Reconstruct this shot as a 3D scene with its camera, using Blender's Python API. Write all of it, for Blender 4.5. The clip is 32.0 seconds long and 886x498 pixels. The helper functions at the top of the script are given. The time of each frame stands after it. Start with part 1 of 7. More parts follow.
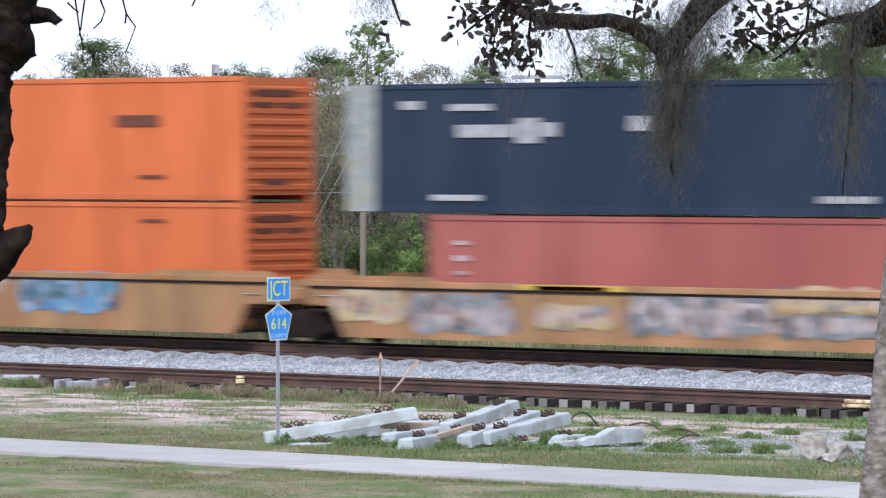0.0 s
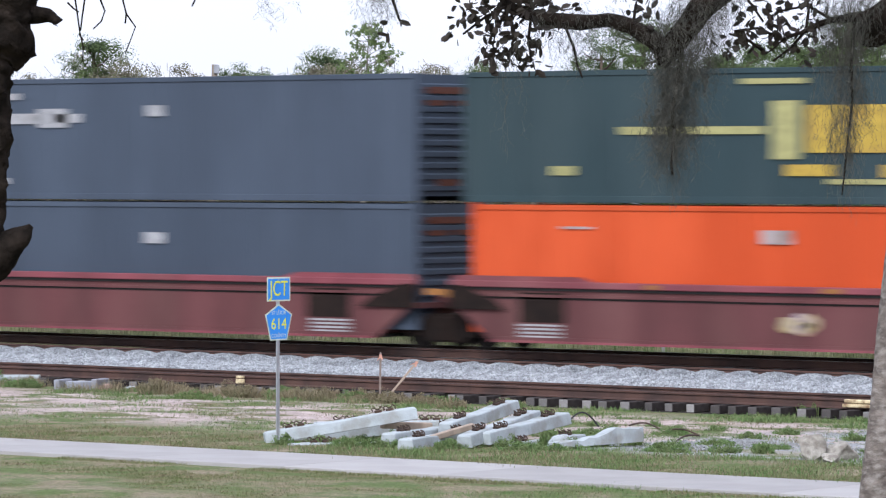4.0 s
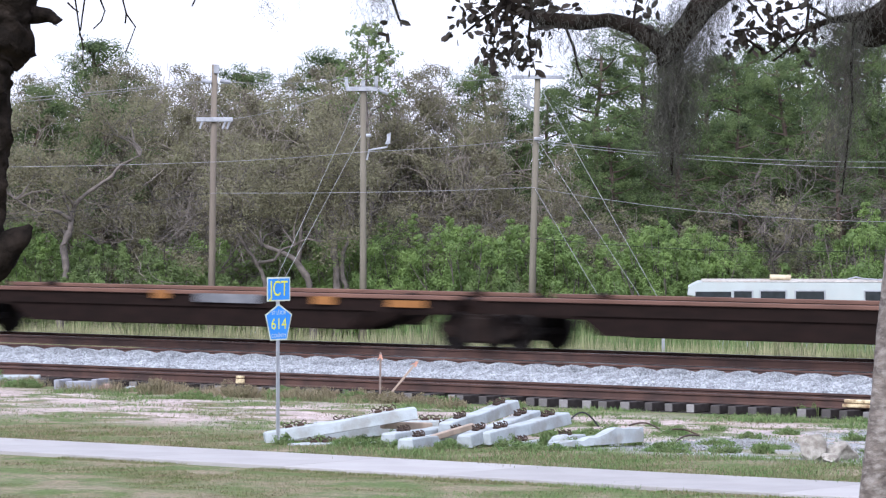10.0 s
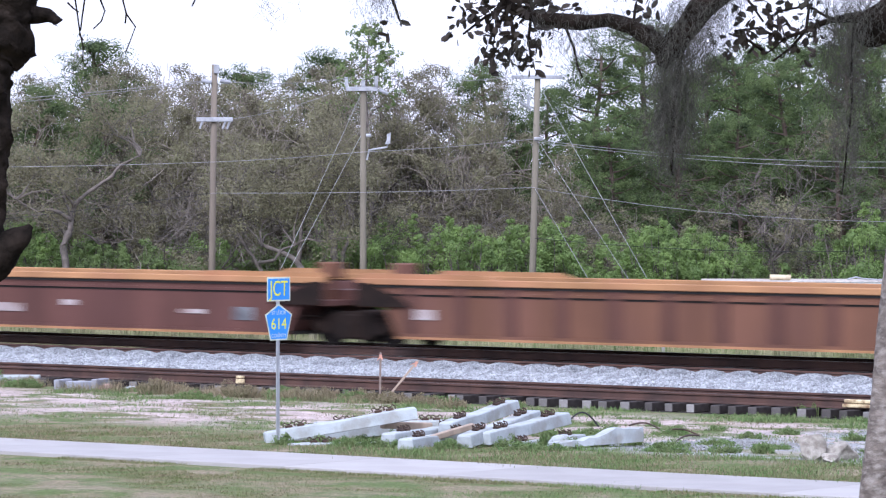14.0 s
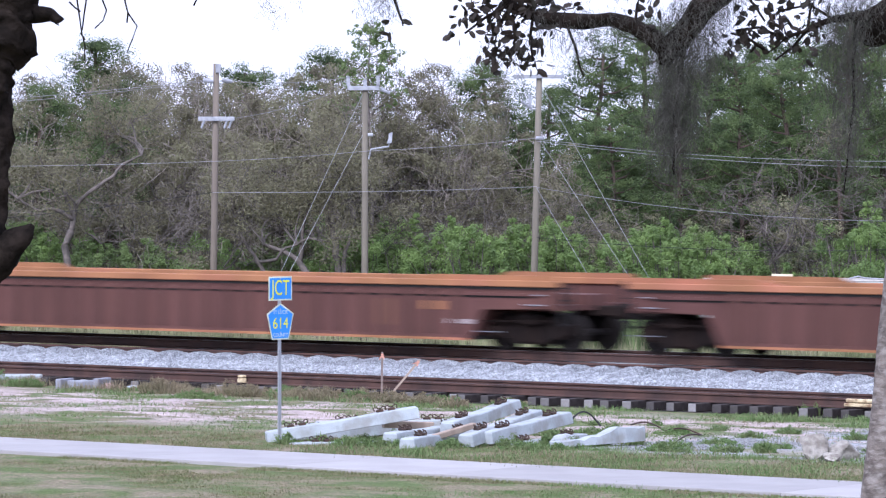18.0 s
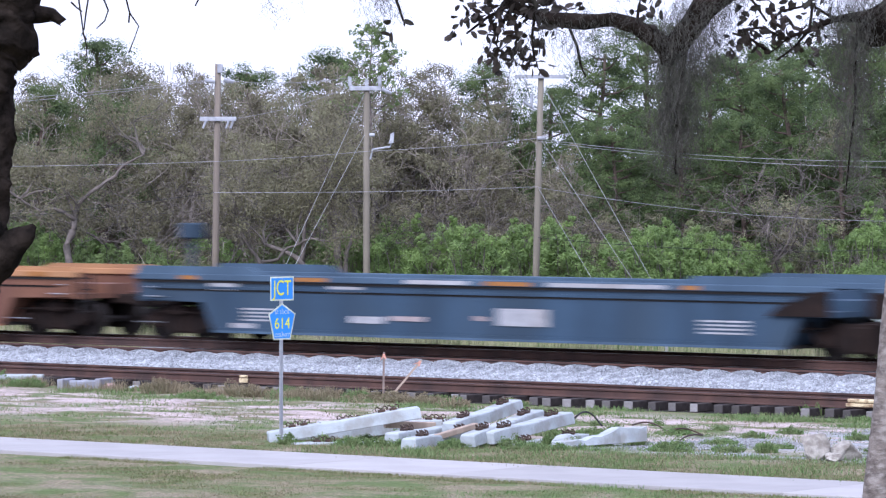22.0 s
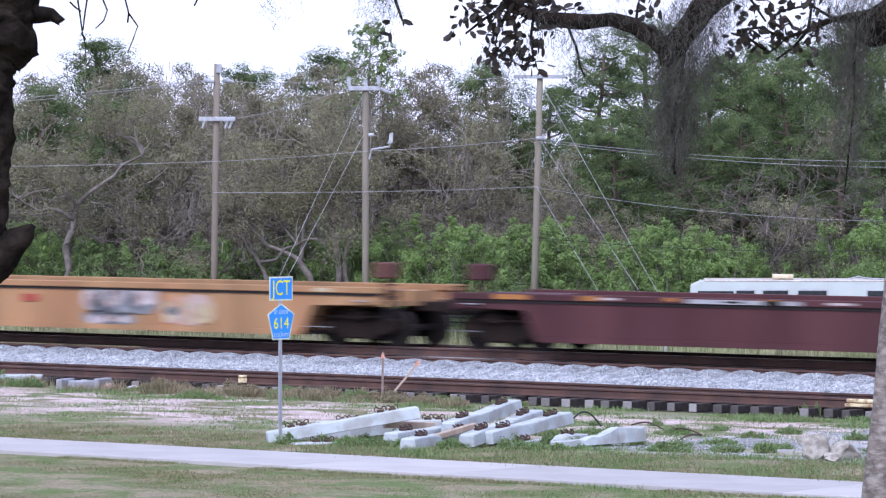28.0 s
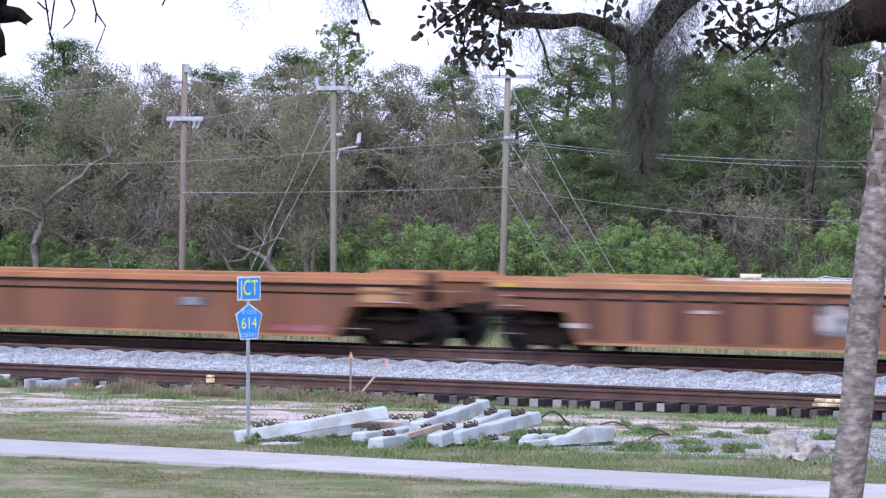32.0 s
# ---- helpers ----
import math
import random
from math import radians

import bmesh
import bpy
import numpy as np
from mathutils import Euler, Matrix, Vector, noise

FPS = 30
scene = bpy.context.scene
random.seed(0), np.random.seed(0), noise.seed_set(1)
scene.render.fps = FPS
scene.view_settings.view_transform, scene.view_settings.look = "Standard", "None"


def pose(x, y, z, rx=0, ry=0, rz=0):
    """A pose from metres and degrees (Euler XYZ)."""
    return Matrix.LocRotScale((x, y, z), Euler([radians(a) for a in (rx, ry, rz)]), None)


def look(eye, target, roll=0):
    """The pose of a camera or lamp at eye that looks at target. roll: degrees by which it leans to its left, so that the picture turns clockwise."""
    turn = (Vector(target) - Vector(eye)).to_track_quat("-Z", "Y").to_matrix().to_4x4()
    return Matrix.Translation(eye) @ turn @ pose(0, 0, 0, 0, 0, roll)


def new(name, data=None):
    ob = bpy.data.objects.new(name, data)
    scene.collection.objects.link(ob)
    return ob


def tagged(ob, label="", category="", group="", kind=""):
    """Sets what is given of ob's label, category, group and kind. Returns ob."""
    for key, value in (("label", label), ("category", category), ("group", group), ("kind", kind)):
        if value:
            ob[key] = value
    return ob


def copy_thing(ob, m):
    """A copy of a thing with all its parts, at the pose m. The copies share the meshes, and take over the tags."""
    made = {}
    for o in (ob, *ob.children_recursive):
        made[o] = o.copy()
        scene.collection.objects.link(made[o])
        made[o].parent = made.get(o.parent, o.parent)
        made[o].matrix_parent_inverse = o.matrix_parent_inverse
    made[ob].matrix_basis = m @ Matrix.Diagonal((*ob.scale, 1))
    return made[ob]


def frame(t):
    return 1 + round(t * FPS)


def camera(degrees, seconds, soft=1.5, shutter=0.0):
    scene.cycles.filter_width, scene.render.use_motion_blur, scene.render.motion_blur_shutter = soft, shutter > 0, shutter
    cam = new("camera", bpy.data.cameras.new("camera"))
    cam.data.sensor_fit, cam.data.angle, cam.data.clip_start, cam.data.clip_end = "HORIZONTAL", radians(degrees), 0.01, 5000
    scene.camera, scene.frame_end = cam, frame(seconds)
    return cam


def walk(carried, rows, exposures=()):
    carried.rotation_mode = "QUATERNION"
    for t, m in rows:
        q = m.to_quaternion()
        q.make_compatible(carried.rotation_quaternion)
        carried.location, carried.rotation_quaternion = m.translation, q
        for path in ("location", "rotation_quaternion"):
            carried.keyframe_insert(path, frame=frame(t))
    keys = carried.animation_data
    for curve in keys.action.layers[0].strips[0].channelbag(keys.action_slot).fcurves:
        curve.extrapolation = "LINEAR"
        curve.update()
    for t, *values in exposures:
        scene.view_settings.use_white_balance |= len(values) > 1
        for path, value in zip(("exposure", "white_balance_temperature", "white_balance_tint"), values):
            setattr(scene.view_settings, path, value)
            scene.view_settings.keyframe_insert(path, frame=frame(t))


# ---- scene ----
# the camera stands on the rise west of the line and turns a little now and then
YAW, TILT, EYE_Z = 37.575, 1.1145, 4.637
STEP = 0.0074149
cam = camera(11.5866, 32.0, soft=1.25, shutter=0.6)


def aim(shift, lift=0.0):
    return pose(0, 0, EYE_Z, 90 - TILT - lift * STEP, 0, YAW + shift * STEP)


walk(cam, [(0, aim(0)), (9, aim(0)), (17.5, aim(0)), (18, aim(3, 1.2)), (18.5, aim(4.5, 1.2)), (19, aim(4.6, 0.5)),
           (19.5, aim(6.4, 0.5)), (20, aim(6.2, 1)), (22, aim(6, 1)), (22.5, aim(4.6, 1)), (27.5, aim(4.5, 1)),
           (28.1, aim(4.2, 1)), (28.5, aim(1, 1)), (29, aim(-25, 0.2)), (29.5, aim(-51, 0.2)), (30, aim(-54, 1)),
           (30.5, aim(-52.8, 1.2)), (32, aim(-52.5, 1.2))],
     exposures=[(0, 0.2, 5700, 10), (1.5, -0.10, 5700, 10), (3.0, -0.05, 5750, 10), (3.5, 0.06, 5750, 10), (5.5, 0.22, 5850, 10), (7, 0.36, 5850, 10), (9, 0.38, 5700, 12), (13, 0.38, 5500, 16), (17, 0.34, 5350, 19), (25, 0.36, 5350, 19), (28, 0.29, 5300, 20), (30, 0.23, 5300, 20), (32, 0.27, 5300, 20)])

# ---- light: a bright overcast late afternoon ----
world = bpy.data.worlds.new("overcast_sky")
scene.world = world
world.use_nodes = True
wn, wl = world.node_tree.nodes, world.node_tree.links
wn.clear()
w_out = wn.new("ShaderNodeOutputWorld")
w_sky = wn.new("ShaderNodeTexSky")
w_sky.sky_type = "NISHITA"
w_sky.sun_disc = False
w_sky.sun_elevation, w_sky.sun_rotation = radians(43), radians(162)
w_sky.air_density, w_sky.dust_density = 1.0, 3.0
w_bg1 = wn.new("ShaderNodeBackground")
w_bg1.inputs["Strength"].default_value = 0.05
wl.new(w_sky.outputs[0], w_bg1.inputs["Color"])
w_tc = wn.new("ShaderNodeTexCoord")
w_no = wn.new("ShaderNodeTexNoise")
w_no.inputs["Scale"].default_value = 3.0
w_no.inputs["Detail"].default_value = 4.0
wl.new(w_tc.outputs["Generated"], w_no.inputs["Vector"])
w_rm = wn.new("ShaderNodeValToRGB")
w_rm.color_ramp.elements[0].color = (0.80, 0.80, 0.90, 1)
w_rm.color_ramp.elements[1].color = (1.05, 1.0, 1.06, 1)
wl.new(w_no.outputs["Fac"], w_rm.inputs["Fac"])
w_bg2 = wn.new("ShaderNodeBackground")
w_bg2.inputs["Strength"].default_value = 0.95
wl.new(w_rm.outputs["Color"], w_bg2.inputs["Color"])
w_add = wn.new("ShaderNodeAddShader")
wl.new(w_bg1.outputs[0], w_add.inputs[0])
wl.new(w_bg2.outputs[0], w_add.inputs[1])
wl.new(w_add.outputs[0], w_out.inputs["Surface"])

sun = new("sun", bpy.data.lights.new("sun", "SUN"))
sun.data.energy, sun.data.angle, sun.data.color = 3.0, radians(35), (1.0, 0.965, 0.92)
sun.matrix_world = look((45, -85, 145), (0, 60, 0))


# ---- materials ----
def material(name, col, col2=None, rough=0.8, metal=0.0, scale=6.0, fine=60.0, bump=0.0, bump_scale=40.0, vary=0.12,
             stains=None, stain_amt=0.5, stain_scale=1.5, spec=0.3, stretch=(1, 1, 1), island=False, trans=0.0, spread=0.28):
    """Two scales of colour variation, optional stains and bump, in object space metres."""
    m = bpy.data.materials.new(name)
    m.use_nodes = True
    n, l = m.node_tree.nodes, m.node_tree.links
    b = n["Principled BSDF"]
    b.inputs["Roughness"].default_value = rough
    b.inputs["Metallic"].default_value = metal
    b.inputs["Specular IOR Level"].default_value = spec
    tc = n.new("ShaderNodeTexCoord")
    mp = n.new("ShaderNodeMapping")
    mp.inputs["Scale"].default_value = stretch
    l.new(tc.outputs["Object"], mp.inputs["Vector"])

    def noise_node(sc, detail=4.0):
        t = n.new("ShaderNodeTexNoise")
        t.inputs["Scale"].default_value = sc
        t.inputs["Detail"].default_value = detail
        l.new(mp.outputs["Vector"], t.inputs["Vector"])
        return t

    def mix(fac, a, c):
        x = n.new("ShaderNodeMix")
        x.data_type = "RGBA"
        if isinstance(fac, float):
            x.inputs[0].default_value = fac
        else:
            l.new(fac, x.inputs[0])
        for socket, v in ((x.inputs[6], a), (x.inputs[7], c)):
            if isinstance(v, tuple):
                socket.default_value = (*v, 1)
            else:
                l.new(v, socket)
        return x.outputs[2]

    def ramp(src, lo, hi):
        r = n.new("ShaderNodeMapRange")
        r.inputs["From Min"].default_value, r.inputs["From Max"].default_value = lo, hi
        l.new(src, r.inputs["Value"])
        return r.outputs["Result"]

    big = noise_node(scale)
    c2 = col2 or tuple(v * (1 - 3 * vary) for v in col)
    out = mix(ramp(big.outputs["Fac"], 0.35, 0.65), col, c2)
    small = noise_node(fine, 2.0)
    dark = tuple(v * (1 - 2.2 * vary) for v in col)
    out = mix(ramp(small.outputs["Fac"], 0.5, 0.75), out, mix(0.5, out, dark))
    if stains:
        st = noise_node(stain_scale, 8.0)
        f = n.new("ShaderNodeMath")
        f.operation = "MULTIPLY"
        f.inputs[1].default_value = stain_amt
        l.new(ramp(st.outputs["Fac"], 0.48, 0.66), f.inputs[0])
        out = mix(f.outputs[0], out, stains)
    rnd = None
    if island:
        rnd = n.new("ShaderNodeNewGeometry").outputs["Random Per Island"]
    else:
        rnd = n.new("ShaderNodeObjectInfo").outputs["Random"]
    hv = n.new("ShaderNodeHueSaturation")
    mr = n.new("ShaderNodeMapRange")
    mr.inputs["To Min"].default_value, mr.inputs["To Max"].default_value = (1 - spread, 1 + spread) if island else (0.92, 1.08)
    l.new(rnd, mr.inputs["Value"])
    l.new(mr.outputs["Result"], hv.inputs["Value"])
    l.new(out, hv.inputs["Color"])
    l.new(hv.outputs["Color"], b.inputs["Base Color"])
    if trans:
        t = n.new("ShaderNodeBsdfTranslucent")
        l.new(hv.outputs["Color"], t.inputs["Color"])
        ms = n.new("ShaderNodeMixShader")
        ms.inputs[0].default_value = trans
        l.new(b.outputs[0], ms.inputs[1])
        l.new(t.outputs[0], ms.inputs[2])
        l.new(ms.outputs[0], n["Material Output"].inputs["Surface"])
    if bump:
        bt = noise_node(bump_scale, 6.0)
        bp = n.new("ShaderNodeBump")
        bp.inputs["Strength"].default_value = bump
        bp.inputs["Distance"].default_value = 0.02
        l.new(bt.outputs["Fac"], bp.inputs["Height"])
        l.new(bp.outputs["Normal"], b.inputs["Normal"])
    return m


def steel(name, col, dirt=(0.10, 0.055, 0.04), amt=0.55, vary=0.14, sc=0.55):
    return material(name, tuple(0.62 * v for v in col), rough=0.7, spec=0.2, scale=0.7, fine=18, vary=vary, stains=dirt, stain_amt=min(1.0, amt + 0.2), stain_scale=sc,
                    stretch=(1, 1, 0.35), bump=0.15, bump_scale=12)


RUST = (0.12, 0.055, 0.035)
M = {
    "ochre": steel("ochre_paint", (0.503, 0.292, 0.141), (0.339, 0.164, 0.080), 0.4),
    "orange_brown": steel("orange_brown_paint", (0.299, 0.137, 0.073), (0.160, 0.074, 0.051), 0.55),
    "brown": steel("brown_paint", (0.188, 0.086, 0.069), (0.108, 0.050, 0.043), 0.55),
    "rust": steel("rusty_brown_paint", (0.268, 0.128, 0.078), (0.131, 0.063, 0.047), 0.6),
    "maroon": steel("maroon_paint", (0.115, 0.042, 0.046), (0.07, 0.03, 0.03), 0.35),
    "red": steel("faded_red_paint", (0.20, 0.075, 0.075), (0.13, 0.06, 0.055), 0.5),
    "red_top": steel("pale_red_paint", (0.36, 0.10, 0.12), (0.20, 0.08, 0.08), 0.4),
    "blue": steel("blue_paint", (0.060, 0.104, 0.162), (0.036, 0.054, 0.074), 0.5),
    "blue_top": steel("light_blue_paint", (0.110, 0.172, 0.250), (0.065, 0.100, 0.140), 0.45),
    "teal": steel("dark_teal_paint", (0.035, 0.065, 0.085), (0.03, 0.04, 0.05), 0.4),
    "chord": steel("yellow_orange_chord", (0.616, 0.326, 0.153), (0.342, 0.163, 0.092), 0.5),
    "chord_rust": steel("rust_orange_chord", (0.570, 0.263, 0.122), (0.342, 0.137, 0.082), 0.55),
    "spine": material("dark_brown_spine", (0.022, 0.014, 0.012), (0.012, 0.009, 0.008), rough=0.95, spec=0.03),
    "spine_top": steel("rusty_brown_and_rib_shade", (0.15, 0.07, 0.055), (0.07, 0.035, 0.03), 0.6),
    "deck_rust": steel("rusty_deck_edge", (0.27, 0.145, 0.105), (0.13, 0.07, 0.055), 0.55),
    "truck": material("grimy_cast_steel", (0.013, 0.010, 0.009), (0.024, 0.016, 0.013), rough=0.9, spec=0.08, scale=3, fine=30, bump=0.2),
    "wheel": material("worn_wheel_steel", (0.022, 0.017, 0.015), rough=0.7, metal=0.3, scale=5),
    "dark": material("dark_gap_steel", (0.02, 0.018, 0.017), rough=0.85),
    "orange": steel("orange_container_paint", (0.72, 0.186, 0.060), (0.58, 0.156, 0.058), 0.2, 0.04, 1.2),
    "orange_soft": steel("sun_faded_orange_paint", (0.73, 0.240, 0.108), (0.62, 0.215, 0.100), 0.2, 0.04, 1.2),
    "orange_red": steel("red_orange_container_paint", (0.76, 0.105, 0.025), (0.60, 0.10, 0.03), 0.3, 0.04),
    "navy": steel("navy_container_paint", (0.026, 0.043, 0.081), (0.032, 0.043, 0.065), 0.3, 0.05),
    "slate": steel("slate_blue_container_paint", (0.088, 0.112, 0.155), (0.07, 0.088, 0.12), 0.3, 0.05),
    "green_grey": steel("dark_green_grey_paint", (0.048, 0.082, 0.092), (0.045, 0.065, 0.07), 0.3, 0.05),
    "faded_red": steel("faded_brick_red_paint", (0.42, 0.125, 0.105), (0.33, 0.11, 0.09), 0.35, 0.05),
    "white": material("white_marking_paint", (0.36, 0.36, 0.37), rough=0.6, stains=(0.24, 0.22, 0.205), stain_amt=0.5),
    "pale": material("pale_panel_paint", (0.27, 0.285, 0.28), rough=0.6, stains=(0.297, 0.264, 0.132), stain_amt=0.5),
    "yellow": material("yellow_marking_paint", (0.495, 0.343, 0.053), rough=0.6, stains=(0.330, 0.198, 0.053)),
    "yellow_pale": material("pale_yellow_marking_paint", (0.363, 0.343, 0.145), rough=0.6),
    "amber": material("amber_reflective_tape", (0.30, 0.13, 0.035), rough=0.5),
    "black_mark": material("faded_dark_marking", (0.13, 0.045, 0.028), rough=0.7),
    "grey_paint": material("grey_spray_paint", (0.115, 0.12, 0.13), (0.205, 0.205, 0.215), rough=0.7, scale=3.0, fine=9, stains=(0.03, 0.03, 0.035), stain_amt=0.85, stain_scale=2.2),
    "cyan_paint": material("blue_spray_paint", (0.095, 0.235, 0.375), (0.23, 0.30, 0.37), rough=0.7, scale=3.0, fine=9, stains=(0.05, 0.12, 0.25), stain_amt=0.85, stain_scale=2.2),
    "teal_paint": material("teal_spray_paint", (0.035, 0.12, 0.175), (0.085, 0.15, 0.19), rough=0.7, scale=3.0, fine=9, stains=(0.16, 0.07, 0.05), stain_amt=0.85, stain_scale=2.2),
    "white_paint": material("white_spray_paint", (0.40, 0.355, 0.345), (0.29, 0.235, 0.225), rough=0.7, scale=3.0, fine=9, stains=(0.18, 0.11, 0.09), stain_amt=0.8, stain_scale=2.2),
    "lilac_paint": material("lilac_spray_paint", (0.310, 0.251, 0.290), (0.363, 0.264, 0.165), rough=0.7, scale=3.0, fine=9, stains=(0.35, 0.17, 0.08), stain_amt=0.85, stain_scale=2.2),
    "pink_paint": material("pink_spray_paint", (0.47, 0.105, 0.185), (0.42, 0.20, 0.24), rough=0.7, scale=3.0, fine=9, stains=(0.35, 0.30, 0.31), stain_amt=0.6, stain_scale=2.2),
    "magenta_paint": material("wine_red_spray_paint", (0.165, 0.040, 0.053), (0.224, 0.079, 0.079), rough=0.7, scale=3.0, fine=9, stains=(0.30, 0.20, 0.18), stain_amt=0.85, stain_scale=2.2),
    "cream_paint": material("cream_spray_paint", (0.396, 0.330, 0.224), (0.343, 0.264, 0.119), rough=0.7, scale=3.0, fine=9, stains=(0.08, 0.075, 0.07), stain_amt=0.85, stain_scale=2.2),
    "red_paint": material("red_spray_paint", (0.297, 0.059, 0.040), rough=0.7),
    "glossy_window": material("dark_window_glass", (0.03, 0.035, 0.04), rough=0.15, spec=0.5),
    "rail": material("rusty_rail_steel", (0.096, 0.052, 0.040), (0.06, 0.035, 0.03), rough=0.75, scale=1.5, fine=30, vary=0.1, stains=(0.036, 0.024, 0.021), stain_amt=0.5),
    "rail_head": material("polished_rail_head", (0.42, 0.40, 0.38), rough=0.3, metal=0.9),
    "rail_head_dull": material("dull_rail_head", (0.085, 0.06, 0.055), rough=0.5, metal=0.3),
    "concrete": material("pale_concrete", (0.396, 0.428, 0.442), (0.331, 0.359, 0.368), rough=0.9, scale=4, fine=45, vary=0.10, stains=(0.22, 0.21, 0.18), stain_amt=0.6, stain_scale=3.5, bump=0.35),
    "path": material("light_path_concrete", (0.349, 0.332, 0.319), (0.307, 0.290, 0.281), rough=0.9, scale=0.8, fine=40, vary=0.05, stains=(0.29, 0.275, 0.265), stain_amt=0.4, bump=0.1),
    "ballast": material("granite_ballast", (0.344, 0.358, 0.372), (0.214, 0.223, 0.237), rough=0.9, scale=3.5, fine=60, island=True, spread=0.42),
    "ballast_bed": material("granite_grit_bed", (0.19, 0.20, 0.21), (0.11, 0.115, 0.125), rough=0.95, scale=7, fine=38, vary=0.12, bump=0.6, bump_scale=30),
    "iron": material("rusty_clip_iron", (0.035, 0.024, 0.02), (0.07, 0.04, 0.025), rough=0.8),
    "lath": material("raw_lath_wood", (0.38, 0.30, 0.235), (0.28, 0.22, 0.17), rough=0.85, stretch=(1, 1, 0.1)),
    "grey_lath": material("weathered_lath_wood", (0.27, 0.21, 0.18), rough=0.9),
    "ribbon": material("faded_orange_ribbon", (0.66, 0.34, 0.25), rough=0.6),
    "galv": material("galvanised_steel", (0.45, 0.46, 0.48), (0.35, 0.36, 0.38), rough=0.45, metal=0.7),
    "sign_blue": material("blue_sign_sheeting", (0.045, 0.235, 0.66), rough=0.45, vary=0.03),
    "sign_edge": material("pale_sign_border", (0.62, 0.66, 0.52), rough=0.5),
    "sign_yellow": material("yellow_sign_letters", (0.72, 0.72, 0.05), rough=0.5, vary=0.03),
    "sign_pale": material("pale_sign_letters", (0.50, 0.60, 0.62), rough=0.5, vary=0.03),
    "pole_wood": material("weathered_pole_wood", (0.185, 0.155, 0.122), (0.125, 0.104, 0.084), rough=0.9, scale=4, fine=50, stretch=(1, 1, 0.12), bump=0.3),
    "pole_pale": material("pale_grey_pole_wood", (0.200, 0.178, 0.138), (0.138, 0.122, 0.094), rough=0.9, scale=4, fine=50, stretch=(1, 1, 0.12), bump=0.3),
    "white_pvc": material("white_insulator", (0.37, 0.38, 0.41), rough=0.6),
    "wire": material("aluminium_wire", (0.31, 0.31, 0.32), rough=0.6),
    "guy_wire": material("galvanised_guy_strand", (0.42, 0.43, 0.44), rough=0.5),
    "wire_dark": material("dark_cable", (0.03, 0.03, 0.033), rough=0.7),
    "rv_white": material("chalky_white_panel", (0.43, 0.47, 0.46), (0.38, 0.41, 0.40), rough=0.6, scale=1.2, stains=(0.42, 0.42, 0.40), stain_amt=0.4),
    "rv_roof": material("dirty_roof_sheet", (0.45, 0.42, 0.38), rough=0.8, stains=(0.30, 0.18, 0.10)),
    "cream": material("cream_pipe", (0.62, 0.52, 0.36), rough=0.7),
    "oak_bark": material("grey_oak_bark", (0.17, 0.145, 0.128), (0.085, 0.074, 0.066), rough=0.95, scale=5, fine=25, bump=0.6),
    "oak_twig": material("grey_twigs_and_moss", (0.270, 0.236, 0.201), (0.190, 0.167, 0.140), rough=0.95, scale=1.0, island=True),
    "oak_leaf": material("olive_oak_leaves", (0.256, 0.250, 0.142), (0.150, 0.128, 0.092), rough=0.7, scale=1.7, island=True, trans=0.42, spread=0.12),
    # the dark second tone puts shade between needle clumps into the colour
    "pine_leaf": material("yellow_green_needles", (0.158, 0.210, 0.075), (0.058, 0.086, 0.040), rough=0.7, scale=1.7, island=True, trans=0.42, spread=0.12),
    "pine_bark": material("grey_brown_pine_bark", (0.13, 0.095, 0.075), (0.08, 0.06, 0.05), rough=0.95, bump=0.5),
    "bush_leaf": material("bright_green_leaves", (0.254, 0.356, 0.108), (0.151, 0.221, 0.076), rough=0.6, scale=1.7, island=True, trans=0.42, spread=0.12),
    "bush_dark": material("mid_green_leaves", (0.213, 0.287, 0.103), (0.127, 0.172, 0.069), rough=0.6, scale=1.7, island=True, trans=0.42, spread=0.12),
    "bush_dry": material("olive_green_leaves", (0.230, 0.259, 0.121), (0.172, 0.190, 0.098), rough=0.7, scale=1.7, island=True, trans=0.42, spread=0.12),
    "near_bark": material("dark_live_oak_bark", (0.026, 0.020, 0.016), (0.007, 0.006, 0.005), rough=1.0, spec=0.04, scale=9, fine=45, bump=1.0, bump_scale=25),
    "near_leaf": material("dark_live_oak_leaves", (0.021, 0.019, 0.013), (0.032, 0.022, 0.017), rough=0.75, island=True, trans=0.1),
    "moss": material("grey_hanging_moss", (0.135, 0.130, 0.108), (0.085, 0.082, 0.068), rough=0.95, island=True, trans=0.35),
    "palm": material("grey_palm_trunk", (0.21, 0.178, 0.155), (0.10, 0.083, 0.072), rough=0.95, scale=7, fine=22, vary=0.22, stains=(0.36, 0.33, 0.30), stain_amt=0.55, stain_scale=11, bump=1.0, bump_scale=14, stretch=(1, 1, 1.8)),
    "palm_brown": material("brown_palm_boots", (0.085, 0.06, 0.048), (0.15, 0.12, 0.10), rough=0.95, scale=12, bump=0.8),
    "grass_blade": material("lawn_grass_blades", (0.126, 0.160, 0.052), (0.239, 0.202, 0.126), rough=0.8, scale=2.6, fine=3, island=True, trans=0.25),
    "dry_blade": material("dry_grass_blades", (0.277, 0.223, 0.147), (0.160, 0.155, 0.080), rough=0.85, scale=0.6, fine=3, island=True, trans=0.25),
    # dry grass lightened in colour to offset the train's shadow on it
    "far_blade": material("lightened_far_grass", (0.46, 0.42, 0.26), (0.26, 0.29, 0.13), rough=0.85, scale=0.6, fine=3, island=True, trans=0.4),
    "weed_blade": material("green_weed_blades", (0.112, 0.196, 0.060), (0.180, 0.208, 0.088), rough=0.8, scale=2.6, fine=3, island=True, trans=0.25),
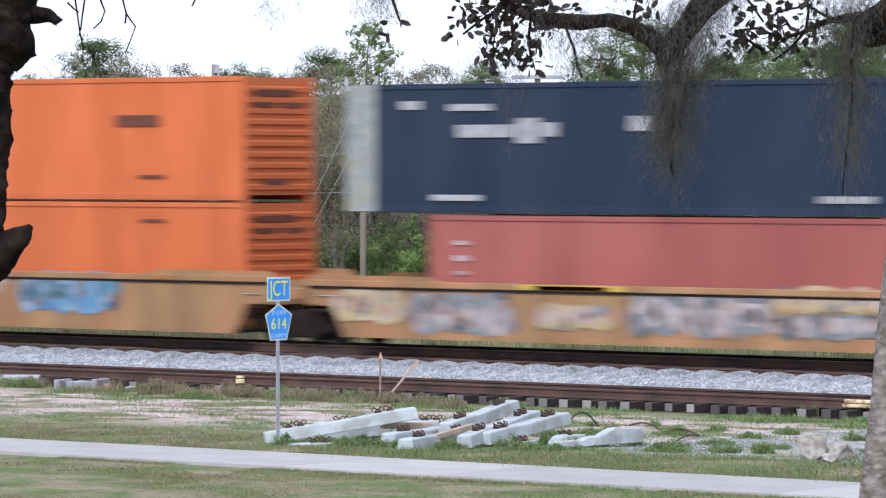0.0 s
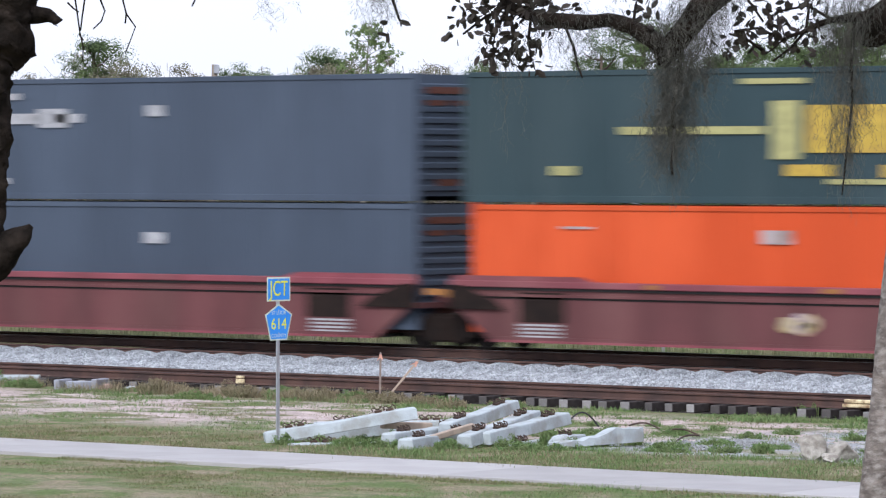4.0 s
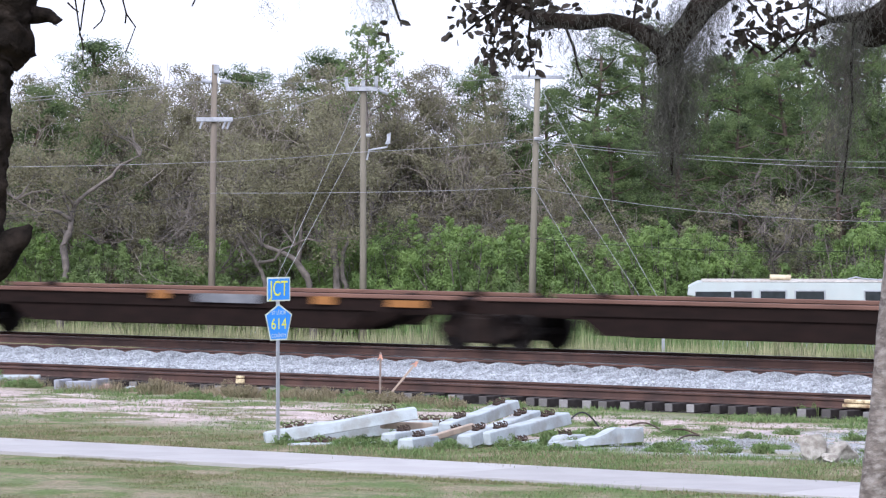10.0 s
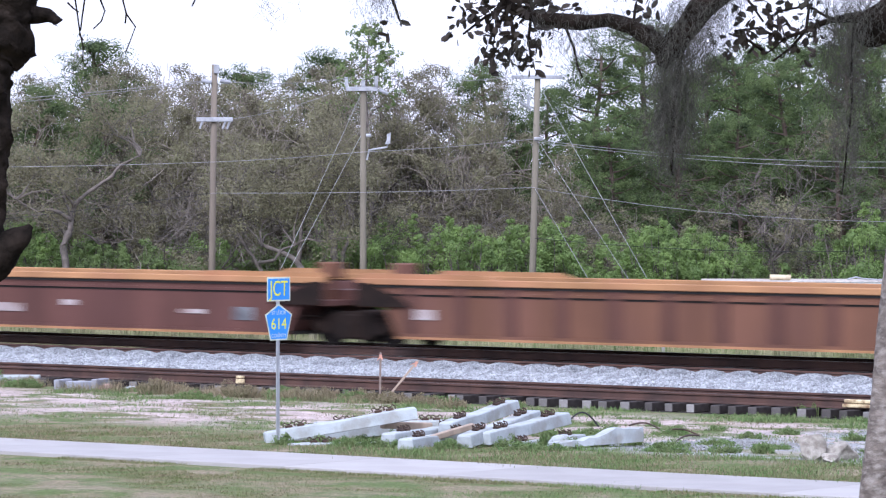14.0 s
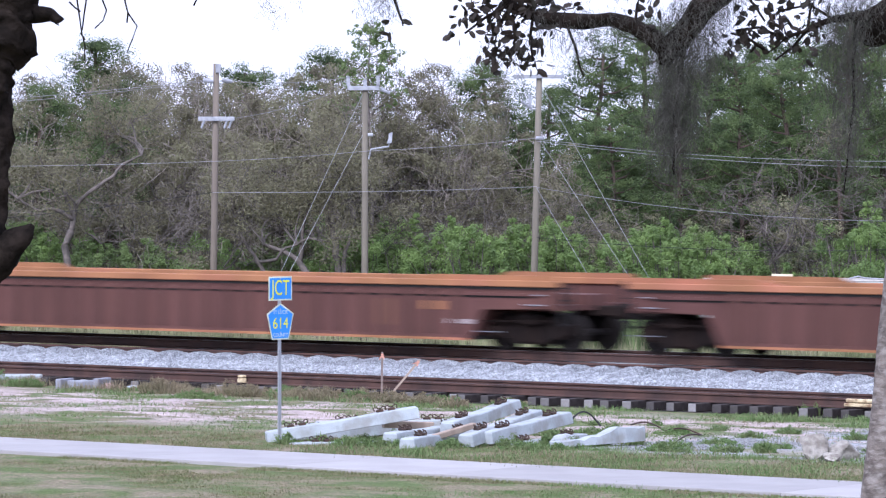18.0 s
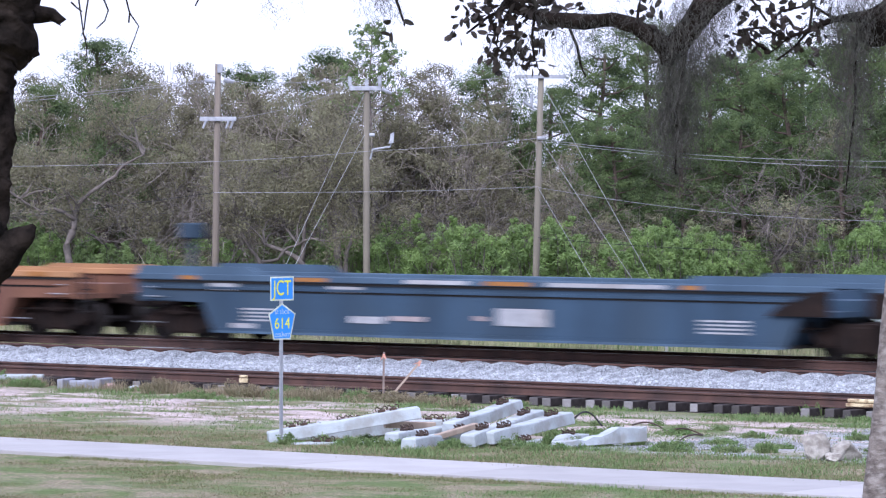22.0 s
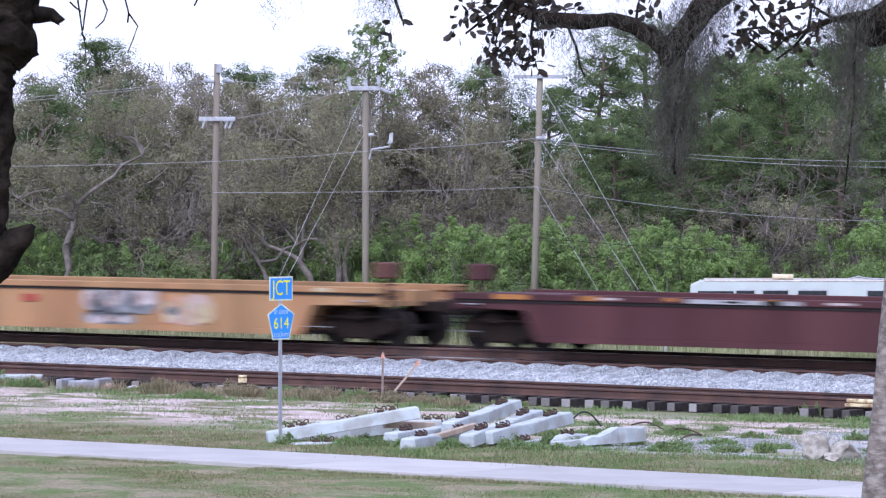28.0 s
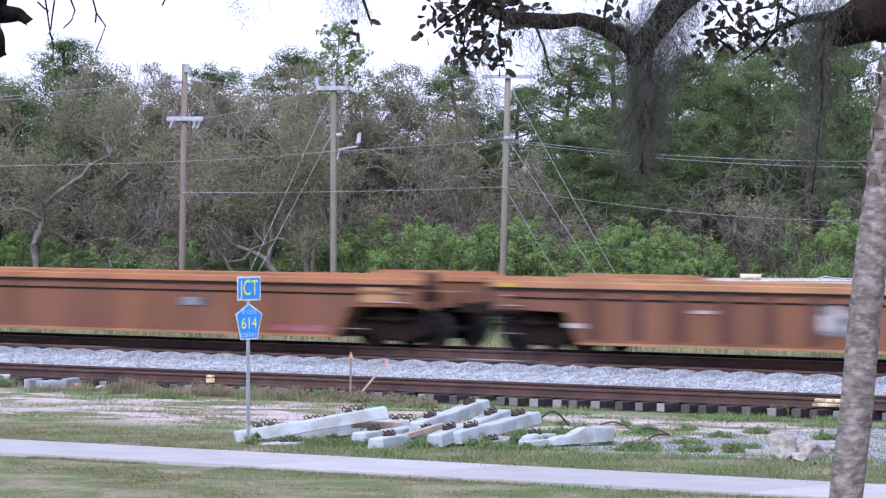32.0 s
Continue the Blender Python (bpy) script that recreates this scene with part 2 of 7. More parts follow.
    "limestone": material("pale_limestone", (0.36, 0.335, 0.29), (0.22, 0.195, 0.165), rough=0.95, scale=9, fine=35, vary=0.15, bump=1.0, bump_scale=22, stains=(0.15, 0.13, 0.11), stain_amt=0.6, stain_scale=7),
    "plate_yellow": material("chalky_yellow_plate", (0.60, 0.50, 0.31), (0.42, 0.33, 0.19), rough=0.8, scale=9, stains=(0.16, 0.09, 0.05), stain_amt=0.8, stain_scale=8),
    "slab": material("bluish_concrete_slab", (0.31, 0.32, 0.36), (0.23, 0.235, 0.27), rough=0.9, scale=5, stains=(0.2, 0.19, 0.18), stain_amt=0.5),
    "pink_block": material("pinkish_rubble", (0.52, 0.36, 0.33), rough=0.9),
}


def ground_material():
    """Grass, bare pale sand and stone grit in patches, by the ground's own coordinates."""
    m = bpy.data.materials.new("grass_sand_and_grit")
    m.use_nodes = True
    n, l = m.node_tree.nodes, m.node_tree.links
    b = n["Principled BSDF"]
    b.inputs["Roughness"].default_value = 0.95
    b.inputs["Specular IOR Level"].default_value = 0.1
    tc = n.new("ShaderNodeTexCoord")
    sep = n.new("ShaderNodeSeparateXYZ")
    l.new(tc.outputs["Object"], sep.inputs[0])

    def tex(sc, d=5.0, stretch=None):
        t = n.new("ShaderNodeTexNoise")
        t.inputs["Scale"].default_value, t.inputs["Detail"].default_value = sc, d
        if stretch:
            mp = n.new("ShaderNodeMapping")
            mp.inputs["Scale"].default_value = stretch
            l.new(tc.outputs["Object"], mp.inputs["Vector"])
            l.new(mp.outputs["Vector"], t.inputs["Vector"])
        else:
            l.new(tc.outputs["Object"], t.inputs["Vector"])
        return t.outputs["Fac"]

    def rng(v, lo, hi, a=0.0, c=1.0):
        r = n.new("ShaderNodeMapRange")
        for k, x in (("From Min", lo), ("From Max", hi), ("To Min", a), ("To Max", c)):
            r.inputs[k].default_value = x
        l.new(v, r.inputs["Value"])
        return r.outputs["Result"]

    def op(o, a, c):
        x = n.new("ShaderNodeMath")
        x.operation = o
        for i, v in enumerate((a, c)):
            if isinstance(v, float):
                x.inputs[i].default_value = v
            else:
                l.new(v, x.inputs[i])
        return x.outputs[0]

    def mix(fac, a, c):
        x = n.new("ShaderNodeMix")
        x.data_type = "RGBA"
        l.new(fac, x.inputs[0])
        for s, v in ((x.inputs[6], a), (x.inputs[7], c)):
            if isinstance(v, tuple):
                s.default_value = (*v, 1)
            else:
                l.new(v, s)
        return x.outputs[2]

    grass = mix(rng(tex(0.9, 7.0), 0.42, 0.58), (0.108, 0.142, 0.050), (0.250, 0.200, 0.140))
    grass = mix(rng(tex(14.0), 0.45, 0.7), grass, (0.085, 0.112, 0.040))
    sand = mix(rng(tex(1.2), 0.35, 0.65), (0.50, 0.410, 0.380), (0.39, 0.320, 0.295))
    sand = mix(rng(tex(25.0), 0.5, 0.75), sand, (0.26, 0.23, 0.20))
    y = sep.outputs["Y"]
    strip = op("MULTIPLY", rng(y, 58.0, 61.5), rng(y, 68.5, 71.0, 1.0, 0.0))
    patch = op("MULTIPLY", strip, rng(tex(0.9, 8.0, (0.65, 1.0, 1.0)), 0.42, 0.48))
    near_bare = op("MULTIPLY", rng(y, 44.0, 48.2, 1.0, 0.0), rng(tex(0.8), 0.45, 0.6, 0.0, 0.7))
    col = mix(patch, grass, sand)
    col = mix(near_bare, col, (0.25, 0.215, 0.160))
    grit = mix(rng(tex(22.0), 0.4, 0.65), (0.36, 0.37, 0.38), (0.20, 0.20, 0.20))
    bed = op("MULTIPLY", rng(y, 73.6, 74.4), rng(y, 81.0, 82.5, 1.0, 0.0))
    spill = op("MULTIPLY", op("MULTIPLY", rng(sep.outputs["X"], -44.0, -41.5), rng(y, 56.5, 58.0)), rng(tex(0.9), 0.42, 0.54))
    col = mix(op("MAXIMUM", bed, op("MULTIPLY", spill, rng(y, 82.0, 84.0, 1.0, 0.0))), col, grit)
    # near-black strip painted for the shade between the siding's sleepers
    tie_gap_shade = op("MULTIPLY", rng(y, 71.7, 72.0), rng(y, 74.2, 74.7, 1.0, 0.0))
    col = mix(tie_gap_shade, col, (0.028, 0.024, 0.022))
    col = mix(rng(y, 81.5, 84.0), col, (0.15, 0.155, 0.075))
    speck = n.new("ShaderNodeHueSaturation")
    l.new(op("MULTIPLY", rng(tex(34.0, 3.0), 0.38, 0.62, 0.62, 1.28), rng(tex(7.0, 4.0), 0.35, 0.65, 0.82, 1.15)), speck.inputs["Value"])
    l.new(col, speck.inputs["Color"])
    l.new(speck.outputs["Color"], b.inputs["Base Color"])
    bp = n.new("ShaderNodeBump")
    bp.inputs["Strength"].default_value, bp.inputs["Distance"].default_value = 0.5, 0.05
    l.new(tex(9.0, 8.0), bp.inputs["Height"])
    l.new(bp.outputs["Normal"], b.inputs["Normal"])
    return m


M["ground"] = ground_material()


def sleeper_material():
    """Creosoted timber with weathered grey ends."""
    m = material("creosoted_sleeper_wood", (0.045, 0.036, 0.033), (0.022, 0.018, 0.017), rough=0.9, scale=6, fine=60, bump=0.3)
    n, l = m.node_tree.nodes, m.node_tree.links
    b = n["Principled BSDF"]
    old = b.inputs["Base Color"].links[0].from_socket
    tc = n.new("ShaderNodeTexCoord")
    sp = n.new("ShaderNodeSeparateXYZ")
    l.new(tc.outputs["Object"], sp.inputs[0])
    r = n.new("ShaderNodeMapRange")
    r.inputs["From Min"].default_value, r.inputs["From Max"].default_value = -1.285, -1.296
    l.new(sp.outputs["Y"], r.inputs["Value"])
    t = n.new("ShaderNodeTexNoise")
    t.inputs["Scale"].default_value = 14.0
    l.new(tc.outputs["Object"], t.inputs["Vector"])
    g = n.new("ShaderNodeMix")
    g.data_type = "RGBA"
    g.inputs[6].default_value, g.inputs[7].default_value = (0.15, 0.13, 0.12, 1), (0.40, 0.39, 0.385, 1)
    l.new(t.outputs["Fac"], g.inputs[0])
    x = n.new("ShaderNodeMix")
    x.data_type = "RGBA"
    vy = n.new("ShaderNodeMapRange")
    vy.inputs["To Min"].default_value, vy.inputs["To Max"].default_value = 0.05, 1.0
    l.new(n.new("ShaderNodeObjectInfo").outputs["Random"], vy.inputs["Value"])
    ml = n.new("ShaderNodeMath")
    ml.operation = "MULTIPLY"
    l.new(r.outputs["Result"], ml.inputs[0])
    l.new(vy.outputs["Result"], ml.inputs[1])
    l.new(ml.outputs[0], x.inputs[0])
    l.new(old, x.inputs[6])
    l.new(g.outputs[2], x.inputs[7])
    l.new(x.outputs[2], b.inputs["Base Color"])
    return m


M["tie_wood"] = sleeper_material()
M["gravel"] = material("fine_grey_gravel", (0.27, 0.275, 0.275), (0.17, 0.175, 0.17), rough=0.9, scale=9, island=True)


# ---- shape helpers ----
class Shape:
    """Collects vertices and faces of one mesh."""

    def __init__(self):
        self.v, self.f = [], []

    def add(self, verts, faces):
        k = len(self.v)
        self.v.extend(tuple(p) for p in verts)
        self.f.extend(tuple(i + k for i in q) for q in faces)
        return self

    def box(self, x0, x1, y0, y1, z0, z1, m=None, c=0.0):
        """A box; c cuts its edges off by that much."""
        if c <= 0:
            pts = [Vector((x, y, z)) for x in (x0, x1) for y in (y0, y1) for z in (z0, z1)]
            fc = [(0, 1, 3, 2), (4, 6, 7, 5), (0, 4, 5, 1), (2, 3, 7, 6), (0, 2, 6, 4), (1, 5, 7, 3)]
        else:
            bm = bmesh.new()
            for sx, ex in ((x0, 1), (x1, -1)):
                for sy, ey in ((y0, 1), (y1, -1)):
                    for sz, ez in ((z0, 1), (z1, -1)):
                        bm.verts.new((sx, sy + ey * c, sz + ez * c))
                        bm.verts.new((sx + ex * c, sy, sz + ez * c))
                        bm.verts.new((sx + ex * c, sy + ey * c, sz))
            bmesh.ops.convex_hull(bm, input=bm.verts)
            bm.verts.index_update()
            pts = [p.co.copy() for p in bm.verts]
            fc = [[p.index for p in q.verts] for q in bm.faces]
            bm.free()
        if m is not None:
            pts = [m @ p for p in pts]
        return self.add(pts, fc)

    def prism(self, outline, axis, a0, a1, m=None):
        """A closed outline of (u, w) drawn out along an axis ('x': u=y, w=z; 'y': u=x, w=z; 'z': u=x, w=y)."""
        k = len(outline)

        def at(u, w, a):
            p = {"x": (a, u, w), "y": (u, a, w), "z": (u, w, a)}[axis]
            return m @ Vector(p) if m is not None else p
        pts = [at(u, w, a) for a in (a0, a1) for u, w in outline]
        fc = [tuple(range(k))[::-1], tuple(range(k, 2 * k))] + [(i, (i + 1) % k, k + (i + 1) % k, k + i) for i in range(k)]
        return self.add(pts, fc)

    def tube(self, pts, radii, sides=6, caps=True):
        """A round tapered tube along a line of points."""
        rings, k = [], sides
        up = Vector((0.31, 0.17, 0.93))
        pts = [Vector(p) for p in pts]
        for i, p in enumerate(pts):
            d = (pts[min(i + 1, len(pts) - 1)] - pts[max(i - 1, 0)])
            d = d.normalized() if d.length > 1e-9 else Vector((0, 0, 1))
            s = d.cross(up)
            if s.length < 1e-3:
                s = d.cross(Vector((1, 0, 0)))
            s.normalize()
            t = s.cross(d)
            for j in range(k):
                w = 2 * math.pi * j / k
                rings.append(p + (s * math.cos(w) + t * math.sin(w)) * radii[i])
        fc = [(i * k + j, i * k + (j + 1) % k, (i + 1) * k + (j + 1) % k, (i + 1) * k + j)
              for i in range(len(pts) - 1) for j in range(k)]
        if caps:
            fc += [tuple(range(k))[::-1], tuple(range((len(pts) - 1) * k, len(pts) * k))]
        return self.add(rings, fc)

    def lathe(self, profile, axis, centre, sides=20):
        """A profile of (distance along the axis, radius) turned about the axis 'y' or 'z' through centre."""
        pts, k = [], sides
        for a, r in profile:
            for j in range(k):
                w = 2 * math.pi * j / k
                c, s = r * math.cos(w), r * math.sin(w)
                pts.append(Vector(centre) + Vector({"y": (c, a, s), "z": (c, s, a)}[axis]))
        n = len(profile)
        fc = [(i * k + j, i * k + (j + 1) % k, (i + 1) * k + (j + 1) % k, (i + 1) * k + j) for i in range(n - 1) for j in range(k)]
        fc += [tuple(range(k))[::-1], tuple(range((n - 1) * k, n * k))]
        return self.add(pts, fc)

    def mesh(self, name, mat, smooth=False):
        me = bpy.data.meshes.new(name)
        me.from_pydata(self.v, [], self.f)
        me.materials.append(M[mat] if isinstance(mat, str) else mat)
        if smooth:
            me.polygons.foreach_set("use_smooth", [True] * len(me.polygons))
        bm = bmesh.new()
        bm.from_mesh(me)
        bmesh.ops.recalc_face_normals(bm, faces=bm.faces)
        bm.to_mesh(me)
        bm.free()
        me.update()
        return me


def part(name, shape, mat, parent, label="", smooth=False, at=None):
    """One mesh under a thing or a part."""
    me = shape if isinstance(shape, bpy.types.Mesh) else shape.mesh(name, mat, smooth)
    ob = new(name, me)
    ob.parent = parent
    if at is not None:
        ob.matrix_basis = at
    if label:
        ob["label"] = label
    return ob


def thing(name, label, category, m=None, group="", kind=""):
    ob = new(name)
    ob.empty_display_size = 0.3
    if m is not None:
        ob.matrix_basis = m
    return tagged(ob, label, category, group, kind)


def solid(name, shape, mat, label, category, m=None, group="", kind="", smooth=False):
    ob = new(name, shape if isinstance(shape, bpy.types.Mesh) else shape.mesh(name, mat, smooth))
    if m is not None:
        ob.matrix_basis = m
    return tagged(ob, label, category, group, kind)


def raw_mesh(name, verts, faces, mat, smooth=False):
    """A large mesh from arrays, with no clean-up."""
    me = bpy.data.meshes.new(name)
    verts, faces = np.asarray(verts, dtype=np.float32), np.asarray(faces, dtype=np.int32)
    k = faces.shape[1]
    me.vertices.add(len(verts))
    me.vertices.foreach_set("co", verts.ravel())
    me.loops.add(faces.size)
    me.loops.foreach_set("vertex_index", faces.ravel())
    me.polygons.add(len(faces))
    me.polygons.foreach_set("loop_start", np.arange(0, faces.size, k, dtype=np.int32))
    me.update(calc_edges=True)
    me.materials.append(M[mat])
    if smooth:
        me.polygons.foreach_set("use_smooth", [True] * len(faces))
    me.validate()
    return me


def leaf_puffs(name, centres, radii, lobes, per, size, mat, rng, flat=0.62, aspect=0.6, jitter=0.5, stray=0.12):
    """Lumpy clusters of leaves: every cluster has smaller lobes, and the leaves lie round each lobe."""
    c, r = np.asarray(centres, dtype=float), np.asarray(radii, dtype=float)
    k = len(c) * lobes
    u = rng.normal(size=(k, 3))
    u /= np.linalg.norm(u, axis=1)[:, None]
    lr = np.repeat(r, lobes) * rng.uniform(0.36, 0.62, k)
    lc = np.repeat(c, lobes, 0) + u * (np.repeat(r, lobes) * 0.68)[:, None] * np.array([1, 1, flat])
    n = k * per
    w = rng.normal(size=(n, 3))
    w[:, 2] += 0.3
    w /= np.linalg.norm(w, axis=1)[:, None]
    q = rng.uniform(0.3, 1.0, n) ** 0.5
    q[rng.random(n) < stray] *= 1.45
    p = np.repeat(lc, per, 0) + w * (np.repeat(lr, per) * q)[:, None] * np.array([1, 1, 0.5 + 0.5 * flat])
    nm = w + np.array([0, 0, 0.45]) + rng.normal(0, jitter, (n, 3))
    a = np.cross(nm, rng.normal(size=(n, 3)))
    a /= np.linalg.norm(a, axis=1)[:, None] + 1e-9
    b = np.cross(nm, a)
    b /= np.linalg.norm(b, axis=1)[:, None] + 1e-9
    s = rng.uniform(size[0], size[1], n)[:, None]
    a, b = a * s, b * s * aspect
    v = np.stack([p - a, p - a * 0.1 + b, p + a, p - a * 0.1 - b], 1)
    return raw_mesh(name, v.reshape(-1, 3), (4 * np.arange(n)[:, None] + np.arange(4)).astype(np.int32), mat)


CA, SA = math.cos(radians(YAW)), math.sin(radians(YAW))


def site(right, deep):
    """Plan position from metres to the right of and along the first line of sight."""
    return right * CA - deep * SA, right * SA + deep * CA


def smooth_step(t):
    t = min(1.0, max(0.0, t))
    return t * t * (3 - 2 * t)


MAIN_Y, MAIN_Z, SIDE_Y, SIDE_Z = 78.95, 0.462, 73.30, 0.04
PROFILE = [(57.0, 0.0), (71.9, -0.33), (74.3, -0.30), (74.9, -0.24), (77.25, 0.07), (77.6, 0.12), (80.4, 0.13), (83.0, -0.45), (104.0, -1.45)]


def ground_z(y):
    """Height of the ground across the line: a rise near the camera, the track bed, a dip beyond it."""
    if y <= 57.0:
        return 3.0 * smooth_step((40 - y) / 32)
    for (a, za), (b, zb) in zip(PROFILE, PROFILE[1:]):
        if y <= b:
            return za + (zb - za) * (y - a) / (b - a)
    return -1.45


# ---- ground, path, tracks ----
def build_ground():
    ys = [-1500, -400, -100, -30, 0] + [8 + 2 * i for i in range(17)] + [41.5 + 0.5 * i for i in range(84)] + [84 + 2 * i for i in range(11)] + [110, 125, 150, 200, 400, 900, 2500]
    xs = [-2500, -900, -400, -200, -150, -120] + [-100 + 0.5 * i for i in range(161)] + [-15, -5, 10, 40, 120, 400, 1200, 2500]
    verts = []
    for y in ys:
        for x in xs:
            z = ground_z(y)
            if y < 71.5 or y > 83:
                z += 0.035 * noise.noise((x * 0.6, y * 0.6, 0.0)) + 0.012 * noise.noise((x * 2.3, y * 2.3, 3.0))
            if 50.9 < y < 54.1:
                z = -0.03
            verts.append((x, y, z))
    k = len(xs)
    faces = [(j * k + i, j * k + i + 1, (j + 1) * k + i + 1, (j + 1) * k + i) for j in range(len(ys) - 1) for i in range(k - 1)]
    tagged(new("ground", raw_mesh("ground", verts, faces, "ground", True)), "grassy ground with bare pale sand along the railway", "ground", kind="structure")


build_ground()

path_thing = thing("pavement", "pale concrete footpath running along the railway", "path", pose(0, 52.48, 0), kind="structure")
slab_mesh = Shape().box(-0.012 - 1.49, 1.49, -1.23, 1.23, -0.08, 0.03, c=0.008).mesh("slab", "path")
for i in range(36):
    part("slab", slab_mesh, None, path_thing, at=pose(-92 + 3.0 * i, 0, 0.002 * math.sin(i * 1.7)))

RAIL = [(-0.075, 0), (0.075, 0), (0.075, 0.012), (0.012, 0.035), (0.010, 0.135), (0.037, 0.15), (0.037, 0.182), (0.030, 0.19), (-0.030, 0.19), (-0.037, 0.182), (-0.037, 0.15), (-0.010, 0.135), (-0.012, 0.035), (-0.075, 0.012)]


def rail_parts(parent, y, z, polished, x0=-160.0, x1=60.0):
    r = part("rail", Shape().prism([(u + y, w + z - 0.19) for u, w in RAIL], "x", x0, x1), "rail", parent, "rust-brown steel rail")
    part("rail_head", Shape().box(x0, x1, y - 0.028, y + 0.028, z, z + 0.003), polished, r, "worn running surface")
    return r


main_track = thing("main_track", "railway track with rusty rails and polished rail heads on grey ballast", "railway track", pose(0, MAIN_Y, 0), kind="structure")
for dy in (-0.755, 0.755):
    rail_parts(main_track, dy, MAIN_Z, "rail_head")
side_track = thing("side_track", "old railway siding with rusty rails on weathered wooden sleepers", "railway track", pose(0, SIDE_Y, 0), kind="structure")
for dy in (-0.755, 0.755):
    rail_parts(side_track, dy, SIDE_Z, "rail_head_dull")
solid("spare_rail", Shape().prism([(u, w) for u, w in RAIL], "x", -155, 55), "rail", "rusty spare rail lying on the ballast beside the track", "rail", pose(0, 77.62, 0.085))
part("sleeper", Shape().box(-0.13, 0.13, -1.3, 1.3, 0.0, 0.20, c=0.02), "concrete", main_track, "concrete sleeper", at=pose(-70, 0, 0))
conc_sleeper = main_track.children[-1].data
for i in range(1, 75):
    part("sleeper", conc_sleeper, None, main_track, at=pose(-70 + 0.61 * i, 0, 0))
rs = random.Random(5)
wood_meshes = [Shape().box(-w, w, -1.3, 1.3, -0.17, 0.0, c=0.012).mesh("sleeper", "tie_wood") for w in (0.095, 0.105, 0.112)]
for i in range(86):
    part("sleeper", rs.choice(wood_meshes), None, side_track,
         at=pose(-78 + 0.515 * i + rs.uniform(-0.05, 0.05), rs.uniform(-0.07, 0.05), SIDE_Z - 0.192 + rs.uniform(-0.012, 0.0), 0, 0, rs.uniform(-4, 4)))


def icos():
    t = (1 + 5 ** 0.5) / 2
    v = np.array([(-1, t, 0), (1, t, 0), (-1, -t, 0), (1, -t, 0), (0, -1, t), (0, 1, t), (0, -1, -t), (0, 1, -t), (t, 0, -1), (t, 0, 1), (-t, 0, -1), (-t, 0, 1)]) / 1.9
    f = np.array([(0, 11, 5), (0, 5, 1), (0, 1, 7), (0, 7, 10), (0, 10, 11), (1, 5, 9), (5, 11, 4), (11, 10, 2), (10, 7, 6), (7, 1, 8), (3, 9, 4), (3, 4, 2), (3, 2, 6), (3, 6, 8), (3, 8, 9), (4, 9, 5), (2, 4, 11), (6, 2, 10), (8, 6, 7), (9, 8, 1)])
    return v, f


def stones(name, centres, sizes, mat, rng):
    """Many rough stones in one mesh."""
    v, f = icos()
    n = len(centres)
    jit = rng.uniform(0.65, 1.25, (n, 12, 1)) * v[None]
    ax = rng.uniform(0.6, 1.2, (n, 1, 3))
    w = rng.uniform(0, 6.28, n)
    c, s = np.cos(w)[:, None], np.sin(w)[:, None]
    p = jit * ax
    p = np.stack([p[..., 0] * c - p[..., 1] * s, p[..., 0] * s + p[..., 1] * c, p[..., 2]], -1)
    p = p * np.asarray(sizes)[:, None, None] + np.asarray(centres)[:, None, :]
    faces = (f[None] + 12 * np.arange(n)[:, None, None]).reshape(-1, 3)
    return raw_mesh(name, p.reshape(-1, 3), faces, mat)


def ballast_top(x, y):
    """Surface of the stone bank: humps between the sleepers along its crest."""
    crest = np.clip((y - 76.55) / 0.75, 0, 1)
    hump = np.abs(np.sin(math.pi * (x + 70.0) / 0.9 + 0.25 * np.sin(x * 1.7))) ** 0.55
    return np.array([ground_z(v) for v in y]) + crest * (0.02 + 0.10 * hump) * (1 - 0.9 * np.clip((y - 77.5) / 0.25, 0, 1))


def ballast():
    rng = np.random.default_rng(3)
    bed = thing("ballast", "pale grey crushed stone ballast banked between the tracks", "ballast", kind="stuff")
    gx_, gy_ = np.meshgrid(np.arange(-78, -36, 0.06), np.arange(73.95, 77.8, 0.07))
    p = np.stack([gx_.ravel(), gy_.ravel(), ballast_top(gx_.ravel(), gy_.ravel()) - 0.008], 1)
    k = gx_.shape[1]
    cell = (np.arange(gx_.shape[0] - 1)[:, None] * k + np.arange(k - 1)[None]).reshape(-1, 1)
    part("bed", raw_mesh("bed", p, cell + np.array([0, 1, k + 1, k]), "ballast_bed", True), None, bed)
    n = 120000
    x = rng.uniform(-76, -38, n)
    y = np.where(rng.random(n) < 0.6, rng.uniform(76.4, 77.75, n), rng.uniform(74.0, 77.0, n))
    z = ballast_top(x, y) + rng.uniform(-0.008, 0.008, n)
    part("stones", stones("stones", np.stack([x, y, z], 1), np.where(y > 76.9, rng.uniform(0.012, 0.022, n), rng.uniform(0.020, 0.042, n)), "ballast", rng), None, bed)
    n = 15000
    x = -41.2 + np.abs(rng.normal(0, 3.0, n)) * rng.choice([-0.12, 1.0], n)
    y = rng.uniform(57.6, 71.6, n)
    keep = np.array([noise.noise((a * 0.5, b * 0.35, 7.0)) > -0.05 for a, b in zip(x, y)])
    x, y = x[keep], y[keep]
    z = np.array([ground_z(v) for v in y])
    ob = new("spilled_gravel", stones("spilled_gravel", np.stack([x, y, z + 0.01], 1), rng.uniform(0.012, 0.03, len(x)), "gravel", rng))
    tagged(ob, "grey gravel spilled over the sandy verge", "gravel", kind="stuff")


ballast()


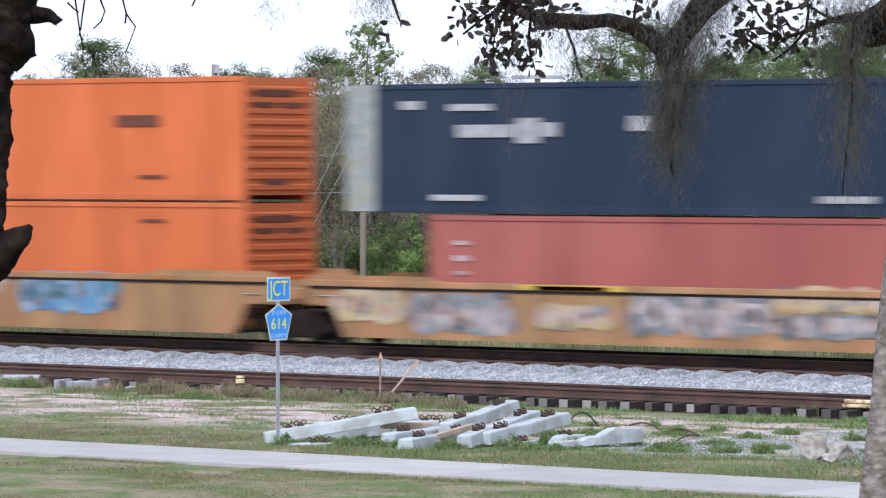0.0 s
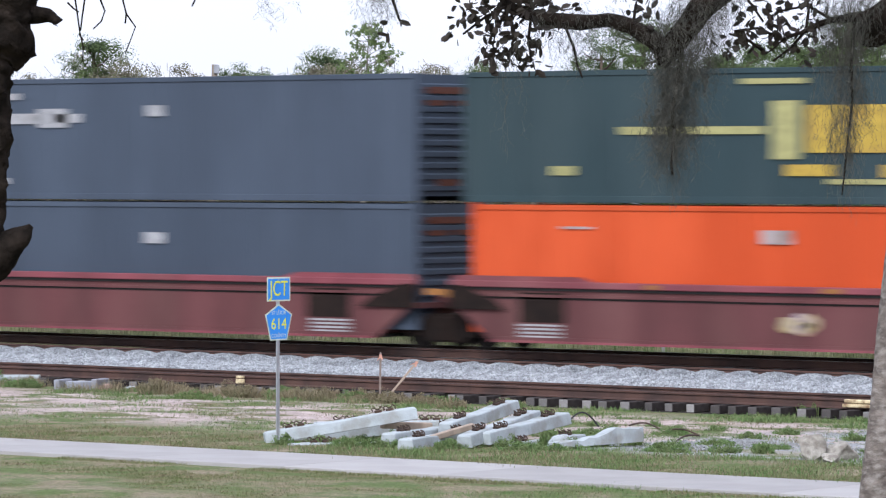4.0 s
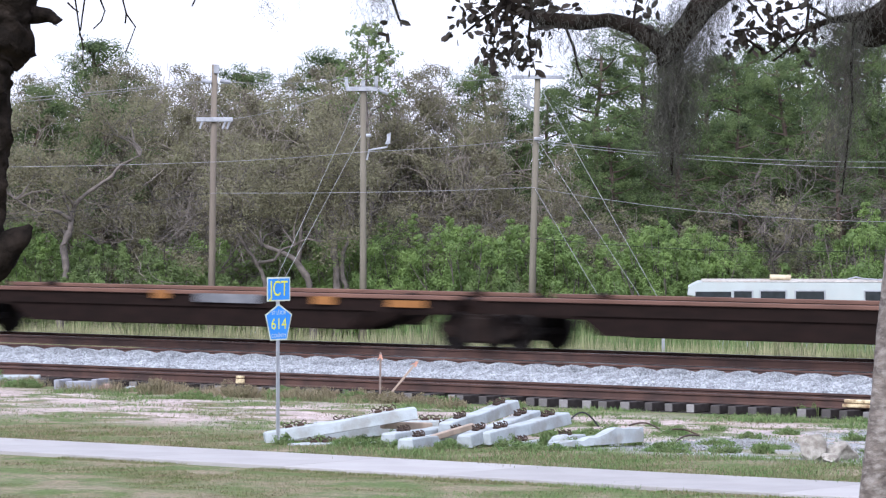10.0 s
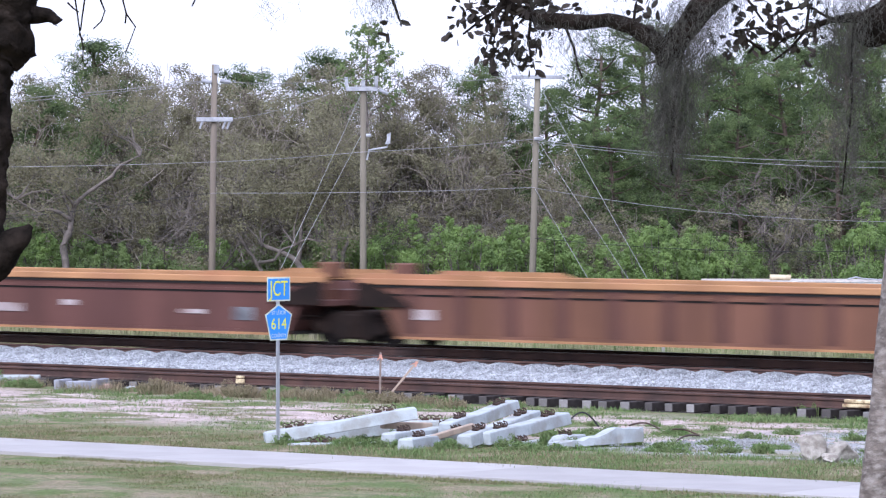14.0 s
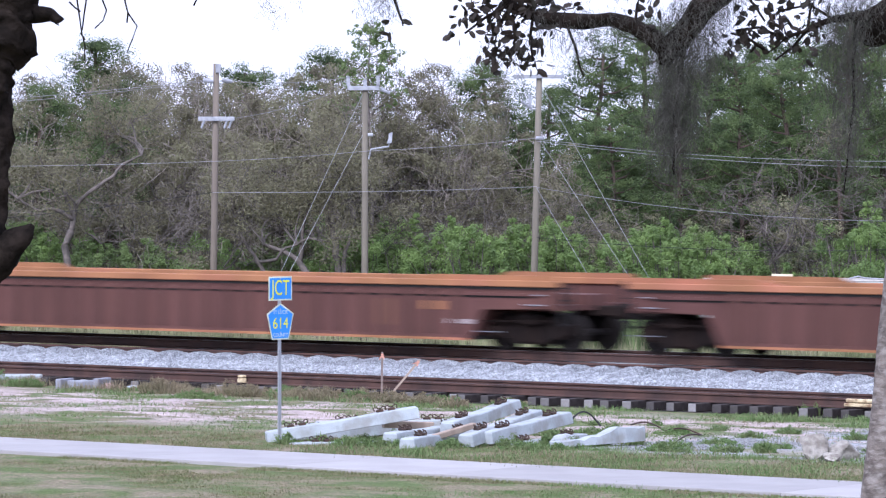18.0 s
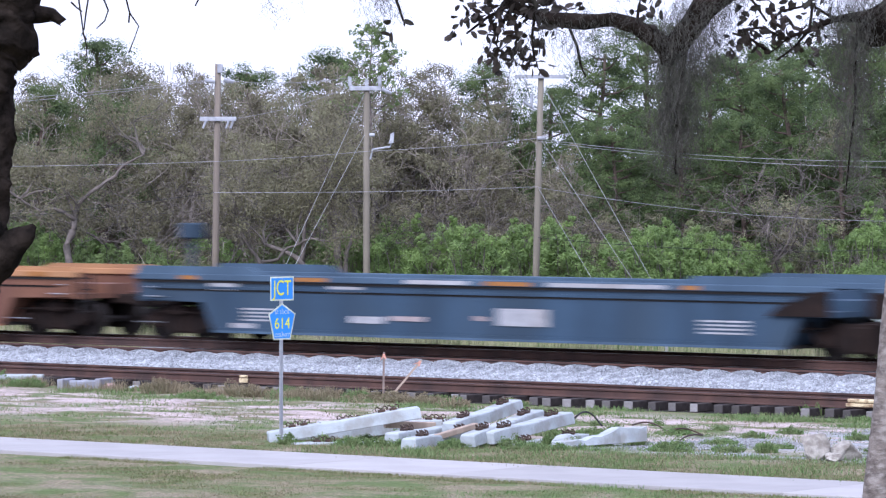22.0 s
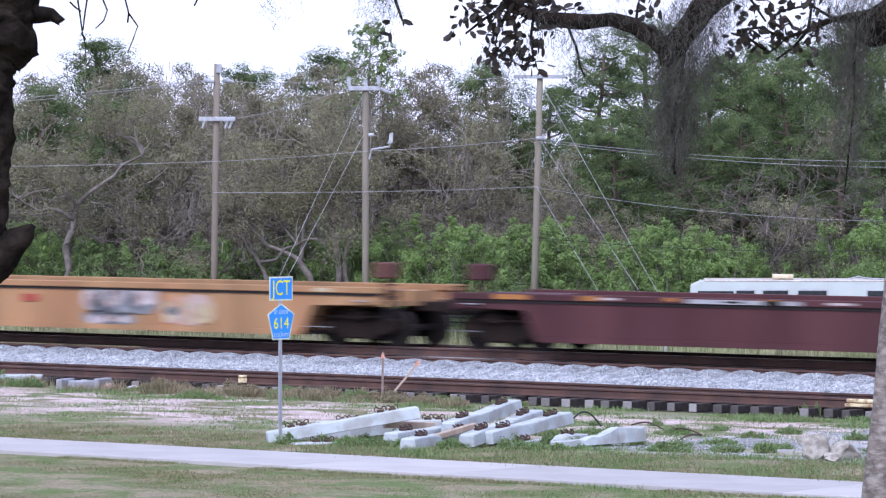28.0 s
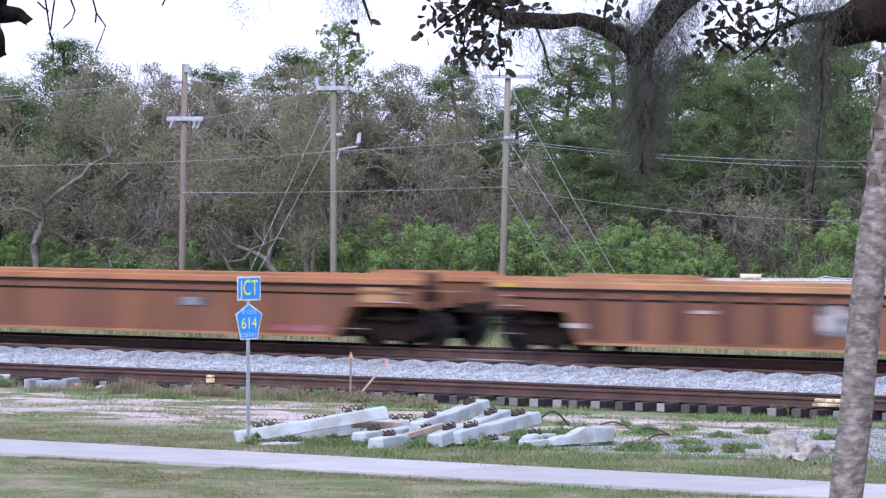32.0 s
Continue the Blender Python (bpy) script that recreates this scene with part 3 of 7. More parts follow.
def blades(name, n, area, h, mat, seed, label, width=0.012, clump=0.0, where=None, lean=0.7):
    """Grass as single bent blades in one mesh; area is x0, x1, y0, y1."""
    rng = np.random.default_rng(seed)
    if clump:
        m = max(3, n // 60)
        cxy = np.stack([rng.uniform(area[0], area[1], m), rng.uniform(area[2], area[3], m)], 1)
        if where:
            cxy = cxy[[where(a, b) for a, b in cxy]]
        pick = rng.integers(0, len(cxy), n)
        xy = cxy[pick] + rng.normal(0, clump, (n, 2))
        tall = rng.uniform(0.5, 1.2, len(cxy))[pick]
    else:
        xy = np.stack([rng.uniform(area[0], area[1], n), rng.uniform(area[2], area[3], n)], 1)
        if where:
            xy = xy[[where(a, b) for a, b in xy]]
        n = len(xy)
        tall = np.ones(n)
    z = np.array([ground_z(v) for v in xy[:, 1]]) - 0.02
    w = rng.uniform(0, 6.28, n)
    hh = rng.uniform(h[0], h[1], n) * tall
    side = np.stack([np.cos(w), np.sin(w), 0 * w], 1) * width
    bend = np.stack([-np.sin(w), np.cos(w), 0 * w], 1) * (rng.normal(0, lean, n) * hh)[:, None]
    base = np.column_stack([xy, z])
    up = np.column_stack([0 * hh, 0 * hh, hh])
    v = np.stack([base - side, base + side, base + side * 0.7 + up * 0.6 + bend * 0.4, base - side * 0.7 + up * 0.6 + bend * 0.4, base + up + bend], 1)
    k = 5 * np.arange(n)[:, None]
    f = np.concatenate([k + np.array([0, 1, 2]), k + np.array([0, 2, 3]), k + np.array([3, 2, 4])])
    tagged(new(name, raw_mesh(name, v.reshape(-1, 3), f, mat)), label, "grass", kind="stuff")


def patchy(sc, lo, seed):
    return lambda x, y: noise.noise((x * sc, y * sc, seed)) > lo


blades("lawn_grass", 190000, (-47, -29, 42.5, 51.2), (0.012, 0.042), "grass_blade", 1, "short mown lawn beside the footpath", where=patchy(0.5, -0.30, 1.0), width=0.0065)
blades("lawn_tufts", 26000, (-47, -29, 42.5, 51.0), (0.025, 0.075), "weed_blade", 21, "greener tufts in the mown lawn", clump=0.3, width=0.006, where=lambda x, y: x + 6 * noise.noise((x * 0.3, y * 0.3, 2.0)) > -38.0)
blades("verge_grass", 110000, (-53, -29, 53.75, 57.6), (0.015, 0.055), "grass_blade", 2, "rough grass verge beyond the footpath", width=0.0065, where=patchy(0.7, -0.35, 2.0))
blades("verge_tufts", 18000, (-53, -29, 53.75, 58.5), (0.04, 0.12), "weed_blade", 22, "green tufts in the rough verge", clump=0.3, width=0.0065, where=lambda x, y: x + 5 * noise.noise((x * 0.4, y * 0.4, 5.0)) > -45.0)
blades("verge_dry_grass", 12000, (-53, -29, 53.8, 57.5), (0.03, 0.10), "dry_blade", 3, "straw-coloured dry grass in the verge", clump=0.3, width=0.006)
blades("sand_weeds", 70000, (-66, -36, 57.2, 71.6), (0.012, 0.07), "weed_blade", 4, "low green weeds in patches on sand", clump=0.5, where=patchy(0.45, 0.08, 4.0), width=0.0075, lean=1.3)
blades("sand_dry_grass", 18000, (-66, -36, 58, 71.6), (0.015, 0.08), "dry_blade", 24, "thin dry grass on bare sand", clump=0.6, width=0.0065, lean=1.3)
blades("track_weeds", 7000, (-72, -55.5, 69.6, 71.95), (0.06, 0.30), "dry_blade", 5, "dry weeds growing along the siding", clump=0.20, lean=0.95, width=0.0055, where=lambda x, y: patchy(0.8, 0.02, 9.0)(x, y) and not -66.2 < x < -63.9)
blades("green_track_weeds", 22000, (-72, -40, 68.5, 71.9), (0.03, 0.13), "weed_blade", 6, "green weeds growing along the siding", clump=0.22, lean=0.9, width=0.008, where=lambda x, y: patchy(0.6, -0.05, 6.0)(x, y) and not -66.2 < x < -63.9)
blades("rank_grass", 9000, (-76, -56, 95.5, 101.0), (1.0, 1.75), "weed_blade", 17, "rank tall grass in front of the motorhome", width=0.02, clump=0.6, lean=0.2)
blades("far_grass", 26000, (-90, -42, 81.6, 88.0), (0.6, 1.1), "far_blade", 7, "tall dry grass beyond the railway", width=0.012, clump=0.5, lean=0.2)
blades("far_green_grass", 22000, (-90, -42, 82.0, 94.0), (0.5, 1.1), "far_blade", 8, "tall green grass beyond the railway", width=0.014, clump=0.4, lean=0.2)


def weed_clump(name, x, y, h, r, n, mat, label, seed):
    rng = random.Random(seed)
    s = Shape()
    for i in range(n // 3):
        w, q = rng.uniform(0, 6.28), r * rng.random() ** 0.6
        ex, ey = q * math.cos(w), q * math.sin(w)
        hh = h * rng.uniform(0.5, 1.0) * (1 - 0.4 * q / r)
        b = rng.uniform(0, 6.28)
        dx, dy = 0.012 * math.cos(b), 0.012 * math.sin(b)
        ox, oy = ex * 0.35 + rng.gauss(0, 0.04), ey * 0.35 + rng.gauss(0, 0.04)
        s.add([(ex - dx, ey - dy, 0), (ex + dx, ey + dy, 0), (ex + ox * .6 + dx, ey + oy * .6 + dy, hh * .6), (ex + ox * .6 - dx, ey + oy * .6 - dy, hh * .6), (ex + ox, ey + oy, hh)],
              [(0, 1, 2, 3), (3, 2, 4)])
    t = thing(name, label, "weeds", pose(x, y, ground_z(y) - 0.02))
    tagged(part("blade_growth", s, mat, t), kind="stuff")
    ng = np.random.default_rng(seed)
    k = max(8, int(34 * r / 0.3))
    w, q = ng.uniform(0, 6.28, k), r * ng.random(k) ** 0.6
    c = np.stack([q * np.cos(w), q * np.sin(w), h * ng.uniform(0.05, 0.95, k) * (1 - 0.6 * q / r)], 1)
    tagged(part("leaf_growth", leaf_puffs("leaf_growth", c, ng.uniform(0.04, 0.10, k), 4, 20, (0.007, 0.018), mat, ng, flat=0.8, stray=0.4), None, t), kind="stuff")


# ---- train ----
SPEED = 23.2
TRAIN = []          # thing, its offset along the line at the start
LIFT = 0.068         # bodies ride this much above the wheels' datum
WHEELS = []         # wheelset, its car's offset, its place on the car


def on_track(x):
    return pose(x, MAIN_Y, MAIN_Z + LIFT)


def wheelset_mesh():
    s = Shape()
    prof = [(0.755 - 0.11, 0.30), (0.755 - 0.10, 0.452), (0.755 - 0.07, 0.452), (0.755 - 0.06, 0.423), (0.755 + 0.06, 0.415), (0.755 + 0.06, 0.36), (0.755 + 0.02, 0.33), (0.755 + 0.02, 0.14), (0.755 + 0.09, 0.12), (0.755 + 0.09, 0.07)]
    for sg in (1, -1):
        s.lathe([(a * sg, r) for a, r in prof], "y", (0, 0, 0), 20)
        for j in range(3):
            w = 2.1 * j
            s.box(-0.03, 0.03, sg * 0.78 - 0.012, sg * 0.78 + 0.012, 0.17, 0.29, m=Matrix.Rotation(w, 4, "Y"))
    s.lathe([(-1.1, 0.075), (1.1, 0.075)], "y", (0, 0, 0), 10)
    return s.mesh("wheelset", "wheel")


def side_frame_mesh(y):
    s = Shape()
    out = [(-1.18, 0.42), (-1.18, 0.62), (-0.85, 0.66), (-0.45, 0.80), (0.45, 0.80), (0.85, 0.66), (1.18, 0.62), (1.18, 0.42), (0.98, 0.34), (0.75, 0.36), (0.45, 0.17), (-0.45, 0.17), (-0.75, 0.36), (-0.98, 0.34)]
    s.prism(out, "y", y - 0.07, y + 0.07)
    for x in (-0.89, 0.89):
        s.lathe([(y - 0.16, 0.14), (y + 0.16, 0.14), (y + 0.17, 0.08)] if y > 0 else [(y + 0.16, 0.14), (y - 0.16, 0.14), (y - 0.17, 0.08)], "y", (x, 0, 0.42), 12)
    for x in (-0.16, 0.0, 0.16):
        s.lathe([(0.22, 0.07), (0.58, 0.07)], "z", (x, y * 1.09, 0), 8)
    return s.mesh("side_frame", "truck")


WHEELSET = wheelset_mesh()
SIDE_FRAMES = [side_frame_mesh(-1.0), side_frame_mesh(1.0)]
BOLSTER = Shape().box(-0.22, 0.22, -1.12, 1.12, 0.46, 0.74, c=0.03).box(-0.5, 0.5, -0.3, 0.3, 0.6, 0.8, c=0.03).mesh("bogie", "truck")
COUPLER = Shape().box(-0.85, 0.35, -0.12, 0.12, 0.72, 0.95, c=0.03).box(0.3, 0.62, -0.2, 0.2, 0.66, 1.0, c=0.05).box(0.5, 0.68, -0.28, 0.02, 0.68, 0.98, c=0.05).mesh("coupler", "truck")


def bogie(car, x, offset):
    b = part("bogie", BOLSTER, None, car, "grimy four-wheel bogie", at=pose(x, 0, -LIFT))
    for me in SIDE_FRAMES:
        part("side_frame", me, None, b)
    for dx in (-0.89, 0.89):
        w = part("wheelset", WHEELSET, None, b, at=pose(dx, 0, 0.42))
        WHEELS.append((w, offset, x + dx, dx))
    return b


ACCENT = {"pink_paint": "white_paint", "white_paint": "lilac_paint", "teal_paint": "slate", "lilac_paint": "cream_paint", "grey_paint": "white_paint", "cyan_paint": "teal_paint", "cream_paint": "lilac_paint", "magenta_paint": "pink_paint"}


def decal(car, x0, x1, z0, z1, mat, label="", y=-1.54, name="marking", ragged=0):
    """Paint on the near side, a few millimetres proud."""
    rg = random.Random(int(x0 * 977 + z0 * 131))
    s = Shape()
    if not ragged:
        h = z1 - z0
        k = 0.30 if mat == "white_paint" else 0.08
        s.box(x0, x1, y - 0.004, y + 0.002, z0 + k * h, z1 - k * h)
        part(name, s, mat, car, label)
        return
    def blob(cx, cz, rx, rz, k=11):
        """A rounded uneven patch."""
        a0 = rg.uniform(0, 6.28)
        return [(cx + rx * rg.uniform(0.7, 1.15) * math.cos(a0 + 6.283 * i / k), min(z1, max(z0, cz + rz * rg.uniform(0.7, 1.15) * math.sin(a0 + 6.283 * i / k)))) for i in range(k)]
    w, h = x1 - x0, z1 - z0
    n = max(8, int(w / 0.22))
    xs = [x0 + w * i / n for i in range(n + 1)]
    top = [z1 - h * 0.22 * rg.random() ** 1.5 - (0.3 * h if i in (0, n) else 0) for i in range(n + 1)]
    low = [z0 + h * 0.22 * rg.random() ** 1.5 + (0.3 * h if i in (0, n) else 0) for i in range(n + 1)]
    s.prism(list(zip(xs, low)) + list(zip(xs, top))[::-1], "y", y - 0.004, y + 0.002)
    patch = part(name, s, mat, car, label)
    other = ACCENT.get(mat, "white_paint")
    k = max(3, int(w / 0.42))
    for i in range(k):
        cx = x0 + w * (i + 0.5) / k
        part("letter", Shape().prism(blob(cx + rg.gauss(0, 0.08), z0 + h * rg.uniform(0.35, 0.65), 0.24 * rg.uniform(0.6, 1.2), h * rg.uniform(0.22, 0.42)), "y", y - 0.007, y - 0.0045), other, patch, "sprayed letter shape")
        if rg.random() < 0.75:
            part("letter", Shape().prism(blob(cx + rg.gauss(0, 0.15), z0 + h * rg.uniform(0.2, 0.8), 0.17 * rg.uniform(0.5, 1.2), h * rg.uniform(0.10, 0.24)), "y", y - 0.010, y - 0.0075), rg.choice((mat, ACCENT.get(other, mat), "grey_paint")), patch, "sprayed letter shape")
        if rg.random() < 0.4:
            e, g, tilt = cx + rg.gauss(0, 0.1), rg.uniform(0.02, 0.05), rg.uniform(-0.2, 0.2)
            c, d = z0 + h * rg.uniform(0.1, 0.4), z1 - h * rg.uniform(0.1, 0.4)
            part("stroke", Shape().prism([(e, c), (e + g, c), (e + g + tilt, d), (e + tilt, d)], "y", y - 0.013, y - 0.0105), "dark", patch, "dark sprayed stroke")


GRAB = Shape().tube([(-0.24, 0.04, 0), (-0.24, 0, 0), (0.24, 0, 0), (0.24, 0.04, 0)], [0.014] * 4, 6).mesh("grab_iron", "galv")
# ribs are darker than the walls: their shading is put into the colour
RIB = Shape().prism([(-0.16, 0.0), (-0.10, -0.055), (0.10, -0.055), (0.16, 0.0)], "z", 0.0, 1.0).mesh("rib", "spine_top")


def well_car(off_l, off_r, end_l, end_r, body, chord, top=1.52, base=0.20, ribs=0, ledge=True, hood=0.11, label="", brake=(), marks=()):
    """One well of a container car between two joints; ends are 'c' coupled or 'a' sharing a bogie."""
    L = off_r - off_l
    car = thing("well_car", label, "freight car", on_track(off_l), group="freight train")
    yo = 1.52
    il, ir = (0.95 if end_l == "c" else 0.5), L - (0.95 if end_r == "c" else 0.5)      # upper side
    dl, dr = (3.35 if end_l == "c" else 1.62), L - (3.35 if end_r == "c" else 1.62)      # deep side
    mid = 0.86
    hang = top - 0.145
    for sg in (-1, 1):
        y0, y1 = (-yo, -yo + 0.07) if sg < 0 else (yo - 0.07, yo)
        ribbed = []
        s = Shape()
        s.prism([(dl, base), (dr, base), (dr + (0.9 if body == "red" and end_r == "a" else 0.35), mid), (ir - 0.15, mid + 0.05), (ir, hang), (il, hang), (il + 0.15, mid + 0.05), (dl - (0.9 if body == "red" and end_l == "a" else 0.35), mid)], "y", y0, y1)
        s.box(dl + 0.05, dr - 0.05, y0 - 0.05 if sg < 0 else y0 - 0.02, y1 + 0.02 if sg < 0 else y1 + 0.05, base - 0.03, base + 0.09)
        if ribs:
            for i in range(ribs):
                x = dl + 0.4 + (dr - dl - 0.8) * i / (ribs - 1)
                if sg > 0:
                    s.box(x - 0.05, x + 0.05, sg * yo - 0.06, sg * yo + 0.06, base + 0.09, hang)
                else:
                    ribbed.append(x)
        if ledge:
            s.box(il + 0.6, ir - 0.6, sg * yo - 0.045, sg * yo + 0.045, hang - 0.20, hang - 0.14)
        part("side_wall", s, body, car)
        for x in ribbed:
            part("rib", RIB, None, car, at=pose(x, -yo, base + 0.09) @ Matrix.Diagonal((1, 1, hang - base - 0.14, 1)))
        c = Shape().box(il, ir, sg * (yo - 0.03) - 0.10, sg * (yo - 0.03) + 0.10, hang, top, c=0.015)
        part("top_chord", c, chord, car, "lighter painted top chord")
        # the chord's shade on the wall, put in as a dark strip
        part("chord_angle", Shape().box(il + 0.1, ir - 0.1, sg * yo - 0.03, sg * yo + 0.03, hang - 0.055, hang - 0.002), "dark", car, "dark strip painted as the shade under the top chord")
        if ledge:
            # shade below the ledge, drawn as a thin dark box
            part("side_groove", Shape().box(il + 0.7, ir - 0.7, sg * yo - 0.012, sg * yo + 0.012, hang - 0.245, hang - 0.203), "dark", car, "dark strip painted as the shade under the ledge")
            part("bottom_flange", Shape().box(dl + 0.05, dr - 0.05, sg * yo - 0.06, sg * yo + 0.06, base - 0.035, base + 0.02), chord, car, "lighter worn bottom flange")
        if top > 1.4:
            for e, k in ((il, 1), (ir, -1)):
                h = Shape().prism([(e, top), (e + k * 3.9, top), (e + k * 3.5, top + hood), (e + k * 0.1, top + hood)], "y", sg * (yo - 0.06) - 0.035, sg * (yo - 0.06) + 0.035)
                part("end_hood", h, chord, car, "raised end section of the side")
    s = Shape().box(dl - 0.1, dr + 0.1, -yo + 0.1, yo - 0.1, base - 0.02, base + 0.06)
    for i in range(9):
        x = dl + (dr - dl) * (i + 0.5) / 9
        s.box(x - 0.09, x + 0.09, -yo + 0.08, yo - 0.08, base + 0.06, base + 0.14)
    part("floor", s, "dark", car)
    for a, b, end, sg in ((il, dl, end_l, 1), (dr, ir, end_r, -1)):
        s = Shape().box(a, b, -yo + 0.1, yo - 0.1, mid, mid + 0.12)
        w = dl if sg > 0 else dr
        s.prism([(w - sg * 0.35, mid), (w, base + 0.05), (w + sg * 0.12, base + 0.05), (w + sg * 0.1, hang), (w - sg * 0.1, hang)], "y", -yo + 0.1, yo - 0.1)
        s.box(a, b, -0.45, 0.45, mid + 0.1, mid + 0.34)
        part("end_platform", s, body, car)
        if end == "c":
            part("coupler", COUPLER, None, car, "steel coupler", at=pose(0.68, 0, 0, 0, 0, 180) if sg > 0 else pose(L - 0.68, 0, 0))
            e = a if sg > 0 else b
            for yy in (-1.35, 1.0):
                s = Shape()
                for q in (0.0, 0.35):
                    s.box(e - 0.03, e + 0.03, yy + q - 0.02, yy + q + 0.02, mid - 0.35, top - 0.05)
                for zz in (0.55, 0.8, 1.08, 1.35):
                    s.box(e - 0.02, e + 0.02, yy, yy + 0.35, zz - 0.015, zz + 0.015)
                part("end_ladder", s, "dark", car)
            part("end_step", Shape().box(min(a, b), min(a, b) + 0.8, -1.50, -1.44, 0.36, 0.38), "grey_paint", car, "worn bright step")
    if end_l == "c":
        bogie(car, 2.05, off_l)
    if end_r == "c":
        bogie(car, L - 2.05, off_l)
    else:
        bogie(car, L, off_l)
    for x, z1, m in brake:
        s = Shape().box(x - 0.05, x + 0.05, -0.75, -0.65, mid, z1 - 0.2).box(x - 0.24, x + 0.24, -0.9, -0.5, z1 - 0.42, z1 - 0.05, c=0.03)
        part("brake_stand", s, m, car, "hand brake housing")
        if m == "orange_brown":
            for x2 in (x - 0.95, x + 0.55):
                part("end_shield", Shape().box(x2, x2 + 1.15, -0.45, -0.40, z1 - 0.62, z1 - 0.08, c=0.01).box(x2 + 0.5, x2 + 0.58, -0.44, -0.41, mid, z1 - 0.62), chord, car, "tan sheet standing over the car's end")
    for e, k, end in ((il, 1, end_l), (ir, -1, end_r)):
        for zz in (0.98, 1.2) if end == "c" else (1.1,):
            if zz < hang - 0.05:
                part("grab_iron", GRAB, None, car, "worn bright grab iron", at=pose(e + k * 0.62, -yo - 0.03, zz))
        part("brake_rigging", Shape().tube([(e + k * 0.4, -1.2, 0.62), (e + k * 3.0, -1.2, 0.58)], [0.025, 0.025], 6).box(e + k * 1.0 - 0.18, e + k * 1.0 + 0.18, -1.28, -1.0, 0.52, 0.80, c=0.04), "truck", car, "grimy brake gear")
        if end == "a":
            if body != "ochre":
                part("end_cover", Shape().prism([(e, mid + 0.02), (e + k * 1.55, mid + 0.02), (e + k * 1.25, mid + 0.22), (e + k * 0.75, hang - 0.12), (e + k * 0.35, hang + 0.04), (e, hang + 0.04)], "y", -yo - 0.075, -yo - 0.045), "truck", car, "grimy end casting")
            if body in ("orange_brown", "red"):
                a0 = e + k * 1.9
                part("side_panel", Shape().box(min(a0, a0 + k * 1.25), max(a0, a0 + k * 1.25), -yo - 0.012, -yo - 0.006, 0.62, hang - 0.10), "truck", car, "dark painted panel")
                for q in range(4):
                    part("marking", Shape().box(min(a0, a0 + k * 1.15), max(a0, a0 + k * 1.15), -yo - 0.012, -yo - 0.006, 0.28 + 0.085 * q, 0.325 + 0.085 * q), "white", car, "row of small white lettering")
    if body in ("blue", "teal"):
        for x in (dl + 0.9, dr - 2.2):
            for q in range(4):
                part("marking", Shape().box(x, x + 1.25, -yo - 0.008, -yo - 0.002, 0.46 + 0.085 * q, 0.50 + 0.085 * q), "white", car, "row of small white lettering")
    for mk in marks:
        if len(mk) == 5 and (mk[2] + mk[3]) / 2 > hang - 0.12:
            z0 = max(mk[2], hang + 0.01)
            decal(car, mk[0], mk[1], z0, min(top - 0.005, max(mk[3], z0 + 0.11)), mk[4], y=-yo - 0.075)
        else:
            decal(car, *mk)
    TRAIN.append((car, off_l))
    return car


BEARER = Shape().box(-0.12, 0.12, -1.36, 1.36, 0.92, 1.06, c=0.01).mesh("cross_bearer", "spine")


def spine_car(off_l, off_r, first, last, marks=(), slip=0.7):
    """One platform of a low articulated container flat."""
    L = off_r - off_l
    car = thing("spine_car", "low empty container flat with a dark rusty spine frame", "freight car", on_track(off_l), group="freight train")
    a, b = (0.9 if last else 0.3), L - (0.9 if first else 0.3)
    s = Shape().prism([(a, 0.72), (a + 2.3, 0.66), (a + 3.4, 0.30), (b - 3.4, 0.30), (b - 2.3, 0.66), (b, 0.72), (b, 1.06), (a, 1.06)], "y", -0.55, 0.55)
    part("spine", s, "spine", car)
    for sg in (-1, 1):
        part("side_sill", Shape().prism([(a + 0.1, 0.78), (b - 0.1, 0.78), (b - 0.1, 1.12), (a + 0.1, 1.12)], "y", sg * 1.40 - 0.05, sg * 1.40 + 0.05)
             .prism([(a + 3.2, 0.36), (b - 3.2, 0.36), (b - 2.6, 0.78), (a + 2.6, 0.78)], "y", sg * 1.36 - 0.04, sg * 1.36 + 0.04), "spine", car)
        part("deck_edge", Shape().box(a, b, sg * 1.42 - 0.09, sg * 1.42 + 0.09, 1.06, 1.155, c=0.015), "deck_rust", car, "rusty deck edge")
    for i in range(10):
        x = a + 0.5 + (b - a - 1.0) * i / 9
        part("cross_bearer", BEARER, None, car, at=pose(x, 0, 0))
    for x in (a + 1.5, b - 1.5):
        for yy in (-1.22, 1.22):
            part("container_pedestal", Shape().box(x - 0.14, x + 0.14, yy - 0.1, yy + 0.1, 1.1, 1.20, c=0.03), "truck", car)
    if first:
        part("coupler", COUPLER, None, car, at=pose(L - 0.68, 0, 0))
        bogie(car, L - 2.2, off_l)
    if last:
        part("coupler", COUPLER, None, car, at=pose(0.68, 0, 0, 0, 0, 180))
        bogie(car, 2.0, off_l)
    if not first:
        bogie(car, L, off_l)
    for mk in marks:
        decal(car, mk[0] + slip, mk[1] + slip, *mk[2:], y=-1.515)
    if first or last:
        x = L - 1.2 if first else 1.2
        part("brake_stand", Shape().box(x - 0.05, x + 0.05, -0.75, -0.65, 1.0, 1.5).box(x - 0.2, x + 0.2, -0.95, -0.45, 1.15, 1.95, c=0.04), "spine_top", car)
    TRAIN.append((car, off_l))


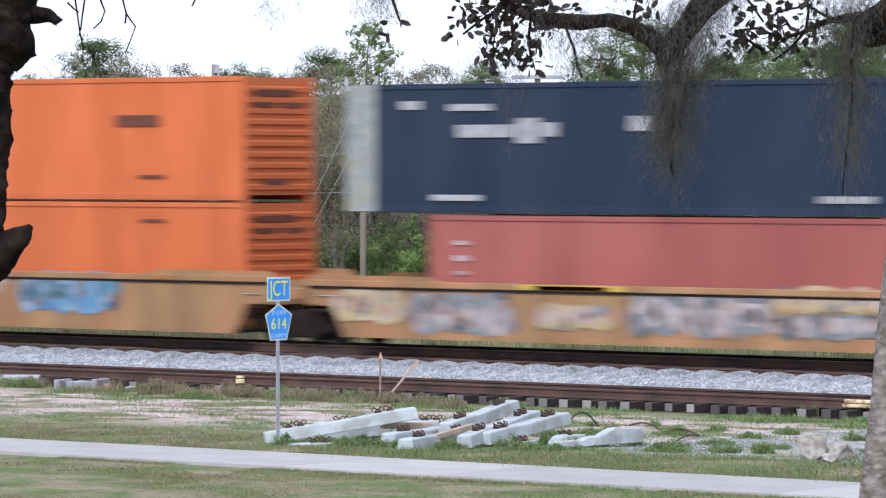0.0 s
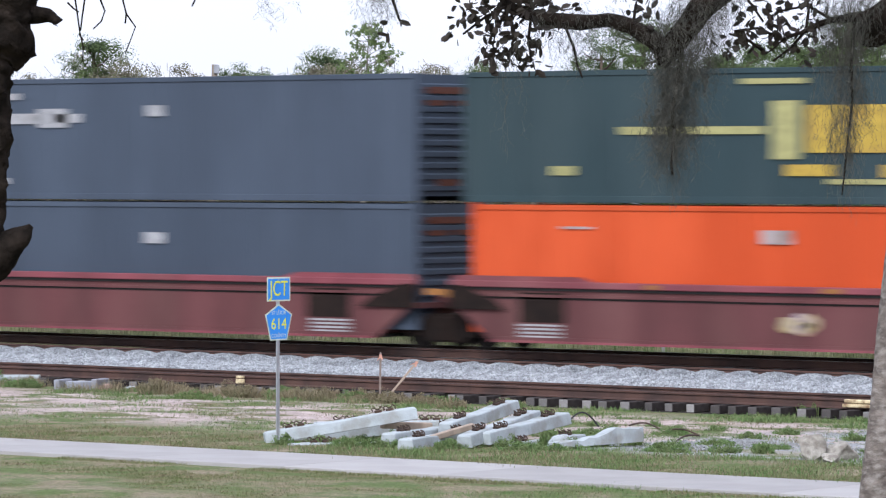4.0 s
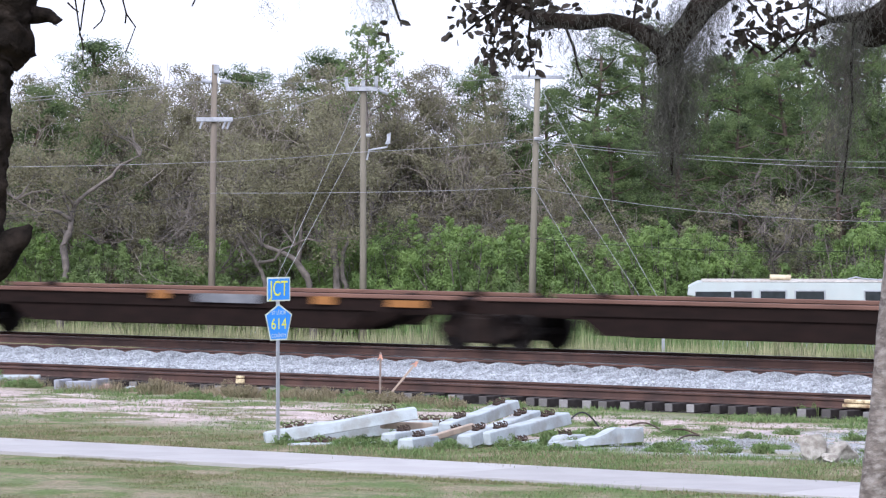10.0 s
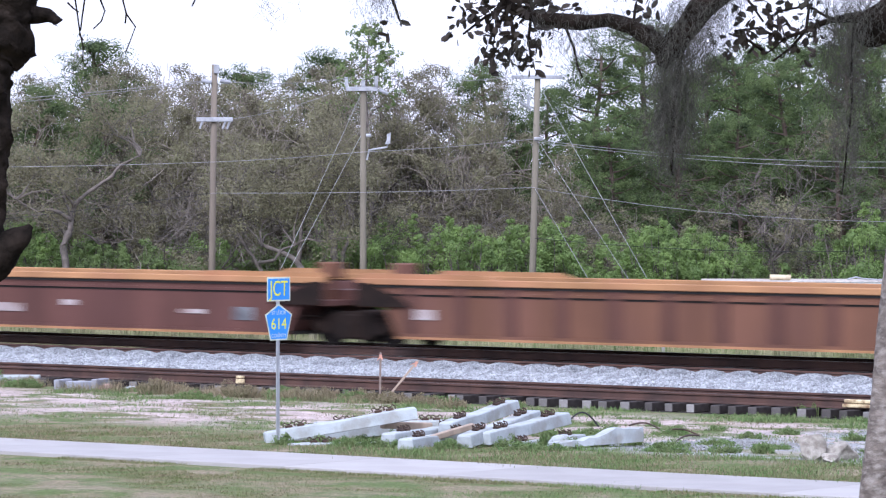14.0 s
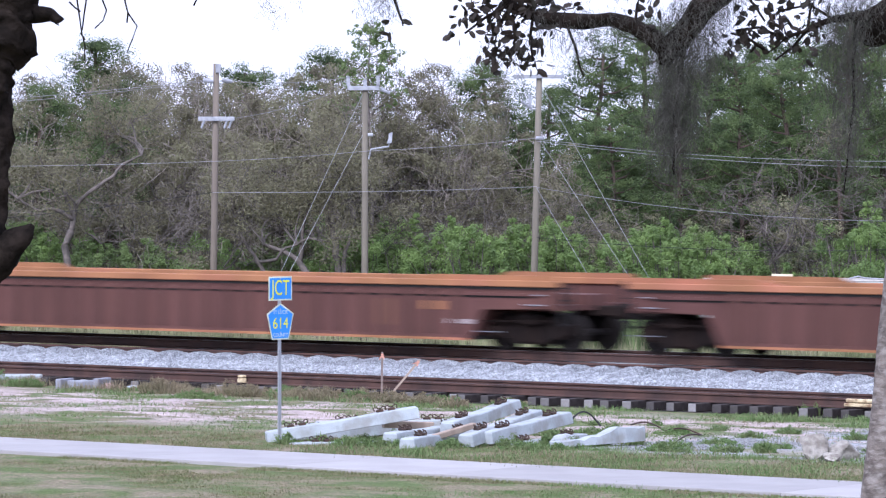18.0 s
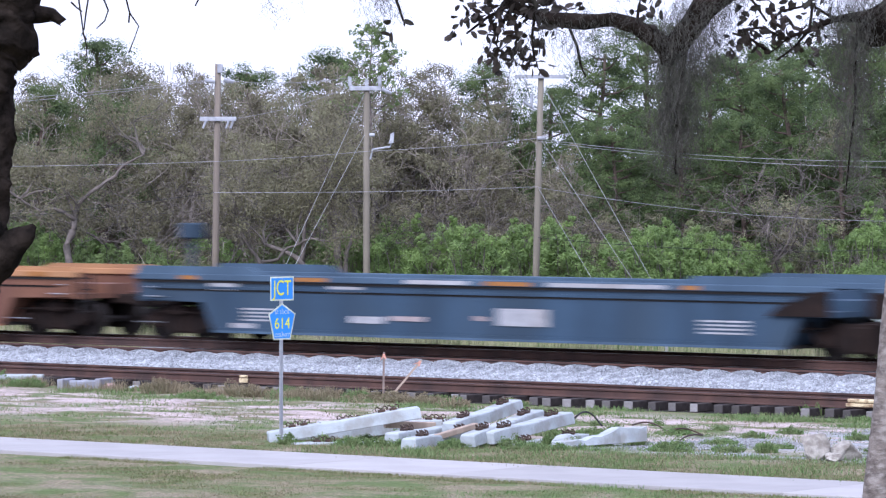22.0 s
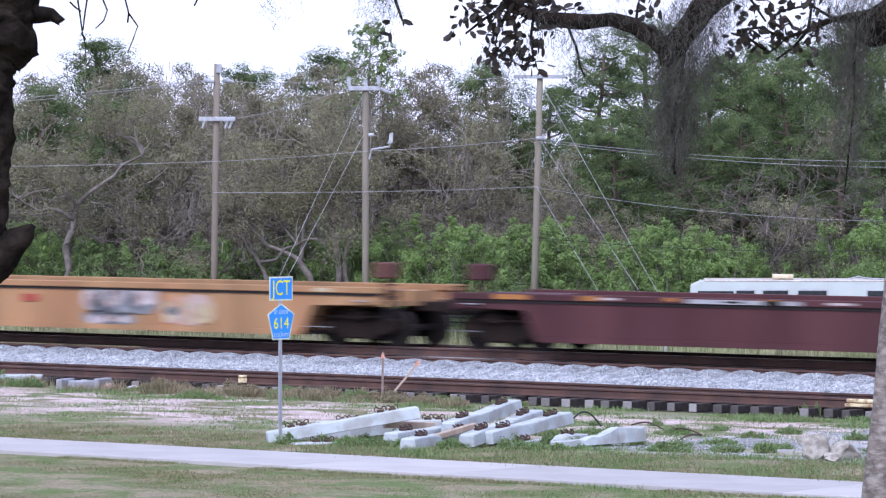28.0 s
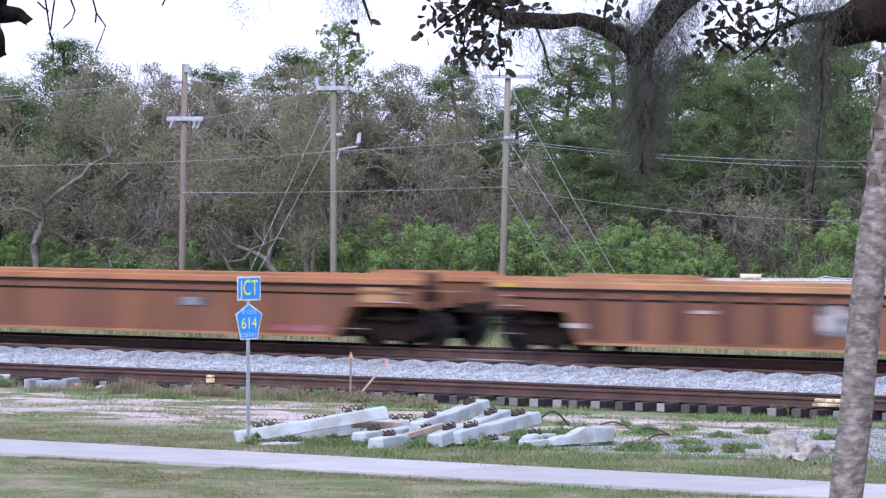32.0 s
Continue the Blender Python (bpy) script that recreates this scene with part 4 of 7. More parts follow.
def container(off, z, length, body, label, marks=(), trim=None, end_marks=True, height=2.896, white_end=0.0):
    """A steel box container whose rear lower corner stands at that offset and height above the rail."""
    box = thing("container", label, "container", on_track(off) @ pose(0, 0, z), group="containers on the train")
    gap = 0.05 if z < 1 else 0.0
    W, H, L = 1.295, height - gap, length
    n = int(L / 0.4)
    near = [(0.06, -W + 0.03)]
    for i in range(1, n):
        x = L * i / n
        near += [(x - 0.035, -W + 0.03), (x - 0.02, -W + 0.008), (x + 0.02, -W + 0.008), (x + 0.035, -W + 0.03)]
    near.append((L - 0.06, -W + 0.03))
    part("shell", Shape().prism(near + [(x, -y) for x, y in reversed(near)], "z", 0.12, H - 0.015), body, box)
    t = trim or body
    for sg in (-1, 1):
        part("top_rail", Shape().box(0.1, L - 0.1, sg * (W - 0.04) - 0.04, sg * (W - 0.04) + 0.04, H - 0.12, H, c=0.01), t, box)
        part("bottom_rail", Shape().box(0.1, L - 0.1, sg * (W - 0.04) - 0.045, sg * (W - 0.04) + 0.045, 0.0, 0.15, c=0.01), t, box)
    for x0, x1 in ((0, 0.14), (L - 0.14, L)):
        for sg in (-1, 1):
            part("corner_post", Shape().box(x0, x1, sg * (W - 0.07) - 0.07, sg * (W - 0.07) + 0.07, 0.0, H + gap, c=0.012), t, box)
    s = Shape()
    for i in range(10):
        zz = 0.30 + i * (H - 0.6) / 9
        s.prism([(zz - 0.09, 0), (zz - 0.05, 0.05), (zz + 0.05, 0.05), (zz + 0.09, 0)], "z", -W + 0.12, W - 0.12,
                m=Matrix(((0, 1, 0, L - 0.07), (0, 0, 1, 0), (1, 0, 0, 0), (0, 0, 0, 1))))
    part("end_wall_ribs", s, body, box, "horizontal ribs of the end wall")
    if end_marks:
        for z0, z1, y0, y1 in ((H - 0.72, H - 0.60, -0.9, -0.1), (H - 0.72, H - 0.60, 0.2, 0.9), (H - 0.45, H - 0.30, -0.9, 0.6), (0.35, 0.5, -0.5, 0.3)):
            part("marking", Shape().box(L - 0.022, L - 0.014, y0, y1, z0, z1), "black_mark", box)
    for x in (L * 0.5 - 6.1, L * 0.5 + 6.1):
        if length > 13:
            for zz in (0.0, H - 0.14):
                part("lift_casting", Shape().box(x - 0.09, x + 0.09, -W - 0.004, -W + 0.1, zz, zz + 0.14, c=0.015).box(x - 0.09, x + 0.09, W - 0.1, W + 0.004, zz, zz + 0.14, c=0.015), t, box)
    if white_end:
        part("marking", Shape().box(0.0, white_end, -W - 0.008, -W - 0.002, 0.02, H - 0.01), "pale", box, "pale corner panel")
    for mk in marks:
        decal(box, *mk[:5], y=-W - 0.006)
    TRAIN.append((box, off))
    return box


# the train, from its head
well_car(-64.05, -43.4, "a", "c", "ochre", "ochre", top=1.46, ledge=False, label="ochre well car covered in grey and cream graffiti, carrying two containers", brake=[], marks=[(1.32, 3.45, 0.46, 1.32, "cream_paint", "sprayed graffiti", -1.54, "graffiti", 0.1), (3.45, 6.46, 0.23, 1.28, "grey_paint", "sprayed graffiti", -1.54, "graffiti", 0.15), (6.62, 9.51, 1.25, 1.52, "yellow"), (7.08, 9.06, 1.12, 1.37, "red_paint"), (7.08, 9.36, 0.41, 1.09, "cream_paint", "sprayed graffiti", -1.54, "graffiti", 0.1), (9.51, 13.31, 0.32, 1.48, "grey_paint", "sprayed graffiti", -1.54, "graffiti", 0.15), (13.31, 16.25, 0.92, 1.57, "cream_paint", "sprayed graffiti", -1.54, "graffiti", 0.1), (13.31, 16.25, 0.38, 0.98, "grey_paint", "sprayed graffiti", -1.54, "graffiti", 0.1)])
well_car(-85.1, -64.05, "c", "a", "ochre", "ochre", ledge=False, label="ochre well car with a blue graffiti panel, carrying two containers", brake=[], marks=[(12.57, 15.83, 0.48, 1.59, "cyan_paint", "sprayed graffiti", -1.54, "graffiti", 0.08), (6.69, 9.93, 0.78, 1.09, "white"), (11.1, 12.08, 0.91, 1.42, "white_paint", "sprayed graffiti", -1.54, "graffiti", 0.1), (16.99, 17.6, 1.27, 1.45, "amber")])
well_car(-108.4, -85.1, "c", "c", "ochre", "ochre", ledge=False, label="ochre well car with pale lilac graffiti, carrying two containers", brake=[], marks=[(6.99, 10.83, 0.15, 1.3, "lilac_paint", "sprayed graffiti", -1.54, "graffiti", 0.12), (11.51, 13.02, 0.42, 1.26, "cream_paint", "sprayed graffiti", -1.54, "graffiti", 0.15), (13.02, 16.6, 0.29, 1.31, "lilac_paint", "sprayed graffiti", -1.54, "graffiti", 0.12), (16.6, 17.86, 0.85, 1.41, "white_paint", "sprayed graffiti", -1.54, "graffiti", 0.1), (5.36, 6.99, 0.79, 1.01, "white"), (19.41, 20.33, 0.84, 1.09, "amber")])
well_car(-131.8, -108.4, "c", "c", "teal", "teal", top=1.32, label="dark blue-green well car with white lettering bars, carrying two containers", brake=[], marks=[(2.24, 3.83, 0.86, 1.16, "white"), (4.45, 5.85, 0.8, 1.0, "white"), (6.76, 10.02, 0.95, 1.18, "white"), (4.3, 4.61, 0.84, 0.99, "amber"), (6.46, 6.91, 0.79, 0.96, "amber"), (4.45, 6.46, 0.45, 0.76, "white_paint"), (9.51, 10.31, 0.78, 0.95, "amber"), (9.59, 10.31, 0.62, 0.78, "white"), (12.87, 13.43, 0.81, 0.92, "amber"), (11.18, 11.89, 1.03, 1.19, "white"), (13.0, 13.37, 0.8, 0.94, "amber"), (16.2, 16.56, 0.81, 0.97, "amber"), (18.5, 18.93, 0.81, 0.95, "amber"), (15.11, 19.11, 0.58, 0.81, "white"), (12.63, 13.74, 0.54, 0.64, "white")])
well_car(-152.65, -131.8, "a", "c", "red", "red_top", label="faded red-brown well car carrying two containers", brake=[(20.4, 1.5, "red")], marks=[(0.34, 0.89, 1.11, 1.31, "amber"), (5.85, 6.19, 1.23, 1.39, "amber"), (10.36, 10.85, 1.26, 1.44, "amber"), (14.17, 14.79, 0.61, 0.84, "white_paint"), (9.54, 10.2, 0.47, 0.98, "lilac_paint", "sprayed graffiti", -1.54, "graffiti", 0.1), (12.45, 13.24, 0.47, 0.72, "white_paint"), (19.13, 19.85, 1.01, 1.2, "amber"), (12.45, 12.76, 1.28, 1.45, "amber")])
well_car(-172.95, -152.65, "a", "a", "red", "red_top", label="faded red-brown well car carrying two containers", brake=[], marks=[(20.09, 20.64, 1.16, 1.33, "amber")])
well_car(-193.75, -172.95, "c", "a", "red", "red_top", label="faded red-brown well car carrying two containers", brake=[], marks=[(2.58, 3.25, 1.19, 1.4, "amber"), (8.4, 9.34, 1.25, 1.46, "white"), (12.06, 12.95, 0.46, 0.83, "white_paint"), (6.35, 8.4, 0.53, 0.72, "grey_paint"), (12.36, 12.95, 1.29, 1.46, "amber"), (14.41, 14.84, 1.33, 1.5, "amber")])
well_car(-215.1, -193.75, "a", "c", "orange_brown", "chord_rust", label="empty orange-brown well car with rusty stains", brake=[], marks=[(17.92, 18.62, 0.59, 0.83, "white_paint"), (13.66, 14.32, 0.84, 1.04, "grey_paint")])
well_car(-234.1, -215.1, "a", "a", "rust", "chord_rust", label="empty rusty well car with blue and white graffiti", brake=[], marks=[(4.89, 6.78, 0.28, 1.09, "teal_paint", "sprayed graffiti", -1.54, "graffiti", 0.12), (7.29, 9.46, 0.36, 1.11, "teal_paint", "sprayed graffiti", -1.54, "graffiti", 0.15), (10.93, 11.74, 0.37, 0.81, "white_paint", "sprayed graffiti", -1.54, "graffiti", 0.1), (11.74, 15.19, 0.23, 1.23, "white_paint", "sprayed graffiti", -1.54, "graffiti", 0.2), (1.87, 2.41, 0.62, 0.82, "grey_paint"), (1.87, 2.41, 0.22, 0.49, "white"), (16.86, 17.61, 0.81, 1.3, "grey_paint"), (16.71, 17.61, 0.34, 0.66, "white")])
well_car(-255.4, -234.1, "c", "a", "orange_brown", "chord_rust", label="empty orange-brown well car with pale graffiti", brake=[(1.3, 2.1, "brown")], marks=[(9.68, 10.96, 0.68, 1.08, "white_paint", "sprayed graffiti", -1.54, "graffiti", 0.08), (11.74, 12.52, 0.74, 1.14, "white_paint", "sprayed graffiti", -1.54, "graffiti", 0.08), (14.81, 15.26, 0.62, 1.05, "white_paint", "sprayed graffiti", -1.54, "graffiti", 0.1), (15.71, 16.16, 0.58, 1.01, "lilac_paint", "sprayed graffiti", -1.54, "graffiti", 0.1), (18.92, 19.63, 0.65, 1.13, "grey_paint"), (18.92, 19.63, 0.42, 0.59, "white")])
spine_car(-273.1, -255.4, True, False, marks=[(0.35, 1.51, 0.83, 1.07, "amber"), (4.42, 6.46, 0.88, 1.11, "amber"), (2.66, 4.11, 0.89, 1.07, "white_paint"), (13.93, 14.58, 1.0, 1.18, "amber")])
spine_car(-290.9, -273.1, False, False, marks=[(14.04, 14.92, 0.84, 1.07, "amber")])
spine_car(-307.8, -290.9, False, False, marks=[(6.88, 7.38, 0.93, 1.16, "amber"), (11.76, 12.39, 0.88, 1.1, "amber"), (13.94, 15.01, 0.86, 1.05, "amber"), (8.21, 10.16, 0.86, 1.11, "grey_paint")])
spine_car(-324.7, -307.8, False, False, marks=[(9.78, 10.1, 0.99, 1.18, "amber"), (11.82, 12.28, 0.91, 1.11, "amber"), (14.1, 15.0, 0.87, 1.08, "amber")])
spine_car(-342.8, -324.7, False, True, marks=[(15.74, 16.66, 0.86, 1.02, "amber"), (2.15, 2.8, 0.97, 1.19, "amber")], slip=0.0)
well_car(-366.1, -342.8, "c", "c", "rust", "chord", ribs=12, label="empty rusty well car with pale brown side panels", brake=[(21.9, 2.0, "brown")], marks=[(10.84, 11.18, 0.87, 1.04, "amber"), (14.19, 14.85, 0.91, 1.04, "amber"), (15.33, 15.98, 0.94, 1.13, "red_paint"), (18.04, 18.35, 0.9, 1.02, "amber"), (14.68, 16.46, 0.36, 0.87, "orange_brown"), (7.17, 7.88, 0.84, 1.02, "white_paint"), (20.36, 21.26, 1.35, 1.53, "yellow")])
well_car(-387.3, -366.1, "a", "c", "rust", "chord", ribs=12, label="empty rusty well car with yellow top chord", brake=[(1.2, 1.9, "rust")], marks=[(23.46, 23.79, 1.32, 1.48, "yellow"), (26.2, 26.4, 0.86, 1.02, "amber"), (27.8, 28.27, 0.84, 1.05, "white_paint"), (29.04, 29.35, 0.87, 1.01, "amber"), (32.06, 32.5, 0.89, 1.01, "amber"), (35.53, 35.81, 0.9, 1.05, "amber"), (36.37, 37.35, 0.93, 1.11, "red_paint")])
well_car(-406.55, -387.3, "a", "a", "brown", "chord", label="empty brown well car with yellow-orange top chord", brake=[(1.0, 2.0, "brown"), (18.3, 1.9, "rust")], marks=[(7.25, 9.38, 0.4, 0.91, "white_paint"), (10.67, 11.15, 0.64, 0.96, "white_paint"), (14.41, 15.16, 0.54, 0.79, "white_paint"), (21.15, 21.95, 0.43, 1.01, "white_paint"), (16.06, 16.65, 0.46, 0.82, "grey_paint")])
well_car(-427.8, -406.55, "c", "a", "brown", "chord", label="empty brown well car with yellow-orange top chord", brake=[], marks=[(18.81, 19.37, 0.43, 0.98, "red_paint")])
well_car(-450.8, -427.8, "c", "c", "ochre", "chord", top=1.2, ledge=False, label="empty low ochre well car with a wine-red graffiti patch", brake=[], marks=[(11.03, 14.21, 0.24, 1.22, "magenta_paint", "sprayed graffiti", -1.54, "graffiti", 0.05), (7.07, 8.68, 0.46, 0.69, "white"), (9.79, 10.25, 0.58, 0.8, "teal_paint"), (16.55, 17.12, 0.52, 0.76, "cream_paint")])
well_car(-473.1, -450.8, "c", "c", "brown", "chord_rust", ribs=24, label="empty red-brown well car with ribbed sides", brake=[], marks=[(18.1, 18.74, 0.81, 1.04, "chord_rust"), (18.82, 19.54, 0.45, 0.7, "white_paint"), (16.79, 17.28, 0.4, 1.11, "rust")])
well_car(-496.0, -473.1, "c", "c", "brown", "chord_rust", ribs=24, label="empty red-brown well car with ribbed sides", brake=[], marks=[(18.2, 18.84, 0.82, 1.05, "chord_rust"), (18.92, 19.63, 0.46, 0.71, "white_paint"), (16.9, 17.39, 0.41, 1.11, "rust")])
well_car(-518.8, -496.0, "c", "c", "brown", "chord_rust", ribs=24, label="empty red-brown well car with ribbed sides", brake=[], marks=[(18.2, 18.84, 0.83, 1.06, "chord_rust"), (18.92, 19.63, 0.47, 0.72, "white_paint"), (16.91, 17.4, 0.42, 1.12, "rust")])
well_car(-540.2, -518.8, "a", "c", "blue", "blue_top", hood=0.18, label="empty blue well car with white lettering bars and amber marks", brake=[(20.6, 2.4, "blue")], marks=[(3.52, 3.89, 1.25, 1.42, "amber"), (4.63, 5.91, 1.27, 1.46, "white"), (7.18, 8.42, 1.27, 1.49, "white"), (9.12, 9.99, 1.32, 1.48, "amber"), (11.2, 13.55, 1.29, 1.52, "white"), (13.88, 14.87, 1.23, 1.4, "amber"), (15.35, 17.43, 1.14, 1.46, "white_paint"), (17.75, 18.22, 1.17, 1.42, "amber"), (9.56, 10.94, 0.43, 0.92, "white"), (5.37, 5.91, 0.47, 0.67, "white_paint"), (6.64, 7.45, 0.46, 0.63, "white"), (15.52, 16.16, 0.43, 0.6, "white_paint"), (16.48, 17.28, 0.58, 0.77, "white"), (16.64, 17.28, 0.25, 0.46, "white")])
well_car(-559.3, -540.2, "a", "a", "blue", "blue_top", hood=0.18, label="empty blue well car with white lettering bars and amber marks", brake=[(1.0, 2.45, "blue")], marks=[(1.09, 3.43, 1.18, 1.36, "white"), (3.43, 3.79, 1.37, 1.53, "amber"), (6.41, 9.78, 1.26, 1.45, "white"), (9.78, 11.42, 1.21, 1.39, "amber"), (11.9, 14.43, 1.22, 1.43, "white"), (14.82, 15.52, 1.25, 1.47, "amber"), (9.78, 11.09, 0.49, 0.91, "white"), (1.91, 2.72, 0.48, 0.75, "white"), (8.45, 9.12, 0.52, 0.78, "white_paint"), (5.55, 6.24, 0.4, 0.82, "white_paint"), (16.43, 17.19, 0.3, 0.77, "white")])
well_car(-580.2, -559.3, "c", "a", "blue", "blue_top", hood=0.18, label="empty blue well car with white lettering bars and amber marks", brake=[(2.0, 2.75, "blue")], marks=[(2.37, 2.9, 1.2, 1.44, "amber"), (3.25, 4.11, 1.14, 1.35, "white"), (5.81, 6.82, 1.2, 1.33, "amber"), (6.82, 7.81, 1.15, 1.31, "white"), (9.12, 10.88, 1.23, 1.39, "white"), (11.35, 12.6, 1.21, 1.39, "amber"), (13.06, 16.23, 1.23, 1.41, "white"), (16.67, 17.11, 1.21, 1.41, "amber"), (11.66, 13.06, 0.47, 0.93, "white"), (7.48, 8.47, 0.46, 0.65, "white"), (8.63, 9.6, 0.47, 0.74, "white_paint"), (11.03, 11.35, 0.53, 0.78, "white_paint"), (3.94, 4.63, 0.18, 0.42, "white")])
well_car(-603.3, -580.2, "c", "c", "rust", "chord", ribs=14, label="empty rusty brown well car with ribbed sides", brake=[(1.2, 2.6, "rust")], marks=[(2.1, 2.62, 1.33, 1.53, "amber"), (20.58, 21.28, 1.36, 1.54, "amber"), (3.32, 4.18, 0.49, 0.7, "white_paint")])
well_car(-623.7, -603.3, "a", "c", "orange_brown", "chord", hood=0.18, label="empty orange-brown well car with rusty stains", brake=[(1.0, 2.4, "orange_brown")], marks=[(10.93, 13.92, 0.5, 0.81, "white_paint"), (1.55, 2.24, 0.13, 0.85, "grey_paint"), (15.37, 17.08, 0.51, 0.89, "white_paint"), (16.52, 17.22, 1.2, 1.38, "white")])
well_car(-642.1, -623.7, "a", "a", "orange_brown", "chord", hood=0.18, label="empty orange-brown well car with rusty stains", brake=[(1.0, 2.4, "orange_brown")], marks=[(10.57, 11.43, 0.67, 0.94, "red_paint"), (6.89, 8.53, 0.57, 0.99, "rust"), (1.09, 1.9, 0.49, 1.0, "grey_paint"), (1.25, 2.22, 0.28, 0.68, "white_paint")])
well_car(-663.8, -642.1, "c", "a", "orange_brown", "chord", label="empty orange-brown well car with rusty stains", brake=[(1.2, 2.2, "rust")], marks=[(17.59, 19.14, 0.31, 0.77, "grey_paint"), (16.09, 16.3, 1.19, 1.39, "amber")])
well_car(-687.0, -663.8, "c", "c", "rust", "chord_rust", ribs=14, label="empty rusty brown well car with ribbed sides", brake=[], marks=[])
well_car(-710.0, -687.0, "c", "c", "maroon", "maroon", top=1.23, ledge=False, label="empty dark maroon well car with amber and white marks", brake=[(1.2, 1.9, "maroon")], marks=[(2.26, 3.16, 1.06, 1.23, "amber"), (4.57, 5.1, 1.1, 1.27, "amber"), (6.83, 7.17, 1.13, 1.27, "amber"), (8.35, 8.85, 0.94, 1.16, "white_paint"), (9.35, 9.85, 1.09, 1.25, "amber"), (12.76, 13.08, 1.06, 1.28, "amber"), (14.18, 16.33, 0.95, 1.13, "white"), (10.99, 11.64, 1.09, 1.25, "white_paint"), (17.54, 17.99, 1.06, 1.24, "amber"), (19.17, 20.19, 1.04, 1.24, "amber"), (7.42, 10.3, 0.93, 1.11, "white"), (5.04, 5.64, 1.04, 1.26, "white_paint")])
well_car(-733.0, -710.0, "c", "c", "ochre", "ochre", top=1.3, ledge=False, label="empty ochre well car with grey-blue graffiti", brake=[(21.5, 1.9, "brown")], marks=[(12.93, 15.27, 0.49, 1.3, "grey_paint", "sprayed graffiti", -1.54, "graffiti", 0.12), (12.93, 14.56, 0.22, 0.62, "grey_paint", "sprayed graffiti", -1.54, "graffiti", 0.1), (15.44, 17.02, 0.27, 1.07, "lilac_paint", "sprayed graffiti", -1.54, "graffiti", 0.1), (20.08, 20.58, 0.95, 1.27, "cream_paint"), (10.91, 11.46, 0.77, 0.98, "red_paint"), (3.0, 3.77, 0.91, 1.03, "amber"), (5.29, 7.51, 0.64, 0.85, "white"), (5.89, 6.19, 0.85, 1.0, "amber"), (3.46, 4.08, 0.52, 0.71, "cream_paint")])
well_car(-755.5, -733.0, "c", "c", "ochre", "ochre", ledge=False, label="empty orange-ochre well car with pink and white graffiti", brake=[(21.3, 1.9, "brown"), (1.4, 1.9, "brown")], marks=[(12.78, 13.5, 0.97, 1.19, "amber"), (15.8, 16.32, 1.03, 1.24, "amber"), (10.58, 12.05, 0.31, 1.02, "white_paint", "sprayed graffiti", -1.54, "graffiti", 0.05), (13.14, 15.97, 0.52, 0.99, "white_paint", "sprayed graffiti", -1.54, "graffiti", 0.1), (19.22, 19.72, 1.08, 1.24, "amber"), (1.58, 2.59, 0.68, 1.52, "pink_paint", "sprayed graffiti", -1.54, "graffiti", 0.08), (2.59, 5.77, 0.3, 1.53, "white_paint", "sprayed graffiti", -1.54, "graffiti", 0.15), (3.51, 4.27, 1.28, 1.53, "pink_paint", "sprayed graffiti", -1.54, "graffiti", 0.05), (5.02, 6.8, 0.8, 1.01, "white"), (6.06, 7.38, 0.3, 1.45, "pink_paint", "sprayed graffiti", -1.54, "graffiti", 0.08), (10.51, 11.2, 0.58, 1.03, "white_paint")])
well_car(-778.5, -755.5, "c", "c", "ochre", "ochre", ledge=False, label="empty orange-ochre well car with a grey painted square", brake=[(21.3, 2.0, "rust"), (1.4, 1.9, "brown")], marks=[(15.32, 17.31, 0.36, 1.22, "grey_paint", "sprayed graffiti", -1.54, "graffiti", 0.05), (11.65, 13.64, 0.75, 1.16, "white_paint"), (14.33, 14.54, 1.05, 1.25, "amber"), (16.99, 17.2, 1.08, 1.26, "amber"), (19.83, 20.16, 1.03, 1.22, "amber"), (5.85, 8.18, 0.77, 1.03, "white"), (5.11, 5.41, 1.0, 1.22, "amber"), (2.69, 2.99, 0.89, 1.2, "amber"), (10.01, 10.57, 1.02, 1.22, "amber")])
well_car(-800.8, -778.5, "c", "c", "orange_brown", "chord", ribs=14, label="empty orange-brown well car with faded grey patches", brake=[], marks=[(14.29, 15.94, 0.74, 1.05, "white_paint"), (9.27, 10.55, 0.44, 1.2, "grey_paint", "sprayed graffiti", -1.54, "graffiti", 0.1), (13.52, 13.98, 0.28, 1.27, "grey_paint", "sprayed graffiti", -1.54, "graffiti", 0.1), (12.44, 13.06, 0.9, 1.09, "amber"), (6.3, 6.97, 0.84, 1.03, "white_paint"), (17.27, 18.0, 0.67, 0.97, "white_paint"), (17.85, 19.15, 0.51, 0.75, "white_paint"), (1.28, 1.81, 1.27, 1.45, "yellow"), (3.05, 3.57, 0.44, 0.71, "white_paint")])
well_car(-823.8, -800.8, "c", "c", "orange_brown", "chord_rust", label="empty orange-brown well car with rusty stains", brake=[(21.6, 1.7, "rust")], marks=[(14.97, 15.83, 0.79, 1.02, "grey_paint"), (20.34, 21.31, 0.93, 1.44, "ochre"), (17.7, 19.36, 0.24, 0.44, "magenta_paint")])
container(-62.52, 3.012, 16.154, "navy", "dark navy container with a pale end panel and white marks", white_end=0.85, marks=[(1.58, 2.14, 2.3, 2.53, "white"), (2.95, 4.14, 2.27, 2.45, "white"), (3.19, 4.76, 1.66, 2.0, "white"), (4.84, 5.46, 1.5, 2.17, "white"), (5.39, 5.93, 1.67, 2.04, "white"), (7.9, 8.5, 1.78, 2.17, "white"), (2.47, 3.82, 0.26, 0.42, "white"), (12.77, 14.16, 0.25, 0.43, "white")])
